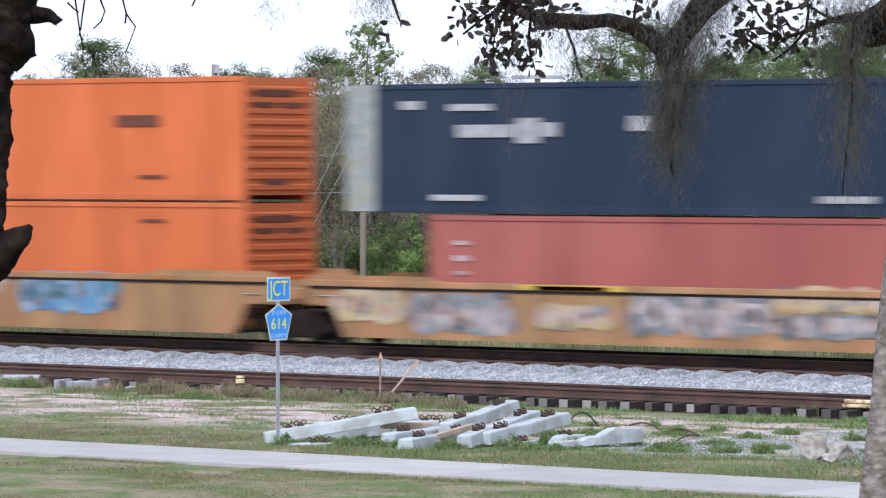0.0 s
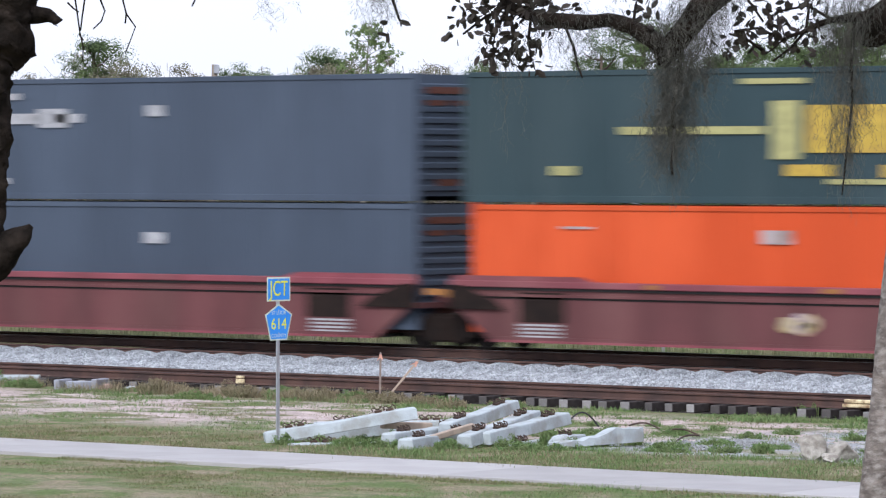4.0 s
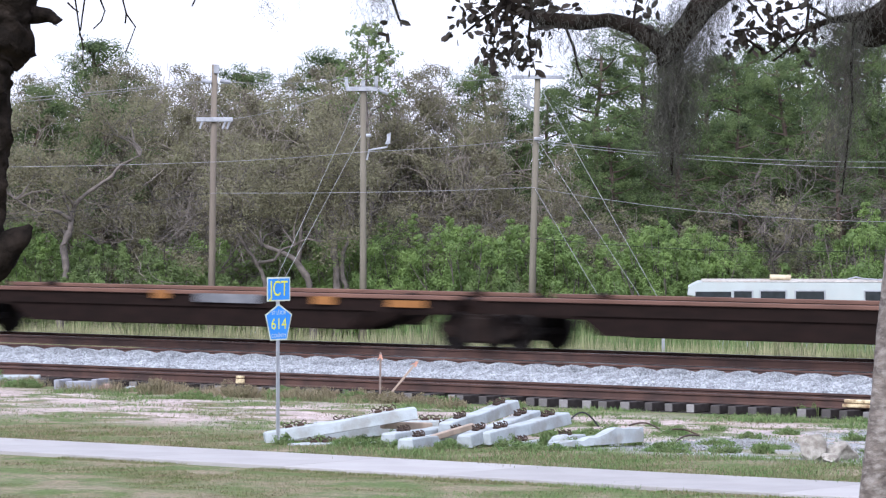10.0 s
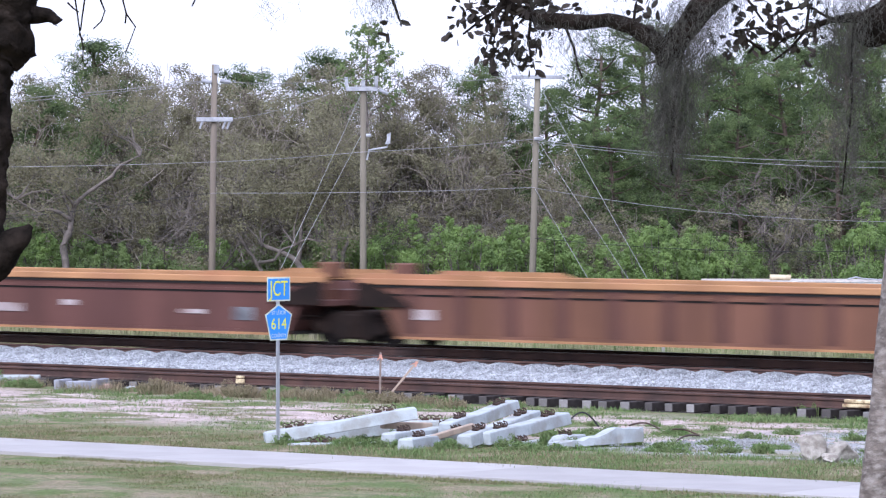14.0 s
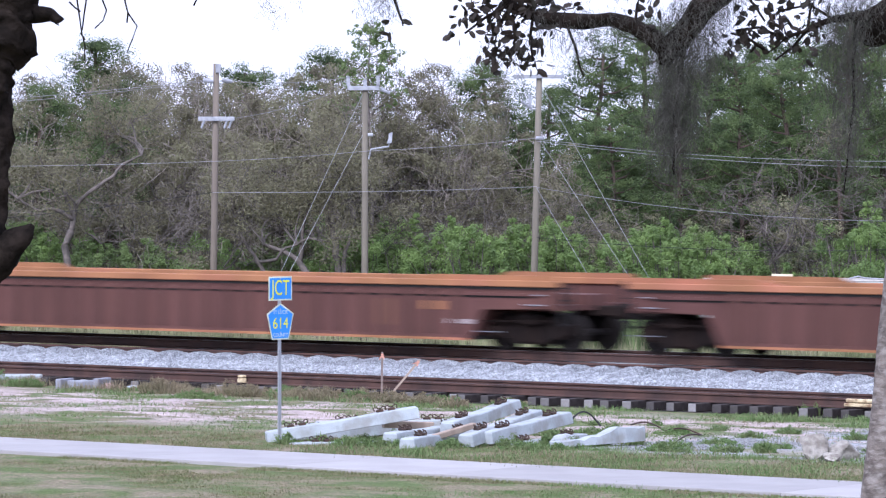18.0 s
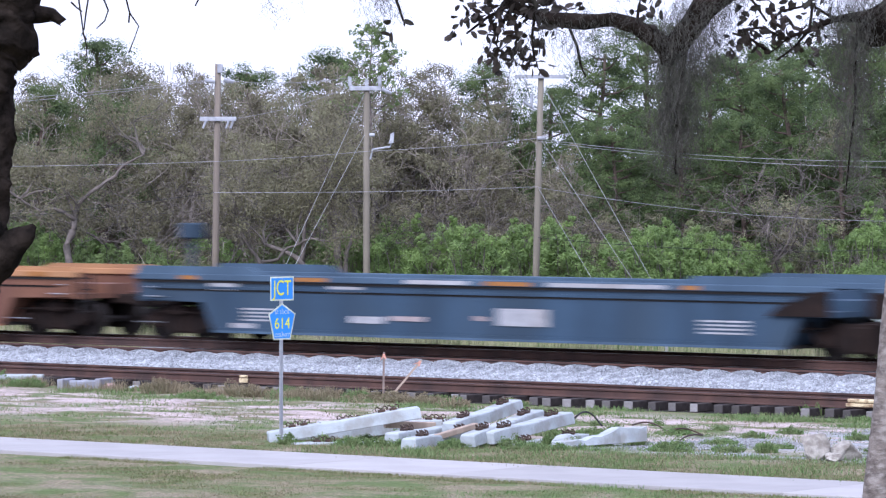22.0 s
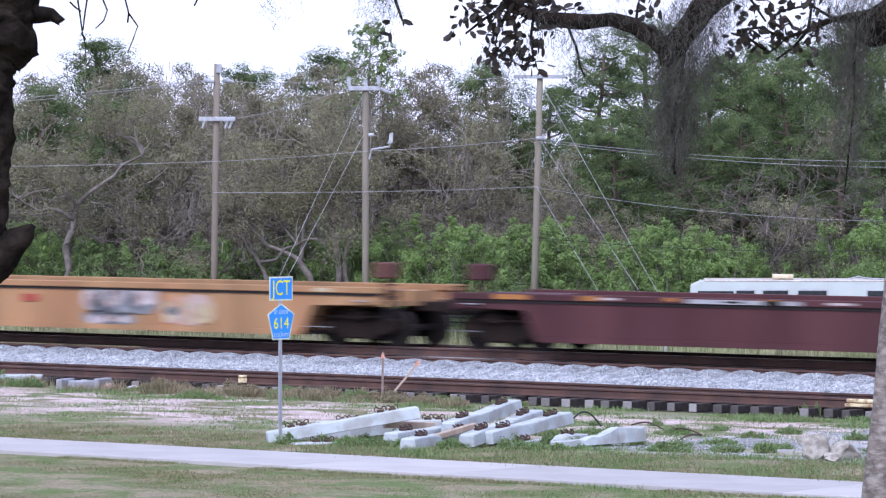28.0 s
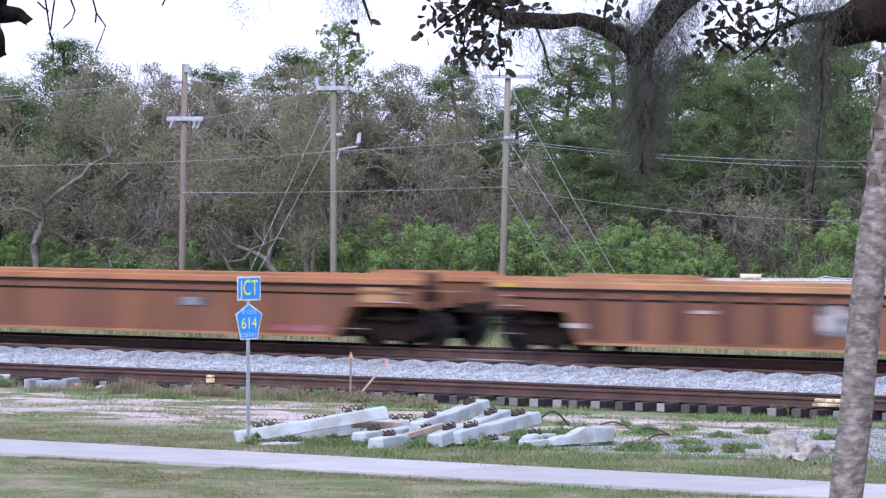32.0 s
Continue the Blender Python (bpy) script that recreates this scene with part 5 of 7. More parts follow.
container(-60.13, 0.42, 12.19, "faded_red", "faded brick-red container with small white marks", height=2.59, marks=[(0.72, 1.11, 1.8, 2.05, "white_paint"), (0.72, 1.11, 1.42, 1.74, "white_paint"), (0.72, 1.11, 1.14, 1.36, "white_paint")])
container(-81.76, 3.26, 16.154, "orange", "bright orange container, slightly sun-faded", marks=[(12.19, 13.55, 1.72, 2.03, "black_mark"), (7.63, 8.23, 1.87, 2.1, "white"), (7.89, 8.31, 0.7, 0.95, "white"), (2.53, 3.35, 2.44, 2.54, "black_mark"), (2.35, 3.26, 0.48, 0.61, "black_mark"), (12.92, 13.71, 0.5, 0.6, "black_mark")])
container(-81.71, 0.36, 16.154, "orange", "bright orange container in the well of its car", marks=[(2.53, 4.06, 1.61, 1.92, "black_mark"), (7.89, 8.31, 1.9, 2.12, "white"), (12.92, 13.71, 2.37, 2.45, "black_mark")])
container(-105.05, 3.26, 16.154, "orange_soft", "bright orange container, slightly sun-faded", marks=[(12.19, 13.55, 1.72, 2.03, "black_mark"), (7.63, 8.23, 1.87, 2.1, "white"), (7.89, 8.31, 0.7, 0.95, "white"), (2.53, 3.35, 2.44, 2.54, "black_mark"), (2.35, 3.26, 0.48, 0.61, "black_mark"), (12.92, 13.71, 0.5, 0.6, "black_mark")])
container(-105.0, 0.36, 16.154, "orange", "bright orange container in the well of its car", marks=[(2.53, 4.06, 1.61, 1.92, "black_mark"), (7.89, 8.31, 1.9, 2.12, "white"), (12.92, 13.71, 2.37, 2.45, "black_mark")])
container(-128.38, 3.26, 16.154, "orange_soft", "bright orange container, slightly sun-faded", marks=[(12.19, 13.55, 1.72, 2.03, "black_mark"), (7.63, 8.23, 1.87, 2.1, "white"), (7.89, 8.31, 0.7, 0.95, "white"), (2.53, 3.35, 2.44, 2.54, "black_mark"), (2.35, 3.26, 0.48, 0.61, "black_mark"), (12.92, 13.71, 0.5, 0.6, "black_mark")])
container(-128.33, 0.36, 16.154, "orange", "bright orange container in the well of its car", marks=[(2.53, 4.06, 1.61, 1.92, "black_mark"), (7.89, 8.31, 1.9, 2.12, "white"), (12.92, 13.71, 2.37, 2.45, "black_mark")])
container(-151.97, 3.26, 16.154, "green_grey", "dark green-grey container with yellow marks", marks=[(8.23, 8.92, 0.83, 2.31, "yellow_pale"), (11.74, 12.41, 0.83, 2.31, "yellow_pale"), (9.1, 11.66, 0.99, 2.19, "yellow"), (8.58, 9.79, 0.57, 0.86, "yellow"), (10.98, 12.16, 0.54, 0.86, "yellow"), (4.28, 8.05, 1.47, 1.67, "yellow_pale"), (7.43, 9.1, 2.54, 2.68, "yellow_pale"), (12.33, 14.06, 2.28, 2.48, "yellow_pale"), (13.49, 14.22, 0.61, 0.83, "yellow_pale"), (14.87, 15.76, 0.59, 0.83, "yellow_pale"), (2.43, 3.08, 0.58, 0.82, "yellow_pale"), (9.62, 11.32, 0.41, 0.54, "yellow_pale")])
container(-151.73, 0.36, 16.154, "orange_red", "vivid red-orange container with small pale marks", marks=[(7.72, 8.51, 1.82, 2.56, "white_paint"), (12.01, 13.66, 1.63, 1.93, "black_mark"), (12.84, 13.58, 2.34, 2.5, "white_paint"), (2.47, 3.3, 2.28, 2.42, "white_paint")])
container(-169.45, 3.26, 16.154, "slate", "slate-blue container with a pale end panel and white marks", white_end=0.9, marks=[(1.62, 2.16, 2.39, 2.62, "white"), (3.07, 3.97, 2.38, 2.57, "white"), (3.22, 4.64, 1.79, 2.09, "white"), (4.56, 5.52, 1.68, 2.22, "white"), (5.08, 5.96, 1.82, 2.07, "white"), (8.04, 8.6, 1.95, 2.26, "white"), (2.46, 3.6, 0.35, 0.52, "white")])
container(-169.45, 0.36, 16.154, "slate", "slate-blue container with a pale end panel and white marks", white_end=0.9, marks=[(1.62, 2.23, 2.32, 2.54, "white"), (7.97, 8.6, 1.85, 2.16, "white")])
container(-190.38, 3.26, 16.154, "slate", "slate-blue container with a pale end panel and white marks", white_end=0.9, marks=[(1.62, 2.16, 2.39, 2.62, "white"), (3.07, 3.97, 2.38, 2.57, "white"), (3.22, 4.64, 1.79, 2.09, "white"), (4.56, 5.52, 1.68, 2.22, "white"), (5.08, 5.96, 1.82, 2.07, "white"), (8.04, 8.6, 1.95, 2.26, "white"), (2.46, 3.6, 0.35, 0.52, "white")])
container(-190.38, 0.36, 16.154, "slate", "slate-blue container with a pale end panel and white marks", white_end=0.9, marks=[(1.62, 2.23, 2.32, 2.54, "white"), (7.97, 8.6, 1.85, 2.16, "white")])


# ---- beside the track ----
def beam_pose(p0, p1, roll=0.0):
    """Pose of a beam whose x axis runs from p0 to p1."""
    a, b = Vector(p0), Vector(p1)
    q = (b - a).to_track_quat("X", "Z").to_matrix().to_4x4()
    return Matrix.Translation((a + b) / 2) @ q @ pose(0, 0, 0, roll)


def place3(right, deep, z):
    x, y = site(right, deep)
    return x, y, z


def sleeper_body():
    """A prestressed concrete sleeper: tapered sides, lower in the middle."""
    s = Shape()
    xs = [-1.29, -1.27, -0.95, -0.55, -0.3, 0.3, 0.55, 0.95, 1.27, 1.29]
    hs = [0.18, 0.205, 0.215, 0.21, 0.195, 0.195, 0.21, 0.215, 0.205, 0.18]
    pts = []
    for x, h in zip(xs, hs):
        h *= 0.98
        pts += [(x, -0.15, 0.01), (x, -0.135, 0), (x, 0.135, 0), (x, 0.15, 0.01), (x, 0.128, h - 0.02), (x, 0.112, h), (x, -0.112, h), (x, -0.128, h - 0.02)]
    f = [(8 * i + j, 8 * i + (j + 1) % 8, 8 * i + 8 + (j + 1) % 8, 8 * i + 8 + j) for i in range(len(xs) - 1) for j in range(8)]
    f += [tuple(range(8))[::-1], tuple(range(8 * (len(xs) - 1), 8 * len(xs)))]
    return s.add(pts, f).mesh("sleeper_body", "concrete")


def clip_mesh():
    """A bent spring clip on its iron shoulder."""
    s = Shape().box(-0.06, 0.06, -0.05, 0.05, 0.0, 0.045, c=0.01)
    pts = [(-0.09, -0.03, 0.03), (-0.10, 0.0, 0.075), (-0.06, 0.03, 0.095), (-0.02, 0.0, 0.06), (0.02, -0.02, 0.06), (0.06, 0.03, 0.095), (0.10, 0.0, 0.075), (0.09, -0.03, 0.03)]
    return s.tube(pts, [0.011] * 8, 6).mesh("clip", "iron")


SLEEPER, CLIP = sleeper_body(), clip_mesh()


def loose_sleeper(a, b, roll=0.0, clips=(-0.86, -0.66, 0.66, 0.86)):
    t = thing("concrete_sleeper", "discarded pale concrete railway sleeper with rusty rail clips", "railway sleeper",
              beam_pose(place3(*a), place3(*b), roll), group="pile of discarded sleepers")
    part("body", SLEEPER, None, t)
    for x in clips:
        part("clip", CLIP, None, t, "rusty spring clip", at=pose(x, 0, 0.203))
    return t


PILE = [((-2.97, 72.6, -0.03), (-0.42, 73.0, 0.38), 0), ((-2.55, 73.2, -0.05), (-0.85, 75.0, 0.0), 0), ((-2.5, 71.9, -0.17), (-0.1, 72.5, -0.15), 0),
        ((-2.2, 75.0, 0.0), (0.3, 75.6, 0.0), 0), ((-0.9, 71.7, 0.01), (0.28, 74.0, 0.03), 0), ((-0.60, 70.9, -0.03), (0.42, 73.2, -0.01), 0),
        ((0.05, 72.8, 0.12), (1.2, 75.1, 0.38), 0), ((0.34, 71.0, 0.02), (1.55, 73.3, 0.31), 0), ((0.66, 71.3, 0.05), (2.05, 73.5, 0.26), 0),
        ((1.02, 71.4, -0.14), (2.3, 73.6, -0.12), 0)]
for a, b, r in PILE:
    loose_sleeper(a, b, r)


def broken_sleeper():
    rg = random.Random(8)
    s = Shape()
    pts, n = [], 14
    for i in range(n):
        x = -1.0 + 2.0 * i / (n - 1)
        h = 0.11 + 0.13 * smooth_step((i - 4) / 6) + rg.uniform(-0.035, 0.035)
        w = 0.11 + rg.uniform(-0.02, 0.02)
        pts += [(x + rg.uniform(-.03, .03), -w, 0), (x, w, 0), (x + rg.uniform(-.03, .03), w * 0.8, h), (x, -w * 0.8, h + rg.uniform(-0.03, 0.02))]
    f = [(4 * i + j, 4 * i + (j + 1) % 4, 4 * i + 4 + (j + 1) % 4, 4 * i + 4 + j) for i in range(n - 1) for j in range(4)] + [(3, 2, 1, 0), tuple(range(4 * n - 4, 4 * n))]
    s.add(pts, f)
    return s


solid("broken_sleeper", broken_sleeper(), "concrete", "broken crumbling concrete sleeper lying in the grass", "railway sleeper", beam_pose(place3(1.62, 70.6, 0.03), place3(3.4, 72.2, 0.06)))
solid("timber_offcut", Shape().box(-0.75, 0.75, -0.06, 0.06, -0.045, 0.045, c=0.008), "lath", "pale timber plank leaning on the sleeper pile", "plank", beam_pose(place3(-0.50, 71.5, 0.05), place3(0.35, 72.2, 0.26)))
solid("timber_block", Shape().box(-0.45, 0.45, -0.07, 0.07, -0.06, 0.06, c=0.01), "lath", "weathered timber block lying across the sleepers", "plank", beam_pose(place3(-0.98, 73.2, 0.26), place3(-0.25, 73.5, 0.22)))


def bent_rod(name, pts, r, mat, label, cat):
    c = Shape().tube([place3(*p) for p in pts], [r] * len(pts), 6)
    solid(name, c, mat, label, cat)


def arc(p0, p1, lift, n=10, sway=0.0):
    out = []
    for i in range(n + 1):
        t = i / n
        out.append((p0[0] + (p1[0] - p0[0]) * t, p0[1] + (p1[1] - p0[1]) * t + sway * math.sin(math.pi * t), p0[2] + (p1[2] - p0[2]) * t + lift * math.sin(math.pi * t)))
    return out


bent_rod("bent_cable", arc((2.25, 79.5, -0.1), (2.85, 79.75, -0.17), 0.24), 0.017, "wire_dark", "black bent cable looping out of the sand", "cable")
bent_rod("bent_cable", arc((3.40, 79.7, -0.14), (3.92, 77.5, -0.12), 0.10) + arc((3.92, 77.5, -0.12), (4.47, 76.1, -0.10), 0.08)[1:] + arc((4.47, 76.1, -0.10), (3.82, 72.8, -0.05), 0.05, sway=0.3)[1:], 0.015, "iron", "rusty bent cable lying on the sand", "cable")


def sign():
    x, y = site(-2.75, 72.5)
    t = thing("road_sign", "blue county road junction sign on a galvanised steel post", "road sign", pose(x, y, 0, 0, 0, YAW + 45))
    part("post", Shape().prism([(-0.03, -0.02), (0.03, -0.02), (0.03, 0.0), (0.016, 0.0), (0.016, 0.022), (-0.016, 0.022), (-0.016, 0.0), (-0.03, 0.0)], "z", -0.3, 2.70), "galv", t, "galvanised steel channel post")
    lo = 1.71
    penta = [(-0.19, lo), (0.19, lo), (0.305, lo + 0.43), (0.0, lo + 0.61), (-0.305, lo + 0.43)]
    inner = [(-0.172, lo + 0.025), (0.172, lo + 0.025), (0.275, lo + 0.42), (0.0, lo + 0.578), (-0.275, lo + 0.42)]
    p = part("county_shield", Shape().prism(penta, "y", -0.030, -0.026), "sign_edge", t, "pentagon plate with pale border")
    part("field", Shape().prism(inner, "y", -0.033, -0.0301), "sign_blue", p, "blue field")
    j = part("junction_plate", Shape().box(-0.265, 0.265, -0.030, -0.026, 2.36, 2.76, c=0.0015), "sign_edge", t, "rectangular plate with pale border")
    part("field", Shape().box(-0.24, 0.24, -0.033, -0.0301, 2.385, 2.735), "sign_blue", j, "blue field")

    def words(text, z, size, mat, parent, wide=1.0):
        cu = bpy.data.curves.new("lettering", "FONT")
        cu.body, cu.size, cu.align_x, cu.align_y, cu.extrude = text, size, "CENTER", "CENTER", 0.001
        cu.materials.append(M[mat])
        o = new("lettering", cu)
        o.parent = parent
        o.matrix_basis = pose(0, -0.0352, z, 90) @ Matrix.Diagonal((wide, 1, 1, 1))
        o["label"] = "painted lettering"
    words("JCT", 2.56, 0.36, "sign_yellow", j, 0.72)
    words("ST LUCIE", lo + 0.455, 0.085, "sign_pale", p, 0.95)
    words("614", lo + 0.265, 0.26, "sign_yellow", p, 0.92)
    words("COUNTY", lo + 0.075, 0.085, "sign_pale", p, 0.95)
    for z in (lo + 0.12, lo + 0.5, 2.46, 2.72):
        part("bolt", Shape().lathe([(-0.036, 0.012), (-0.028, 0.014)], "y", (0, 0, z), 8), "galv", t)


sign()


def stake(name, r, d, h, lean, mat, label):
    x, y = site(r, d)
    t = thing(name, label, "survey stake", pose(x, y, ground_z(y), 0, lean, YAW))
    part("lath", Shape().prism([(-0.022, -0.1), (0.022, -0.1), (0.022, h), (0.0, h + 0.02), (-0.022, h)], "y", -0.006, 0.006), mat, t)
    rb = Shape().box(-0.03, 0.03, -0.012, 0.012, h - 0.10, h - 0.03, c=0.004)
    rb.add([(0.02, -0.013, h - 0.06), (0.05, -0.02, h - 0.11), (0.04, -0.022, h - 0.15), (0.0, -0.014, h - 0.1)], [(0, 1, 2, 3)])
    rb.add([(-0.02, -0.013, h - 0.06), (-0.06, -0.03, h - 0.12), (-0.08, -0.025, h - 0.18), (-0.01, -0.014, h - 0.1)], [(0, 1, 2, 3)])
    part("ribbon", rb, "ribbon", t, "faded orange marker ribbon")


stake("survey_stake", -1.33, 92.0, 0.98, 0.8, "grey_lath", "upright weathered wooden survey stake with an orange ribbon")
stake("survey_stake", -1.22, 91.8, 1.08, 40, "lath", "leaning pale wooden survey stake with an orange ribbon")

x, y = site(-4.32, 94.9)
solid("rail_anchor_plate", Shape().box(-0.11, 0.11, -0.02, 0.02, 0.0, 0.10, c=0.01).box(-0.10, 0.10, -0.03, 0.03, 0.115, 0.17, c=0.01), "plate_yellow", "small yellow painted plate beside the siding rail", "plate", pose(x, 72.44, -0.13, 0, 0, 8))
solid("rail_joint_bar", Shape().box(-0.40, 0.40, -0.03, 0.03, 0.0, 0.07, c=0.012).box(-0.36, 0.36, -0.035, 0.03, 0.08, 0.16, c=0.02), "plate_yellow", "yellow painted joint bar bolted to the siding rail", "rail joint", pose(-45.45, 72.42, -0.12))

x, y = site(-9.75, 98.0)
solid("concrete_slab", Shape().box(-0.7, 0.7, -0.22, 0.22, 0, 0.24, c=0.02), "concrete", "weathered grey concrete slab lying in the dry grass", "slab", pose(x, y, ground_z(y) - 0.02, 2, 0, YAW))
x, y = site(-7.92, 95.4)
t = thing("broken_kerb_frame", "bluish concrete frame piece lying in the dry grass", "rubble", pose(x, y, ground_z(y) + 0.06, 0, 0, YAW))
part("beam", Shape().box(-0.33, 0.33, -0.10, 0.10, -0.12, 0.14, c=0.02), "slab", t)
part("cheek", Shape().box(-0.07, 0.07, -0.30, 0.34, -0.12, 0.18, c=0.02), "slab", t, at=pose(-0.40, 0, 0, 0, 0, -22))
part("cheek", Shape().box(-0.07, 0.07, -0.30, 0.34, -0.12, 0.19, c=0.02), "slab", t, at=pose(0.42, 0, 0, 0, 0, -22))


def rock(name, r, d, size, mat, label, seed, lumps=0.45):
    """A jagged lump of stone with flat broken faces."""
    rg = random.Random(seed)
    cuts = [(Vector((rg.gauss(0, 1), rg.gauss(0, 1), rg.gauss(0.2, 1))).normalized(), rg.uniform(0.55, 0.95)) for _ in range(22)]
    bm = bmesh.new()
    bmesh.ops.create_icosphere(bm, subdivisions=4, radius=1.15)
    for v in bm.verts:
        for n, h in cuts:
            e = v.co.dot(n) - h
            if e > 0:
                v.co -= n * e
        v.co *= 1 + 0.10 * noise.noise(v.co * 3.1 + Vector((seed, 0, 0))) + 0.05 * noise.noise(v.co * 9 + Vector((0, seed, 0)))
        v.co = Vector((v.co.x * size[0], v.co.y * size[1], v.co.z * size[2]))
    me = bpy.data.meshes.new(name)
    bm.to_mesh(me)
    bm.free()
    me.materials.append(M[mat])
    x, y = site(r, d)
    ob = tagged(new(name, me), label, "rock")
    ob.matrix_basis = pose(x, y, ground_z(y) + size[2] * 0.45, rg.uniform(-8, 8), rg.uniform(-8, 8), YAW + rg.uniform(-20, 20))


rock("limestone_boulder", 5.80, 68.5, (0.28, 0.26, 0.36), "limestone", "pale jagged limestone boulder in the gravel", 3)
rock("limestone_rubble", 6.22, 68.6, (0.34, 0.26, 0.24), "limestone", "flat pale limestone rock in the gravel", 6)
rock("limestone_rubble", 6.02, 67.9, (0.20, 0.16, 0.13), "limestone", "small broken limestone lump in the gravel", 8)
rock("broken_concrete", 1.95, 71.7, (0.26, 0.2, 0.2), "concrete", "broken pale concrete sleeper end in the grass", 14)
rock("pink_rubble", -7.36, 95.1, (0.18, 0.12, 0.15), "pink_block", "pinkish broken concrete lump in dry grass", 9)
rock("white_rubble", -6.84, 95.9, (0.17, 0.09, 0.07), "concrete", "white lump of broken concrete in the grass", 11)

for i, (r, d, h, q, n, mt) in enumerate([(1.69, 72.0, 0.34, 0.13, 160, "weed_blade"), (2.37, 74.2, 0.28, 0.25, 220, "weed_blade"), (2.8, 73.4, 0.22, 0.2, 140, "weed_blade"), (-2.05, 72.2, 0.26, 0.14, 120, "weed_blade"),
                                         (-0.55, 71.7, 0.22, 0.25, 160, "weed_blade"), (7.32, 86.0, 0.40, 0.30, 320, "weed_blade"), (5.2, 70.8, 0.28, 0.16, 140, "weed_blade"), (4.6, 70.9, 0.2, 0.25, 140, "weed_blade"),
                                         (-6.1, 93.5, 0.48, 0.45, 300, "dry_blade"), (-4.2, 92.5, 0.36, 0.5, 420, "dry_blade"), (-3.3, 92.2, 0.34, 0.45, 380, "weed_blade"), (-2.5, 92.0, 0.34, 0.4, 320, "dry_blade"), (0.2, 87.6, 0.34, 0.3, 220, "dry_blade"),
                                         (6.3, 70.4, 0.16, 0.25, 120, "weed_blade"), (-2.6, 72.0, 0.22, 0.2, 140, "weed_blade"), (-1.5, 71.6, 0.24, 0.3, 240, "weed_blade"), (-1.0, 71.5, 0.16, 0.3, 200, "weed_blade"), (0.1, 71.0, 0.2, 0.25, 180, "weed_blade"), (2.05, 71.2, 0.2, 0.3, 180, "weed_blade"), (1.2, 70.8, 0.12, 0.4, 200, "weed_blade"), (3.0, 73.0, 0.3, 0.35, 300, "weed_blade"), (3.6, 70.4, 0.2, 0.35, 200, "weed_blade"), (-1.7, 92.0, 0.32, 0.35, 260, "dry_blade"), (-6.2, 95.6, 0.3, 0.3, 260, "dry_blade"), (-9.3, 96.5, 0.3, 0.4, 260, "weed_blade"), (-5.2, 91.0, 0.22, 0.5, 260, "weed_blade"),
                                         (-0.4, 90.0, 0.26, 0.4, 220, "dry_blade"), (1.3, 89.0, 0.2, 0.4, 200, "weed_blade")]):
    x, y = site(r, d)
    weed_clump("weed_clump", x, y, h, q, n, mt, "tuft of green weeds in sandy ground" if mt == "weed_blade" else "tuft of dry brown weeds by the siding", 40 + i)

rw = random.Random(19)
for i in range(34):
    wx = -71.0 + 0.52 * i + rw.uniform(-0.3, 0.3)
    if not -66.3 < wx < -63.8:
        dry = rw.random() < 0.5
        weed_clump("weed_clump", wx, rw.uniform(70.6, 71.8), rw.uniform(0.16, 0.42), rw.uniform(0.18, 0.5), 110, "dry_blade" if dry else "weed_blade",
                   "tuft of dry brown weeds by the siding" if dry else "tuft of green weeds in sandy ground", 200 + i)
for i in range(40):
    wx, wy = rw.uniform(-47.5, -37.5), rw.uniform(56.5, 66.0)
    weed_clump("weed_clump", wx, wy, rw.uniform(0.08, 0.22), rw.uniform(0.12, 0.35), 120, "weed_blade", "tuft of green weeds in sandy ground", 300 + i)

mp_post = thing("marker_post", "thin white marker post in the tall grass", "marker post", pose(-60.9, 88.0, -0.69, 0, 0, YAW))
part("post", Shape().box(-0.04, 0.04, -0.02, 0.02, -0.1, 1.27, c=0.008), "white_pvc", mp_post)
part("cap", Shape().box(-0.13, 0.13, -0.03, 0.0, 1.11, 1.27, c=0.01), "white_pvc", mp_post, "small white plate")


# ---- poles and wires ----
def pole(name, r_top, r_base, d, z_top, mat, label):
    x, y = site(r_base, d)
    g = ground_z(y)
    t = thing(name, label, "utility pole", pose(x, y, g, 0, 0, YAW), group="utility poles")
    part("shaft", Shape().tube([(0, 0, -0.5), (r_top - r_base, 0, z_top - g)], [0.105, 0.08], 12), mat, t, smooth=True)
    return t, g, r_top - r_base


t, g, dx = pole("utility_pole", -6.27, -6.40, 120, 7.37, "pole_wood", "weathered brown wooden utility pole with a short crossarm")
zz = 5.86 - g
part("crossarm", Shape().box(dx - 0.5, dx + 0.5, -0.16, -0.08, zz - 0.06, zz + 0.06, c=0.01), "white_pvc", t, "pale painted crossarm")
for x in (-0.33, 0.30, 0.42):
    part("insulator", Shape().tube([(dx + x, -0.12, zz - 0.05), (dx + x - 0.08, -0.12, zz - 0.26)], [0.035, 0.03], 8), "white_pvc", t)
for x in (-0.22, 0.30):
    part("insulator", Shape().tube([(dx + x - 0.14, -0.1, 6.92 - g), (dx + x + 0.14, -0.1, 6.88 - g)], [0.06, 0.05], 8), "white_pvc", t)
part("pole_cap", Shape().box(dx - 0.02, dx + 0.13, -0.12, -0.04, 7.12 - g, 7.36 - g, c=0.01), "white_pvc", t)

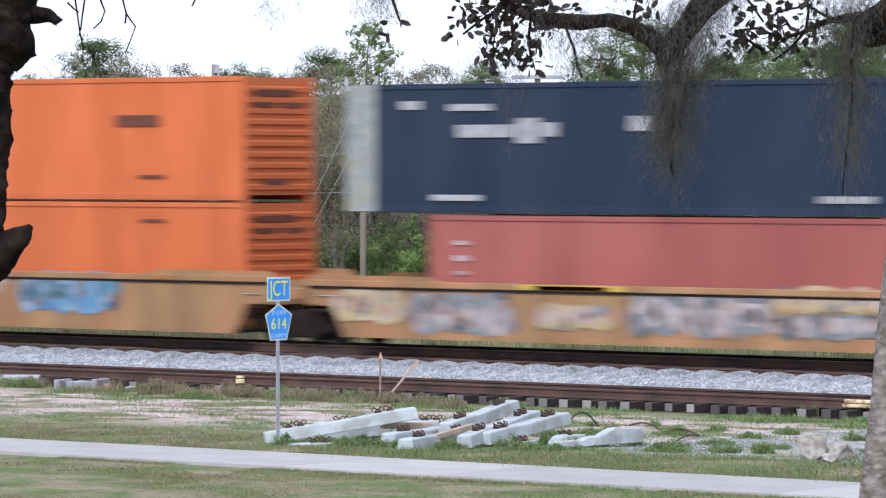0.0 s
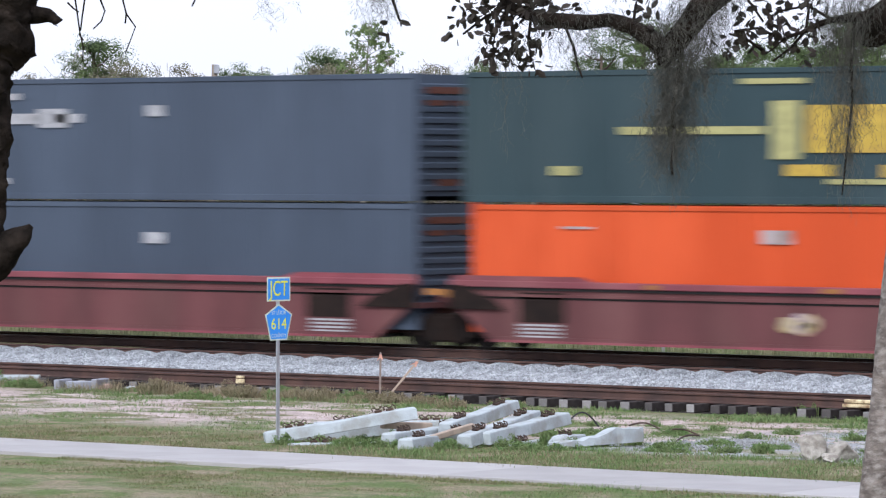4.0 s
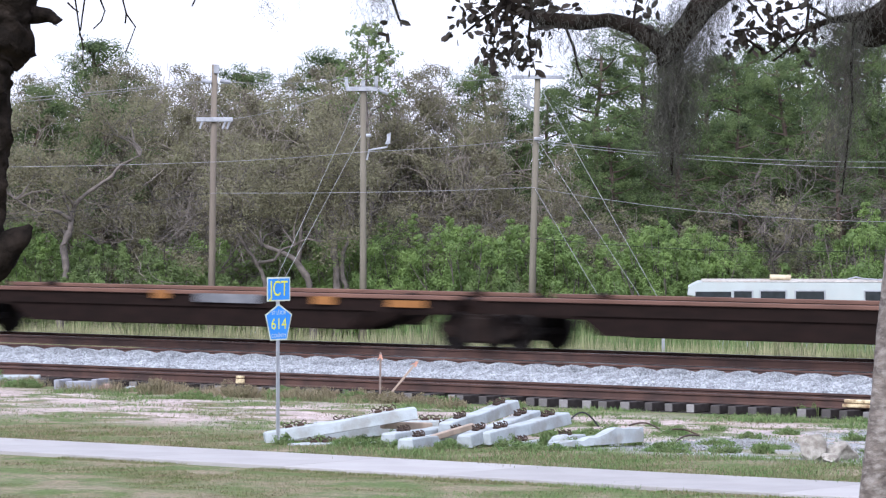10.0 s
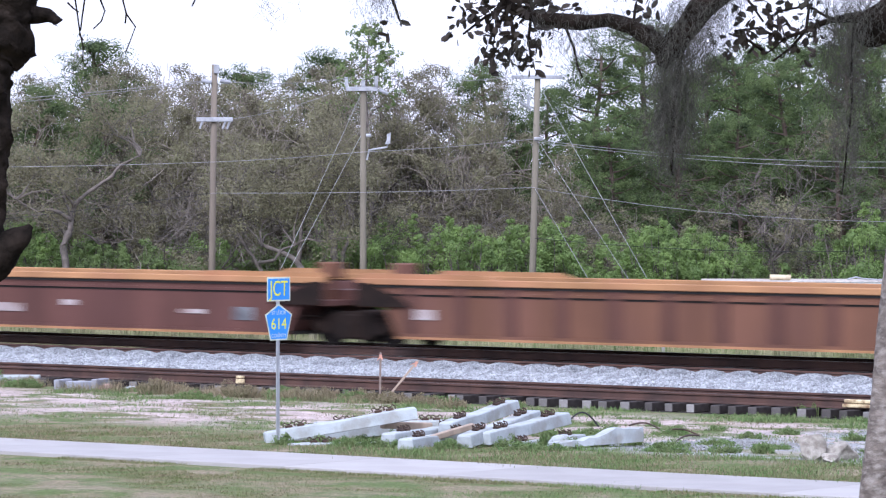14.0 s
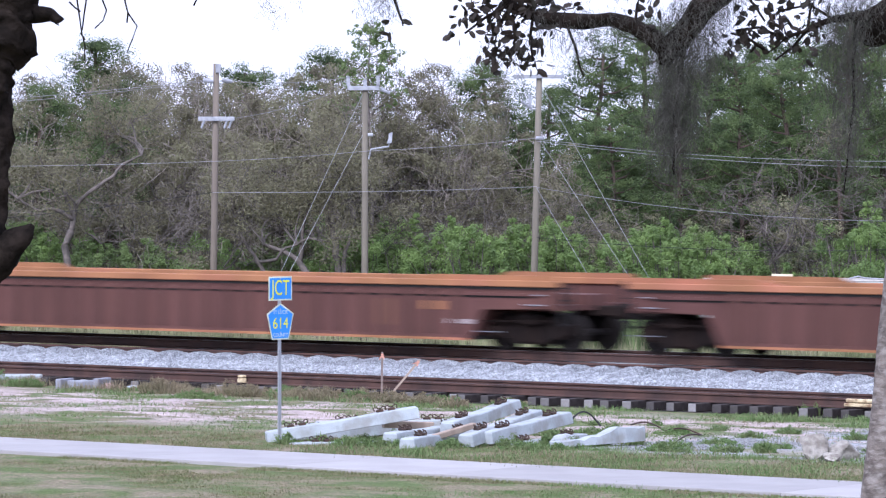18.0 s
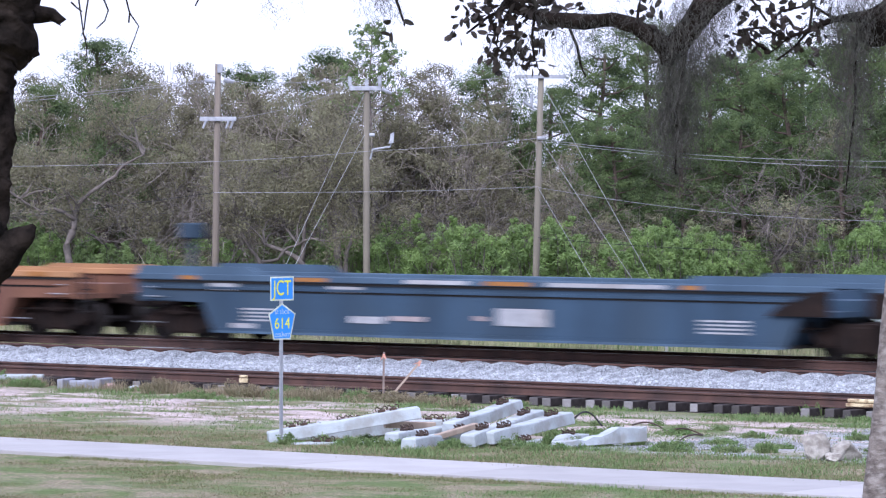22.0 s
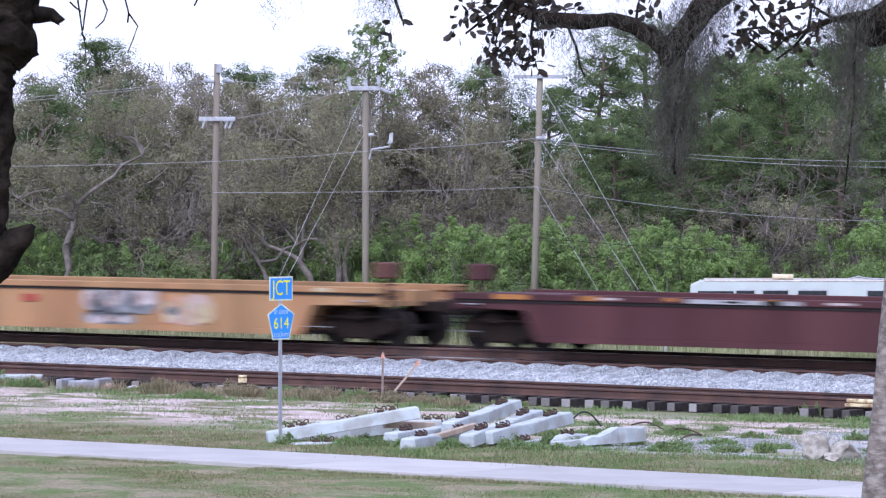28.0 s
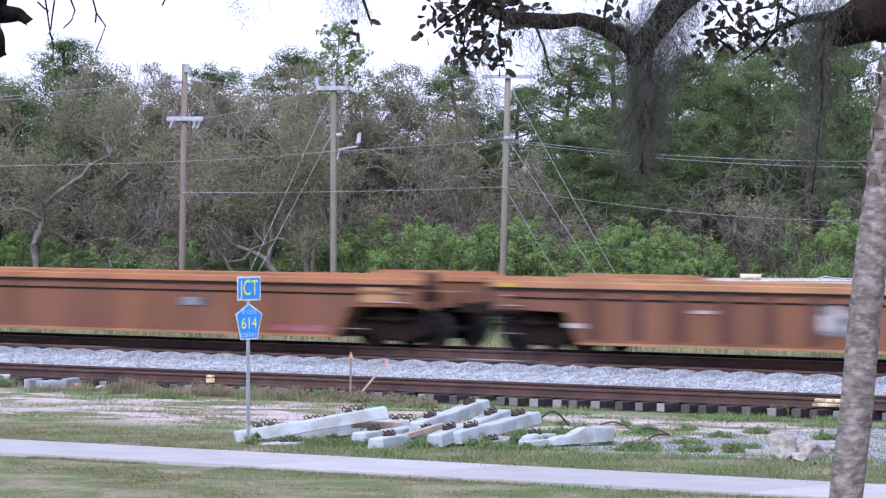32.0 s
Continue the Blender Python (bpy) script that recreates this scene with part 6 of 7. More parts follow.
t, g, dx = pole("utility_pole", -2.19, -2.20, 120, 6.70, "pole_pale", "pale grey wooden utility pole with a forked top bracket")
zz = 6.70 - g
part("crossarm", Shape().box(dx - 0.48, dx + 0.40, -0.14, -0.06, zz - 0.06, zz + 0.06, c=0.01), "white_pvc", t, "white crossarm")
for x, h in ((-0.46, 0.32), (0.0, 0.24), (0.36, 0.34)):
    part("arm_upright", Shape().box(dx + x - 0.05, dx + x + 0.05, -0.14, -0.06, zz + 0.06, zz + h, c=0.01), "white_pvc", t)
part("insulator", Shape().tube([(dx + 0.42, -0.1, zz - 0.02), (dx + 0.68, -0.1, zz - 0.14)], [0.06, 0.04], 8), "white_pvc", t)
part("lamp_bracket", Shape().tube([(dx + 0.1, -0.1, 4.75 - g), (dx + 0.16, -0.12, 5.02 - g), (dx + 0.65, -0.15, 5.10 - g), (dx + 0.68, -0.15, 5.20 - g)], [0.028] * 4, 6), "white_pvc", t)
part("lamp_head", Shape().prism([(dx + 0.60, 5.18 - g), (dx + 0.74, 5.20 - g), (dx + 0.76, 5.50 - g), (dx + 0.66, 5.46 - g), (dx + 0.64, 5.30 - g)], "y", -0.22, -0.08), "white_pvc", t, "small white floodlight")
part("insulator", Shape().tube([(dx + 0.08, -0.1, 5.42 - g), (dx + 0.22, -0.1, 5.42 - g)], [0.05, 0.05], 8), "white_pvc", t)

t, g, dx = pole("utility_pole", 2.60, 2.38, 120, 7.05, "pole_pale", "weathered grey wooden utility pole with guy wires")
zz = 7.02 - g
part("crossarm", Shape().box(dx - 0.72, dx + 0.68, -0.15, -0.07, zz - 0.05, zz + 0.05, c=0.01), "white_pvc", t, "pale crossarm")
part("side_bracket", Shape().box(dx - 0.30, dx - 0.22, -0.15, -0.07, 6.18 - g, 6.55 - g, c=0.01).tube([(dx - 0.50, -0.11, 6.35 - g), (dx - 0.2, -0.11, 6.15 - g)], [0.04, 0.04], 8), "white_pvc", t)
part("insulator", Shape().tube([(dx - 0.1, -0.12, 5.33 - g), (dx + 0.12, -0.12, 5.33 - g)], [0.05, 0.05], 8), "white_pvc", t)


def wire(p0, p1, sag, r, mat, label):
    a, b = Vector(place3(*p0)), Vector(place3(*p1))
    pts = [a.lerp(b, i / 14) - Vector((0, 0, sag * 4 * (i / 14) * (1 - i / 14))) for i in range(15)]
    solid("overhead_wire", Shape().tube(pts, [r] * 15, 5), mat, label, "wire", group="overhead wires")


PA, PB, PC = (-6.38, 119.85), (-2.19, 119.85), (2.52, 119.85)
for p0, p1, sag, mt in [((-30, 122, 5.2), (*PA, 4.69), 0.35, "wire"), ((*PA, 4.69), (*PB, 4.97), 0.03, "wire"), ((*PB, 4.97), (*PC, 5.33), 0.04, "wire"),
                        ((-30, 122, 2.4), (*PA, 3.84), 0.5, "wire_dark"), ((*PA, 3.84), (*PB, 3.86), 0.01, "wire"), ((*PB, 3.86), (*PC, 4.0), 0.02, "wire"),
                        ((-30, 122, 6.6), (-6.6, 119.85, 6.92), 0.6, "wire"), ((-30, 122, 6.3), (-6.6, 119.85, 6.88), 0.6, "wire"), ((-5.9, 119.85, 5.86), (-2.7, 119.85, 6.72), 0.12, "wire"),
                        ((-6.0, 119.85, 6.9), (-2.6, 119.85, 7.0), 0.1, "wire"), ((-1.8, 119.85, 7.0), (1.9, 119.85, 7.02), 0.1, "wire"),
                        ((*PC, 5.3), (24, 121, 5.6), 0.75, "wire"), ((*PC, 5.25), (24, 121, 5.3), 0.75, "wire"), ((*PC, 3.98), (24, 121, 4.1), 1.0, "wire"), ((*PC, 2.6), (24, 121, 3.6), 0.8, "wire_dark")]:
    wire(p0, p1, sag, 0.0075, mt, "thin overhead wire strung between utility poles")
for p0, p1 in [((-2.25, 119.9, 6.55), (-5.75, 120.5, -1.0)), ((-2.25, 119.9, 5.42), (-5.72, 120.5, -1.0)), ((2.75, 119.9, 6.6), (7.15, 120.5, -1.2)), ((2.62, 119.9, 5.25), (6.9, 120.5, -1.2)), ((2.53, 119.9, 3.95), (5.5, 120.5, -1.0))]:
    a, b = Vector(place3(*p0)), Vector(place3(*p1))
    solid("guy_wire", Shape().tube([a, a.lerp(b, 0.5) - Vector((0, 0, 0.03)), b], [0.0075] * 3, 5), "guy_wire", "steel guy wire bracing a utility pole", "wire", group="guy wires")


# ---- parked motorhome beyond the grass ----
def motorhome():
    x, y = site(6.98, 124.5)
    g = ground_z(y)
    t = thing("motorhome", "old white motorhome parked in the grass, with dark windows", "motorhome", pose(x, y, g - 0.07, 0, 0, YAW - 3))
    H = 2.73
    part("body", Shape().prism([(0.35, 0.55), (9.0, 0.55), (9.0, H - 0.1), (8.9, H), (0.3, H), (0.02, H - 0.14), (0.0, H - 0.36), (0.35, H - 0.40), (0.25, 1.6), (0.0, 1.3), (0.0, 0.7)], "y", 0.0, 2.35), "rv_white", t)
    part("roof", Shape().box(0.4, 8.9, 0.06, 2.3, H, H + 0.05, c=0.02), "rv_roof", t)
    part("windscreen", Shape().box(0.22, 1.24, -0.012, 0.01, 1.92, H - 0.26, c=0.003), "glossy_window", t, "dark windscreen and quarter glass")
    for x0, x1 in ((1.32, 1.82), (2.08, 2.78), (3.08, 3.88), (5.05, 5.75), (6.3, 7.1)):
        w = part("window", Shape().box(x0 - 0.04, x1 + 0.04, -0.02, 0.01, 1.95, H - 0.21, c=0.006), "galv", t, "aluminium framed window")
        part("pane", Shape().box(x0, x1, -0.026, -0.0205, 2.0, H - 0.25), "glossy_window", w)
    part("trim_strip", Shape().box(0.3, 8.95, -0.015, 0.0, 1.45, 1.53), "grey_paint", t)
    part("roof_tank", Shape().tube([(2.35, 0.5, H + 0.14), (2.95, 0.5, H + 0.13)], [0.08, 0.08], 12), "cream", t, "cream cylinder on the roof")
    part("roof_rack", Shape().tube([(4.55, 0.4, H + 0.08), (4.8, 0.4, H + 0.15), (5.0, 0.5, H + 0.1), (5.6, 0.5, H + 0.06)], [0.025] * 4, 6), "white_pvc", t)
    for wx in (1.6, 6.8):
        w = part("wheel", Shape().lathe([(-0.02, 0.2), (0.0, 0.38), (0.2, 0.38), (0.22, 0.2)], "y", (wx, 0.05, 0.38), 20), "dark", t)
        part("rim", Shape().lathe([(-0.04, 0.1), (-0.03, 0.19), (0.0, 0.19)], "y", (wx, 0.05, 0.38), 16), "galv", w)


motorhome()


# ---- trees beyond the railway ----
def quads(name, centres, size, mat, rng, aspect=0.5, flat=0.0):
    """Many small leaf faces in one mesh."""
    n = len(centres)
    a = rng.normal(size=(n, 3))
    a[:, 2] *= 1 - flat * 0.5
    a /= np.linalg.norm(a, axis=1)[:, None]
    b = rng.normal(size=(n, 3))
    b -= a * np.sum(a * b, 1)[:, None]
    b /= np.linalg.norm(b, axis=1)[:, None]
    s = rng.uniform(size[0], size[1], n)[:, None]
    a, b = a * s, b * s * aspect
    c = np.asarray(centres)
    v = np.stack([c - a, c - a * 0.1 + b, c + a, c - a * 0.1 - b], 1)
    f = (4 * np.arange(n)[:, None] + np.arange(4)).astype(np.int32)
    return raw_mesh(name, v.reshape(-1, 3), f, mat)


def skeleton(rg, p, d, length, r, level, segs, tips, spread=0.75, droop=0.0, wig=0.28, kids=(3, 4)):
    """Branch lines with radii, ending in tips."""
    line, rad = [p.copy()], [r]
    n = 4 if level > 0 else 3
    for i in range(n):
        d = (d + Vector((rg.gauss(0, wig), rg.gauss(0, wig), rg.gauss(0, wig * 0.7) - droop * 0.15))).normalized()
        p = p + d * (length / n)
        line.append(p.copy())
        rad.append(r * (1 - 0.45 * (i + 1) / n))
    segs.append((line, rad, level))
    if level == 0:
        tips.append(p)
        tips.append(line[-2])
        return
    for k in range(rg.randint(*kids)):
        q = line[-1] if k < 2 else line[rg.randint(2, len(line) - 1)]
        e = (d + Vector((rg.gauss(0, spread), rg.gauss(0, spread), rg.gauss(0.05, spread * 0.6)))).normalized()
        skeleton(rg, q, e, length * rg.uniform(0.58, 0.82), rad[-1] * 0.8, level - 1, segs, tips, spread, droop, wig, kids)


def rough(shape, amp, scale=9.0):
    """Push a shape's surface in and out for bark."""
    for i, p in enumerate(shape.v):
        q = Vector(p)
        d = Vector((noise.noise(q * scale), noise.noise(q * scale + Vector((7, 3, 1))), noise.noise(q * scale * 0.6 + Vector((1, 9, 4)))))
        d += 0.5 * Vector((noise.noise(q * scale * 2.7), noise.noise(q * scale * 2.7 + Vector((4, 4, 4))), 0))
        shape.v[i] = tuple(q + d * amp)
    return shape


def finer(pts, radii, k=6):
    """The same line with more points on it."""
    out, rr = [], []
    for i in range(len(pts) - 1):
        for j in range(k):
            f = j / k
            out.append(Vector(pts[i]).lerp(Vector(pts[i + 1]), f))
            rr.append(radii[i] + (radii[i + 1] - radii[i]) * f)
    return out + [Vector(pts[-1])], rr + [radii[-1]]


def oak(seed, h, bunches, mat="oak_leaf", bare=0.0):
    rg, rng = random.Random(seed), np.random.default_rng(seed)
    t = thing("oak_tree", "bare grey oak with a haze of fine twigs" if bare else "grey-green live oak draped with moss, bare twigs showing", "tree", group="trees beyond the railway")
    segs, tips = [], []
    base = Vector((0, 0, -0.3))
    lean = Vector((rg.uniform(-0.3, 0.3), rg.uniform(-0.2, 0.2), 1)).normalized()
    trunk = [base, base + lean * 0.9, base + lean * 2.0]
    top = trunk[-1]
    for i in range(6):
        w = 2 * math.pi * i / 6 + rg.uniform(-0.4, 0.4)
        e = Vector((math.cos(w) * 0.8, math.sin(w) * 0.8, rg.uniform(0.35, 1.2))).normalized()
        skeleton(rg, top, e, h * rg.uniform(0.28, 0.37), 0.15, 4, segs, tips, 0.62, 0.05, 0.34)
    zmax = max(p.z for p in tips)
    k = h / zmax

    def grown(p):
        return Vector((p.x, p.y, 2.0 + (p.z - 2.0) * k)) if p.z > 2.0 else p
    s, tw = Shape(), Shape()
    s.tube(trunk, [0.17, 0.13, 0.10] if bare else [0.30, 0.24, 0.20], 9)
    for line, rad, level in segs:
        (s if level >= 2 else tw).tube([grown(p) for p in line], [max(0.009 if bare else 0.020, q * (0.32 if bare else 0.9)) for q in rad] if level >= 2 else [max(0.0065 if bare else 0.009, q * 0.8) for q in rad], 7 if level >= 3 else 4, caps=False)
    part("trunk", s, "oak_bark", t, "grey forked trunk and limbs", smooth=True)
    tagged(part("twig_growth", tw, "oak_bark" if bare else "oak_twig", t, "grey moss-hung twigs"), kind="stuff")
    tp = np.array([tuple(grown(p)) for p in tips])
    rng.shuffle(tp)
    c = tp[:bunches]
    part("crown", leaf_puffs("crown", c, rng.uniform(0.32, 0.70, len(c)), 6, 52, (0.020, 0.052), mat, rng, jitter=0.35, stray=0.25), None, t, "bunches of small olive leaves with gaps")
    m = rng.integers(0, len(tp), 60 if bare else 2200)
    c = tp[m] + rng.normal(0, 0.15, (len(m), 3))
    L = rng.uniform(0.10, 0.45, len(m))
    x = rng.normal(0, 0.005, (len(m), 3)) * np.array([1, 1, 0])
    e = c + np.column_stack([rng.normal(0, 0.03, (len(m), 2)), -L])
    v = np.stack([c - x * 1.4, c + x * 1.4, e + x * 0.3, e - x * 0.3], 1)
    tagged(part("moss", raw_mesh("moss", v.reshape(-1, 3), (4 * np.arange(len(m))[:, None] + np.arange(4)).astype(np.int32), "oak_twig"), None, t, "grey hanging moss"), kind="stuff")
    return t


def sapling(right, deep, h):
    """A thin fresh shoot that stands over the crowns."""
    rg, rng = random.Random(91), np.random.default_rng(91)
    x, y = site(right, deep)
    t = thing("young_oak_tree", "slender young oak with sparse fresh green leaves", "tree", pose(x, y, ground_z(y), 0, 0, YAW), group="trees beyond the railway")
    s = Shape()
    stem = [Vector((0, 0, -0.3)), Vector((0.1, 0, h * 0.5)), Vector((-0.05, 0, h * 0.8)), Vector((0.05, 0, h))]
    s.tube(stem, [0.10, 0.06, 0.035, 0.012], 8)
    part("trunk", s, "oak_bark", t, smooth=True)
    br, ends = Shape(), []
    for i in range(64):
        f = 0.72 + 0.28 * (i / 64)
        p = stem[1].lerp(stem[3], (f - 0.5) * 2)
        w = rg.uniform(0, 6.28)
        ln = (0.35 + 3.4 * (1 - f)) * rg.uniform(0.5, 1.1)
        e = p + Vector((math.cos(w) * ln, math.sin(w) * ln, ln * rg.uniform(0.1, 0.9)))
        br.tube([p, p.lerp(e, 0.5) + Vector((rg.gauss(0, .05), rg.gauss(0, .05), rg.gauss(0, .05))), e], [0.014, 0.010, 0.006], 4, caps=False)
        ends += [e, p.lerp(e, 0.7)]
    tagged(part("branch_growth", br, "oak_twig", t), kind="stuff")
    part("crown", leaf_puffs("crown", [tuple(p) for p in ends], rng.uniform(0.10, 0.24, len(ends)), 3, 8, (0.03, 0.065), "bush_dark", rng, stray=0.3), None, t, "sparse fresh leaves")


def old_oak(name, right, deep, lines, label, seed):
    """A pale bare trunk at the wood edge; lines are (right, height, radius) runs."""
    rg, rng = random.Random(seed), np.random.default_rng(seed)
    x, y = site(right, deep)
    t = thing(name, label, "tree", pose(x, y, ground_z(y), 0, 0, YAW), group="trees beyond the railway")
    for i, ln in enumerate(lines):
        pts = [Vector((a, rg.uniform(-0.1, 0.1), b)) for a, b, r in ln]
        pts, rad = finer(pts, [r for a, b, r in ln], 5)
        part("trunk" if i == 0 else "limb", rough(Shape().tube(pts, rad, 10), 0.055, 3.5), "oak_bark", t, smooth=True)
    tips = [Vector((ln[-1][0], 0, ln[-1][1])) for ln in lines]
    tw, ends = [], []
    for p in tips:
        for k in range(3):
            skeleton(rg, p, Vector((rg.gauss(0, 0.6), rg.gauss(0, 0.6), 1)).normalized(), 1.1, 0.04, 2, tw, ends, 0.7)
    s = Shape()
    for line, rad, level in tw:
        s.tube(line, [max(0.008, q) for q in rad], 5, caps=False)
    tagged(part("twig_growth", s, "oak_bark", t), kind="stuff")
    e = np.array([tuple(p) for p in ends])
    c = e[rng.integers(0, len(e), len(e) * 60)] + rng.normal(0, 0.22, (len(e) * 60, 3))
    part("crown", quads("crown", c, (0.02, 0.045), "oak_leaf", rng, 0.6), None, t, "sparse olive leaves")


def pine(seed, h, dense):
    rg, rng = random.Random(seed), np.random.default_rng(seed)
    t = thing("pine_tree", "tall slash pine with dark green needle clumps", "tree", group="trees beyond the railway")
    s = Shape()
    pts = [Vector((0, 0, -0.3))]
    for i in range(8):
        pts.append(pts[-1] + Vector((rg.gauss(0, 0.10), rg.gauss(0, 0.10), h / 8)))
    s.tube(pts, [0.17 - 0.015 * i for i in range(9)], 9)
    br, clumps, rad = Shape(), [], []
    for i in range(dense):
        f = 0.30 + 0.70 * (i + rg.random()) / dense
        p = pts[min(8, int(f * 8))].lerp(pts[min(8, int(f * 8) + 1)], f * 8 - int(f * 8))
        w = i * 2.4 + rg.uniform(-0.4, 0.4)
        ln = (2.5 * (1 - f) ** 0.6 + 0.45) * rg.uniform(0.65, 1.15)
        e = p + Vector((math.cos(w) * ln, math.sin(w) * ln, ln * rg.uniform(0.05, 0.5)))
        br.tube([p, p.lerp(e, 0.5) - Vector((0, 0, 0.08)), e], [0.045, 0.03, 0.015], 5, caps=False)
        for a, q in ((1.0, 0.74), (0.72, 0.6), (0.45, 0.45)):
            if rg.random() < 0.40 + 0.6 * a:
                clumps.append(p.lerp(e, a) + Vector((rg.gauss(0, .18), rg.gauss(0, .18), rg.gauss(0.1, .1))))
                rad.append(q * rg.uniform(0.65, 1.15))
    part("trunk", s, "pine_bark", t, "straight grey-brown trunk", smooth=True)
    tagged(part("branch_growth", br, "pine_bark", t), kind="stuff")
    part("crown", leaf_puffs("crown", [tuple(p) for p in clumps], rad, 7, 74, (0.020, 0.052), "pine_leaf", rng, flat=0.5, aspect=0.45, jitter=0.22, stray=0.05), None, t, "dense rounded needle clumps")
    return t


def bush(seed, r, h, mat, bunches=90):
    rg, rng = random.Random(seed), np.random.default_rng(seed)
    t = thing("shrub", "dense bright green shrub at the wood edge" if mat == "bush_leaf" else "dense mid-green shrub at the wood edge", "shrub", group="shrubs beyond the railway")
    s, tips = Shape(), []
    for i in range(bunches // 3):
        w, q = rg.uniform(0, 6.28), r * rg.random() ** 0.5
        f = (1 - (q / r) ** 2) ** 0.5
        e = Vector((q * math.cos(w), q * math.sin(w), h * (0.30 + 0.66 * f * rg.uniform(0.7, 1.1))))
        b = Vector((e.x * 0.15, e.y * 0.15, -0.2))
        s.tube([b, b.lerp(e, 0.5) + Vector((rg.gauss(0, .15), rg.gauss(0, .15), 0)), e], [0.035, 0.022, 0.008], 5, caps=False)
        tips += [(e, 0.24), (b.lerp(e, 0.75), 0.34), (b.lerp(e, 0.45), 0.38)]
        if rg.random() < 0.5:
            o = e + Vector((rg.gauss(0, .15), rg.gauss(0, .15), rg.uniform(0.2, 0.5)))
            s.tube([e, o], [0.008, 0.004], 4, caps=False)
            tips += [(o, 0.11), (e.lerp(o, 0.6), 0.13)]
    tagged(part("stem_growth", s, "oak_bark", t), kind="stuff")
    part("crown", leaf_puffs("crown", [tuple(p) for p, q in tips], [q * rg.uniform(0.8, 1.3) for p, q in tips], 6, 60, (0.014, 0.034), mat, rng, flat=0.8, jitter=0.35, stray=0.2), None, t)
    return t


def put(src, r, d, size, spin, first=[]):
    x, y = site(r, d)
    m = pose(x, y, ground_z(y), 0, 0, spin)
    if src.name not in first:
        first.append(src.name)
        src.matrix_basis = m @ Matrix.Scale(size, 4)
        return src
    o = copy_thing(src, m)
    o.scale = (size, size, size)
    return o


OAKS = [oak(11, 9.6, 250), oak(12, 9.6, 210), oak(13, 9.4, 270), oak(14, 9.8, 230), oak(15, 8.0, 36, bare=1.0)]
PINES = [pine(21, 10.2, 38), pine(22, 10.4, 44), pine(23, 9.8, 34)]
BUSHES = [bush(31, 1.9, 3.6, "bush_leaf"), bush(32, 1.7, 3.0, "bush_leaf"), bush(33, 2.0, 2.6, "bush_dark"), bush(34, 1.6, 2.2, "bush_dark", 75), bush(35, 1.5, 3.2, "bush_dry", 60), bush(36, 1.1, 2.6, "bush_leaf", 45)]
for k, r, d, sz, sp in [(0, -14.0, 141, 0.98, 0), (1, -10.4, 140, 0.99, 40), (2, -7.6, 138, 0.99, 120), (3, -4.8, 141, 1.01, 200), (1, -2.6, 137, 1.02, 80), (0, -1.8, 142, 0.96, 260), (2, 1.0, 137, 0.66, 30), (3, 2.6, 136, 0.62, 330),
                        (2, -12.6, 146, 1.03, 75), (0, -8.8, 150, 1.05, 155), (3, -11.0, 147, 1.0, 215), (3, -2.6, 150, 1.02, 15), (1, 15.2, 141, 0.8, 10), (2, -4.2, 145, 1.0, 170), (3, -6.2, 146, 0.98, 95), (4, 10.4, 134.5, 1.0, 0), (4, 11.8, 136.5, 0.95, 120), (4, 1.2, 134, 0.85, 220),
                        (4, -0.4, 133.5, 0.8, 60), (4, -9.5, 134, 0.95, 300), (4, -6.9, 133.5, 0.85, 15)]:
    put(OAKS[k], r, d, sz, sp)
for k, r, d, sz, sp in [(0, -11.6, 144, 1.0, 0), (2, -4.0, 148, 1.02, 60), (1, 1.2, 146, 0.91, 10), (0, 3.6, 150, 0.86, 100), (2, 2.6, 145, 0.78, 200), (1, 5.5, 144, 0.96, 220), (2, 6.9, 147, 1.12, 170), (0, 8.6, 143, 0.94, 60), (1, 10.1, 147, 0.97, 300),
                        (2, 11.6, 145, 1.05, 20), (0, 13.2, 142, 1.08, 110), (1, 15.0, 146, 1.08, 250), (2, -7.0, 151, 0.97, 10), (1, 8.0, 153, 0.93, 140), (0, 10.8, 155, 1.0, 77), (2, 14.2, 155, 1.05, 200), (1, 17.0, 148, 1.0, 33), (0, -16.0, 148, 0.95, 66), (2, -10.9, 139, 0.84, 25), (1, -12.8, 140, 0.82, 190), (1, 5.0, 138, 0.72, 45), (0, 7.4, 139, 0.86, 290), (2, 9.3, 138, 0.78, 130), (1, 10.6, 140, 0.9, 15), (2, 12.6, 138, 0.8, 200)]:
    put(PINES[k], r, d, sz, sp)
sapling(-2.35, 136.0, 10.4)
rg = random.Random(77)
for i in range(24):
    if rg.random() < 0.82:
        put(BUSHES[rg.choice([0, 1, 1, 2, 2, 3, 4, 4, 5])], 0.0 + i * 0.72, 130.5 + rg.uniform(-1.5, 3.5), rg.choice([0.6, 0.8, 0.95, 1.05, 1.25]) * rg.uniform(0.9, 1.1), rg.uniform(0, 360))
for i in range(22):
    if rg.random() < 0.80:
        put(BUSHES[rg.choice([2, 3, 3, 4, 5, 1])], -15.0 + i * 0.76, 132.5 + rg.uniform(-1.5, 3.5), rg.choice([0.7, 0.9, 1.1, 1.3]) * rg.uniform(0.9, 1.1), rg.uniform(0, 360))
old_oak("oak_tree", -5.0, 130, [[(0.1, -0.3, 0.11), (0.0, 1.0, 0.09), (-0.2, 2.02, 0.08), (-0.37, 2.62, 0.07), (-0.67, 3.14, 0.06), (-0.97, 3.56, 0.05), (-1.3, 4.3, 0.03)],
                                [(-0.50, 2.95, 0.05), (0.02, 3.04, 0.045), (0.27, 3.4, 0.035), (0.6, 3.48, 0.022)]], "slender leaning grey oak at the wood edge", 71)
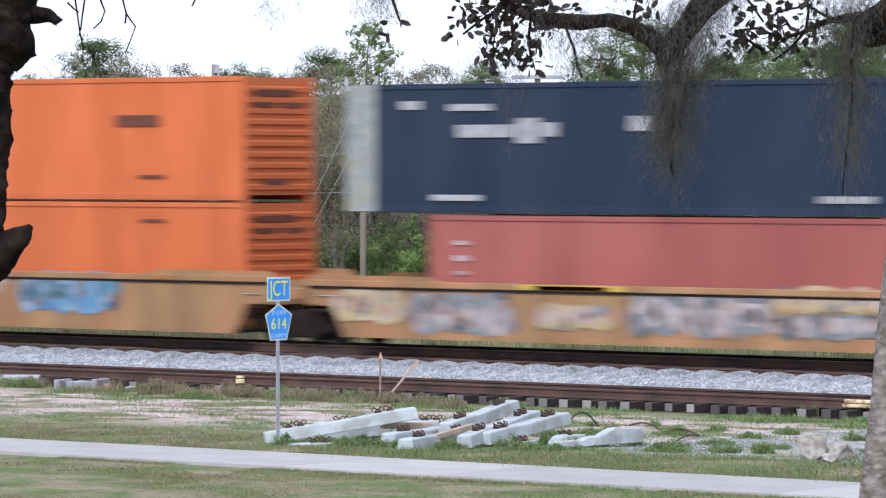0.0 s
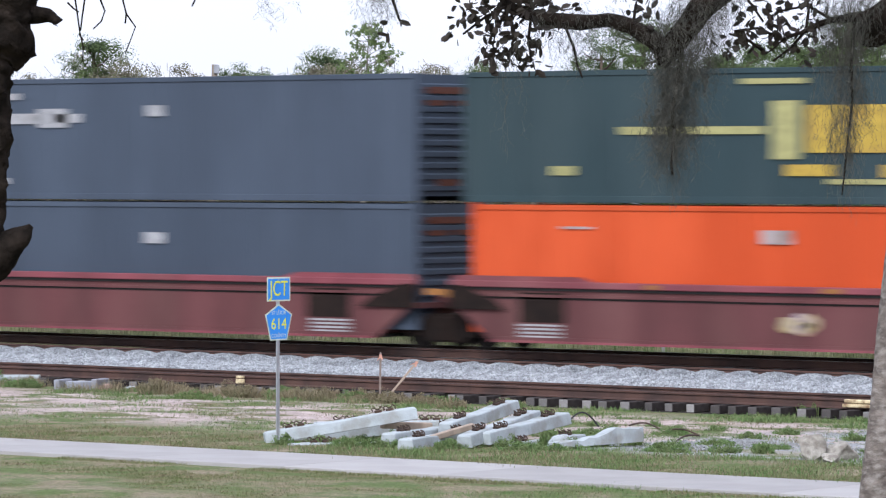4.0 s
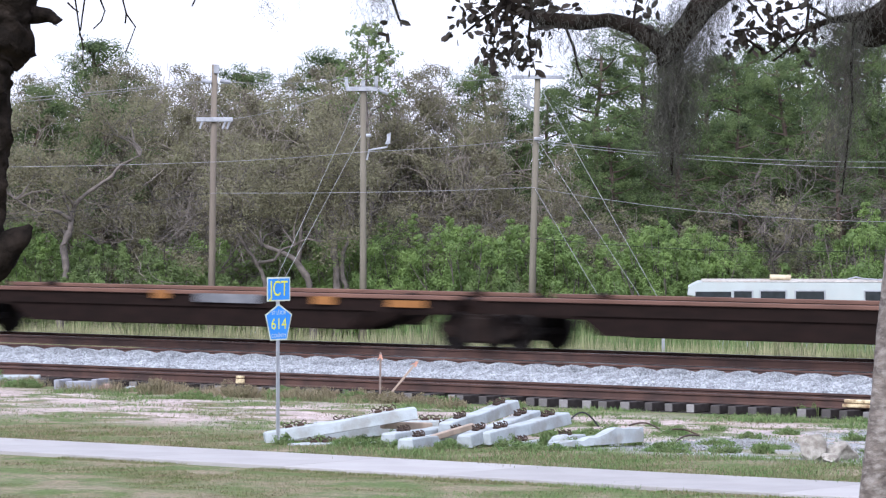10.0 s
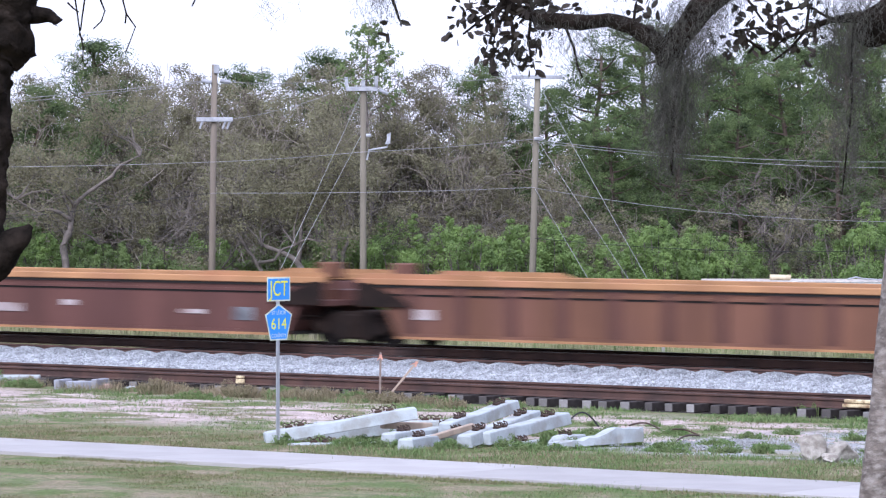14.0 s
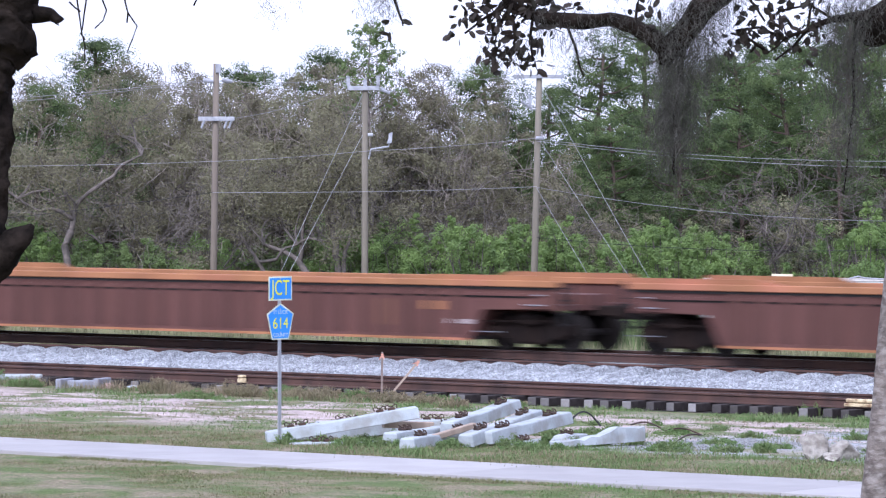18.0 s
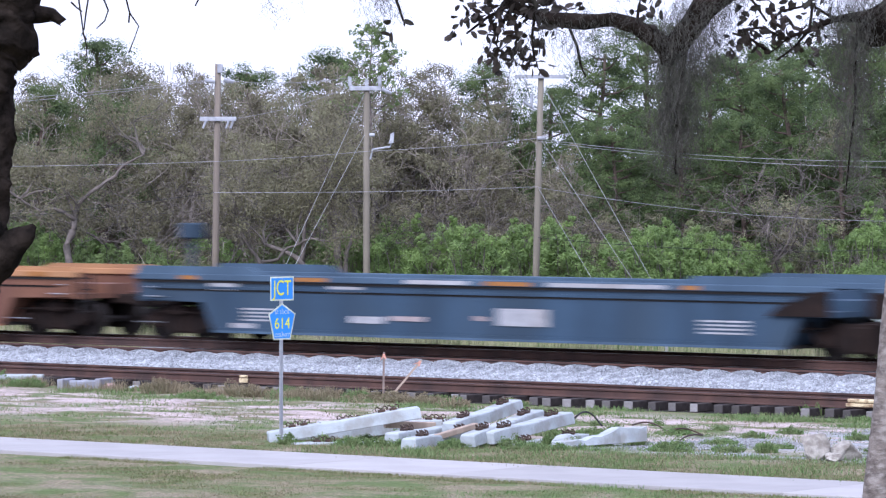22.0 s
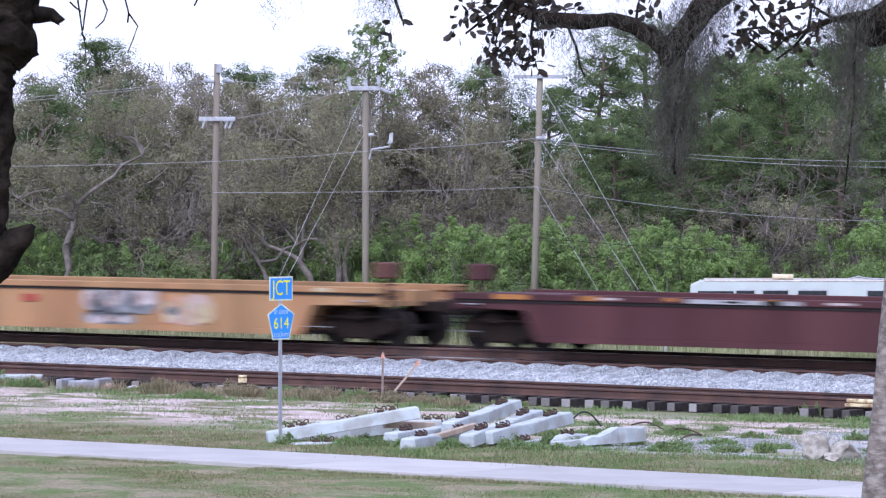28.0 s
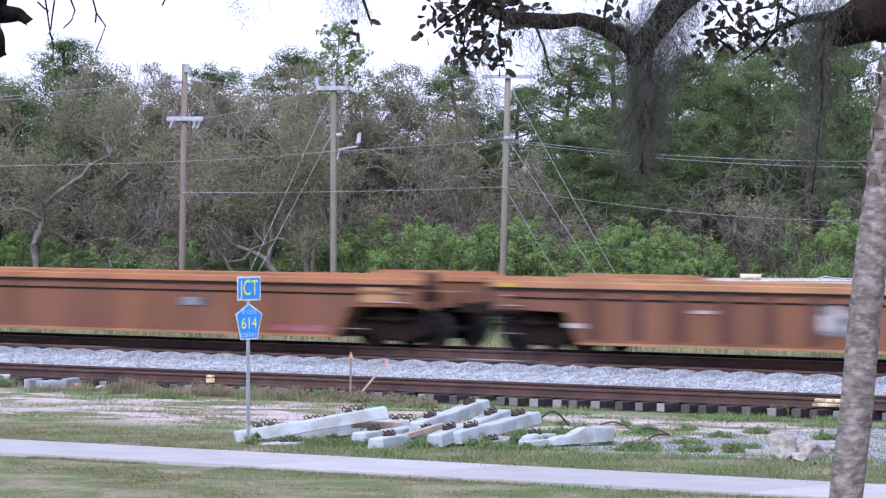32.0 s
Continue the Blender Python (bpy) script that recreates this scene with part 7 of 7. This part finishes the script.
old_oak("oak_tree", -3.9, 130, [[(0.05, -0.3, 0.13), (0.03, 1.0, 0.12), (-0.02, 2.02, 0.11), (-0.14, 2.54, 0.10), (-0.49, 3.06, 0.09), (-0.91, 3.31, 0.075), (-1.5, 3.5, 0.045)],
                                [(-0.4, 2.95, 0.07), (-0.3, 4.2, 0.05), (0.0, 5.0, 0.03)]], "bent grey oak trunk at the wood edge", 72)
old_oak("oak_tree", -3.15, 130, [[(0, -0.3, 0.16), (0.0, 1.0, 0.14), (0.0, 2.02, 0.13), (-0.03, 2.79, 0.12), (-0.12, 3.56, 0.10), (-0.3, 4.6, 0.07)],
                                 [(0.0, 1.2, 0.08), (0.31, 2.02, 0.07), (0.14, 2.87, 0.06), (0.22, 3.4, 0.05), (0.5, 4.3, 0.03)]], "stout forked grey oak trunk at the wood edge", 73)
old_oak("oak_tree", -11.3, 131, [[(-0.1, -0.3, 0.15), (-0.22, 1.4, 0.13), (0.0, 2.5, 0.12), (-0.08, 3.3, 0.11), (0.12, 3.8, 0.10), (0.17, 4.17, 0.08)],
                                 [(0.17, 4.1, 0.075), (0.24, 4.5, 0.07), (0.7, 4.94, 0.055), (1.4, 5.41, 0.045), (1.65, 5.75, 0.035), (2.2, 6.0, 0.02)],
                                 [(0.17, 4.1, 0.07), (-0.45, 4.41, 0.055), (-0.9, 4.35, 0.045), (-1.5, 4.7, 0.02)]], "low spreading oak with a long arching limb", 74)


def woods():
    rng = np.random.default_rng(9)
    n = 900
    r = rng.uniform(-24, 27, n)
    d = rng.uniform(158, 176, n)
    top = np.array([5.0 + 1.6 * noise.noise((v * 0.35, 0, 0)) + (2.0 if v > 5 else 0) for v in r])
    z = -1.4 + (top + 1.4) * rng.uniform(0, 1, n) ** 0.8
    x, y = r * CA - d * SA, r * SA + d * CA
    leaves = leaf_puffs("far_woods", np.column_stack([x, y, z]), rng.uniform(0.7, 1.3, n), 6, 60, (0.04, 0.10), "bush_dark", rng, jitter=0.35)
    tagged(new("far_woods", leaves), "dense dark woods behind the trees", "woods", kind="stuff")


woods()
for k, r, d, sz, sp in [(2, -4.2, 135.5, 1.5, 10), (3, -2.9, 136, 1.7, 80), (2, -1.6, 136.5, 1.5, 200), (3, -5.6, 136, 1.6, 140), (0, 12.3, 131, 1.25, 50), (0, 14.6, 131, 1.3, 110), (1, 6.3, 131, 1.25, 20), (0, -2.2, 131, 1.08, 40), (0, -0.9, 131, 1.15, 100), (1, 0.4, 130.5, 1.38, 210), (0, 1.6, 131.5, 1.12, 30), (1, 2.9, 131, 1.38, 80), (0, 4.2, 131.5, 1.14, 170), (1, 7.6, 131, 1.3, 300), (2, -9.0, 131.5, 1.2, 60), (3, -7.6, 131, 1.3, 160), (2, -10.8, 132, 1.15, 250), (3, -6.6, 131.5, 1.2, 20), (5, 9.7, 131, 0.95, 70), (2, 8.2, 132, 1.1, 120)]:
    put(BUSHES[k], r, d, sz, sp)


# ---- palm and live oaks close by ----
def palm_tree():
    x, y = site(4.08, 40.0)
    g = ground_z(y)
    t = thing("palm_tree", "leaning grey ringed palm trunk with brown leaf bases", "palm tree", pose(x, y, g, 0, 0, YAW))
    # height above the datum, lean to the side
    axis = [(-0.5, -0.27), (0.19, -0.235), (1.576, -0.11), (2.518, 0.0), (3.036, 0.04), (3.864, 0.13), (4.589, 0.24), (5.0, 0.30), (6.14, 0.46), (8.2, 0.7)]
    line, rad = [], []
    for i in range(121):
        z = -0.4 + (8.0 - g + 0.4) * i / 120
        for (a, la), (b, lb) in zip(axis, axis[1:]):
            if a <= z + g <= b:
                break
        lean = la + (lb - la) * (z + g - a) / (b - a)
        line.append((lean, 0, z))
        rad.append(0.150 + 0.03 * math.exp(-i / 12) - 0.012 * smooth_step((z + g - 4.0) / 1.6) + (0.004, 0.0, 0.002)[i % 3])
    part("trunk", Shape().tube(line, rad, 24), "palm", t, "grey ringed trunk")
    for j in range(40):
        z = 4.4 - g + 0.04 * j
        c = min(line, key=lambda q: abs(q[2] - z))
        out = 0.130 + 0.03 * smooth_step((j - 10) / 12)
        b = Shape().prism([(-0.07, 0), (0.07, 0), (0.06, 0.06), (0.02, 0.10 + 0.03 * (j % 3)), (-0.03, 0.11), (-0.06, 0.05)], "y", 0.0, 0.022,
                          m=Matrix.Translation((c[0], 0, z)) @ pose(0, 0, 0, 0, 0, 137.5 * j) @ pose(0, out, 0, -3 - 5 * (j > 12)))
        part("leaf_base", b, "palm_brown", t, "dry brown leaf base")
    for j in range(9):
        c = line[-1]
        a = j * 0.7
        f = Shape()
        for q in range(26):
            k = q / 25
            e = Vector((math.cos(a), math.sin(a), 0)) * (0.4 + 1.5 * k) + Vector((c[0], 0, c[2] + 0.5 * k - 0.9 * k * k))
            for sg in (-1, 1):
                b = e + Vector((-math.sin(a) * sg * 0.35, math.cos(a) * sg * 0.35, -0.2))
                f.add([e, e + Vector((0, 0, 0.03)), b], [(0, 1, 2)])
        part("frond", f, "pine_leaf", t)


palm_tree()

NEAR_D = 20.0
NX, NY = site(0, NEAR_D)
NG = ground_z(NY)


def oak_point(right, up, deep=0.0):
    """A point of the near oaks, by metres right of the sight line and above the datum."""
    return Vector((right, deep, up - NG))


def moss_strands(rng, roots, length, n, curl, thick=0.0009, spread=0.045):
    """Fine kinked threads hanging from points near the roots, with short side tendrils."""
    roots = np.asarray(roots, dtype=float)
    n, m = n * 2, 15
    p = roots[rng.integers(0, len(roots), n)] + rng.normal(0, 1, (n, 3)) * np.array([spread, 0.05, 0.05])
    L = length * (0.10 + 0.90 * rng.uniform(0.0, 1.0, n) ** 1.7)
    walk_xy = np.cumsum(rng.normal(0, 0.0012, (n, 1, 2)) + np.cumsum(rng.normal(0, 0.0013, (n, m, 2)), 1), 1)
    drop = np.cumsum(rng.uniform(0.3, 1.5, (n, m)) * (L / m)[:, None], 1)
    q = np.concatenate([walk_xy + rng.normal(0, curl, (n, m, 2)), -drop[..., None]], 2) + p[:, None]
    th = thick * (1 - 0.5 * np.arange(m) / m) * np.ones((n, 1))
    off = np.array([(-1, 0, 0), (0.6, -1, 0), (0.6, 1, 0)])
    v = (q[:, :, None] + off * th[:, :, None, None]).reshape(-1, 3)
    base = (np.arange(n)[:, None] * m + np.arange(m - 1)[None]).reshape(-1) * 3
    f = np.concatenate([np.stack([base + c, base + (c + 1) % 3, base + 3 + (c + 1) % 3, base + 3 + c], 1) for c in range(3)])
    node = q.reshape(-1, 3)
    node = node[rng.random(len(node)) < 0.5]
    k = len(node)
    b = rng.normal(0, 1, (k, 3)) * np.array([0.018, 0.018, 0.014]) - np.array([0, 0, 0.006])
    e = np.array([thick * 0.8, 0, 0])
    t = np.stack([node - e, node + e, node + b + e, node + b - e], 1).reshape(-1, 3)
    g = len(v) + 4 * np.arange(k)[:, None] + np.arange(4)
    return raw_mesh("moss_growth", np.concatenate([v, t]), np.concatenate([f, g]), "moss")


def leaf_sprays(rg, tips, per, size):
    """Oval folded leaves round twig ends."""
    s = Shape()
    for c in tips:
        for i in range(per):
            o = Vector(c) + Vector((rg.gauss(0, 0.03), rg.gauss(0, 0.04), rg.gauss(-0.01, 0.03)))
            a = Vector((rg.gauss(0, 0.8), rg.gauss(0, 0.6), rg.gauss(-0.35, 0.8))).normalized()
            b = a.cross(Vector((rg.gauss(0, 1), rg.gauss(0, 1), rg.gauss(0, 1)))).normalized()
            n = a.cross(b)
            L, W = size * rg.uniform(0.7, 1.25), size * rg.uniform(0.20, 0.30)
            s.add([o, o + a * L * .3 + b * W - n * 0.004, o + a * L * .7 + b * W - n * 0.004, o + a * L, o + a * L * .7 - b * W - n * 0.004, o + a * L * .3 - b * W - n * 0.004],
                  [(0, 1, 2, 3), (0, 3, 4, 5)])
    return s


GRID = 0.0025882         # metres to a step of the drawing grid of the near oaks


def gx(a):
    """Metres right of the sight line."""
    return (a - 784) * GRID


def gz(b):
    """Height above the datum."""
    return 5.389 - b * GRID


def near_oak_west():
    rg = random.Random(61)
    t = thing("live_oak", "dark rough-barked live oak trunk with broken limb stubs", "tree", pose(NX, NY, NG, 0, 0, YAW))
    line, rad = [], []
    for a, b, r in [(-210, 1200, .22), (-170, 980, .19), (-115, 760, .155), (-78, 600, .13), (-56, 480, .125), (-44, 400, .13), (-40, 300, .135), (-36, 200, .14), (-34, 130, .155), (-30, 98, .165), (-20, 72, .205), (-12, 30, .195), (-8, 0, .19), (-20, -120, .18), (-60, -300, .16), (-140, -700, .12)]:
        line.append(oak_point(gx(a), gz(b)))
        rad.append(r)
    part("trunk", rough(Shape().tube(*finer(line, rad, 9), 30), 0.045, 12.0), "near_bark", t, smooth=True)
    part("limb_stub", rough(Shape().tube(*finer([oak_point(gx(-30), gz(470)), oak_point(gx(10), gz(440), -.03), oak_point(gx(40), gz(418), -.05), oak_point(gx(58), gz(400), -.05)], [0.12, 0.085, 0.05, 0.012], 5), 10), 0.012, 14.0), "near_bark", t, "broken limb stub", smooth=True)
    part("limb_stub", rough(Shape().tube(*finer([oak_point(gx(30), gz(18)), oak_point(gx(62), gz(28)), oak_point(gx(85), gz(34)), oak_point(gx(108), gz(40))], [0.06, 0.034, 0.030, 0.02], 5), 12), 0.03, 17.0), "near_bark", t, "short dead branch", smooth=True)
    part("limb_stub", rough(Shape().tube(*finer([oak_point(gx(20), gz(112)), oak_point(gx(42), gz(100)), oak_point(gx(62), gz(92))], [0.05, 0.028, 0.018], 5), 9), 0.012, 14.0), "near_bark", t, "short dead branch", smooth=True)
    s = Shape()
    for pts in [[(132, -10), (138, 30), (142, 60), (148, 85), (146, 110)], [(152, -10), (146, 30), (143, 55)], [(215, -10), (224, 25), (240, 48), (232, 70), (222, 95)], [(176, -5), (186, 20), (180, 38), (165, 52)], [(120, 5), (130, 15), (140, 22)], [(224, 25), (222, 42)], [(148, 72), (140, 60)], [(350, -8), (340, 12)]]:
        s.tube([oak_point(gx(a), gz(b)) for a, b in pts], [0.0045 - 0.0005 * i for i in range(len(pts))], 5)
    tagged(part("twig_growth", s, "near_bark", t, "fine bare hanging twigs"), kind="stuff")
    part("limb", rough(Shape().tube(*finer([oak_point(gx(-20), gz(-40)), oak_point(gx(150), gz(-140), .2), oak_point(gx(420), gz(-130), .3)], [0.14, 0.10, 0.06], 5), 10), 0.012, 14.0), "near_bark", t, smooth=True)


near_oak_west()


def near_oak_east():
    rg, rng = random.Random(62), np.random.default_rng(62)
    t = thing("live_oak", "dark live oak with an arching limb and leathery leaves", "tree", pose(NX, NY, NG, 0, 0, YAW))
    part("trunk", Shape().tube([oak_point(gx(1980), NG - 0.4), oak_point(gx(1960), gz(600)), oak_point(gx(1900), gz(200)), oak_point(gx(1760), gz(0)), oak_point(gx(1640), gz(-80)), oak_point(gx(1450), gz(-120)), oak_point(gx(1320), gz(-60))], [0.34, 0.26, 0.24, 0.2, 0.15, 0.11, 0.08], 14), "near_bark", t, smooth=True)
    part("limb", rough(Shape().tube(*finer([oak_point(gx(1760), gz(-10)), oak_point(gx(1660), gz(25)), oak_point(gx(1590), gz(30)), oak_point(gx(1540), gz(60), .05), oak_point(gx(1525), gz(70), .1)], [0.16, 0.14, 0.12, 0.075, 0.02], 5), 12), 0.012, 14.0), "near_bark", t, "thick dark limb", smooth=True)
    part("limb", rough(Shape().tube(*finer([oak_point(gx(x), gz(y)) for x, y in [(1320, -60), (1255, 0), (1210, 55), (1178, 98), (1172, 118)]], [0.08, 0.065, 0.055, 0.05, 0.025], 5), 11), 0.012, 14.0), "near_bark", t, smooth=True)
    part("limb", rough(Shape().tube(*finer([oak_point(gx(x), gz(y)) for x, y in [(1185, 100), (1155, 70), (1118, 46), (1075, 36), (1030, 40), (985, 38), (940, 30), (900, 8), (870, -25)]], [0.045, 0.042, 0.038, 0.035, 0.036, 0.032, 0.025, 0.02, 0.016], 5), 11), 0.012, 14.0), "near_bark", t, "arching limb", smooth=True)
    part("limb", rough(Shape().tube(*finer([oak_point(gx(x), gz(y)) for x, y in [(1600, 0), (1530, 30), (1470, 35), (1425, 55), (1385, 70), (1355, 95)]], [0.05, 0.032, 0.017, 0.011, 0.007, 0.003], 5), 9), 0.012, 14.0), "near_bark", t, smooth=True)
    s = Shape()
    twigs = [[(1000, 45), (1015, 85), (1022, 115), (1030, 138)], [(1425, 55), (1400, 85), (1368, 108)], [(900, 10), (860, 30), (820, 60)], [(905, 8), (880, 45), (872, 80)], [(690, -15), (700, 15), (708, 38)],
             [(940, 30), (935, 70), (940, 110)], [(1355, 95), (1320, 70), (1290, 60)], [(1385, 70), (1340, 50), (1300, 55)], [(1425, 55), (1430, 20), (1440, -5)], [(1300, -30), (1330, 10), (1350, 40)], [(1470, 35), (1430, 10), (1380, 20)], [(1120, 45), (1125, 10), (1130, -10)]]
    for pts in twigs:
        s.tube([oak_point(gx(a), gz(b), rg.uniform(-.05, .05)) for a, b in pts], [0.008 - 0.0015 * i for i in range(len(pts))], 6)
    tagged(part("twig_growth", s, "near_bark", t), kind="stuff")
    tips = []
    west = [(905, 8, 20, 40, 14), (865, 20, 6, 14, 14), (905, 15, 9, 38, 18), (925, 50, 7, 20, 20), (885, 60, 6, 14, 18), (930, 100, 3, 8, 8), (872, 90, 3, 6, 10), (945, 112, 3, 7, 7), (835, 25, 4, 15, 14), (800, 70, 1, 10, 10), (695, 30, 1, 5, 12), (960, 20, 7, 26, 14)]
    east = [(1315, 62, 6, 18, 10), (1345, 35, 6, 20, 14), (1385, 30, 6, 18, 14), (1370, 62, 4, 16, 10), (1430, 45, 4, 18, 12), (1440, 5, 4, 20, 8), (1130, 18, 4, 10, 8), (1410, 88, 2, 14, 8)]
    for a, b, n, sx, sy in west + east:
        for i in range(n):
            tips.append(oak_point(gx(rg.gauss(a, sx)), gz(rg.gauss(b, sy)), rg.gauss(0, 0.06)))
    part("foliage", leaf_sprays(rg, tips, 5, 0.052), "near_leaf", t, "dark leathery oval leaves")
    return t


near_oak_east()
MOSS = []


def moss_core(pts, r):
    t = Shape().tube([oak_point(gx(a), gz(b)) for a, b in pts], [r * (1 - 0.6 * i / (len(pts) - 1)) for i in range(len(pts))], 6)
    solid("hanging_twig", t, "near_bark", "thin dark twig hanging from the oak, moss on it", "twig", pose(NX, NY, NG, 0, 0, YAW))


moss_core([(1212, 50), (1202, 120), (1196, 160), (1190, 200), (1193, 250), (1188, 290), (1190, 310)], 0.013)
moss_core([(1512, 30), (1506, 120), (1508, 180), (1500, 250), (1494, 310), (1490, 345)], 0.008)


def moss_clump(roots, length, n, curl, seed, label, sway):
    rng = np.random.default_rng(seed)
    top = oak_point(gx(roots[0][0]), gz(roots[0][1]))
    m = pose(NX, NY, NG, 0, 0, YAW) @ Matrix.Translation(top)
    t = thing("hanging_moss", label, "moss", m, group="hanging moss")
    pts = [oak_point(gx(a), gz(b)) - top + Vector((0, q, 0)) for a, b in roots for q in (-0.06, 0.06)]
    tagged(part("moss_growth", moss_strands(rng, [tuple(p) for p in pts], length, n, curl), None, t), kind="stuff")
    MOSS.append((t, m, sway, seed))


moss_clump([(1205, 10), (1175, 40), (1180, 70), (1235, 5), (1265, -10), (1290, -20), (1200, 80), (1215, 40), (1185, 110), (1240, 40), (1250, 70), (1225, 90)], 0.30, 470, 0.009, 1, "long grey moss hanging from the oak limb", 0.8)
moss_clump([(1180, 90), (1200, 110), (1175, 140), (1192, 160), (1215, 130), (1235, 110), (1172, 190), (1210, 170)], 0.34, 250, 0.009, 2, "long grey moss trailing from the oak limb", 1.0)
moss_clump([(1180, 190), (1165, 220), (1195, 230), (1180, 250), (1205, 200)], 0.34, 170, 0.010, 3, "thin grey moss trailing from the oak limb", 1.3)
moss_clump([(1500, -20), (1475, -20), (1530, -10), (1510, 20), (1465, 10), (1545, 0), (1490, 40), (1520, 60), (1478, 70)], 0.42, 220, 0.010, 4, "grey moss curtain hanging from the oak", 1.2)
moss_clump([(1505, 60), (1490, 120), (1515, 140), (1500, 180), (1488, 210), (1496, 240)], 0.40, 170, 0.008, 5, "long dark moss trail hanging from the oak", 2.0)
moss_clump([(1000, 40), (970, 45), (1040, 45), (1015, 30), (950, 40)], 0.26, 60, 0.007, 6, "wispy moss under the arching limb", 0.8)
moss_clump([(680, -5), (665, -5), (672, -5)], 0.14, 40, 0.010, 7, "small wisp of hanging grey moss", 0.8)
moss_clump([(1090, 35), (1070, 30), (1120, 40)], 0.14, 40, 0.010, 8, "small wisp of hanging grey moss", 0.8)
moss_clump([(478, -8)], 0.08, 12, 0.012, 9, "small wisp of hanging grey moss", 0.8)
moss_clump([(895, 60), (905, 100)], 0.5, 14, 0.012, 10, "thin wisp of hanging grey moss", 1.0)


# ---- what moves ----
def motions():
    times = [0, 6, 12, 18, 24, 32]
    for ob, off in TRAIN:
        m = ob.matrix_basis.copy()
        walk(ob, [(s, pose(SPEED * s, 0, 0) @ m) for s in times])
    for ws, off, at, dx in WHEELS:
        here = off + at
        t0, t1 = (-78.0 - here) / SPEED, (-34.0 - here) / SPEED
        rows = [(0.0, 0)]
        k0, k1 = max(1, int(t0 * FPS)), min(32 * FPS - 1, int(t1 * FPS))
        for i, f in enumerate(range(k0, k1 + 1)):
            rows.append((f / FPS, 80 * i))
        rows.append((32.0, rows[-1][1]))
        walk(ws, [(s, pose(dx, 0, 0.42, 0, a, 0)) for s, a in rows])
    for ob, m, sway, seed in MOSS:
        rows = []
        for i in range(33):
            a = sway * (0.9 * math.sin(i * 0.9 + seed) + 0.5 * math.sin(i * 0.37 + 2 * seed))
            rows.append((i, m @ pose(0, 0, 0, 0.4 * a, a, 0)))
        walk(ob, rows)


motions()
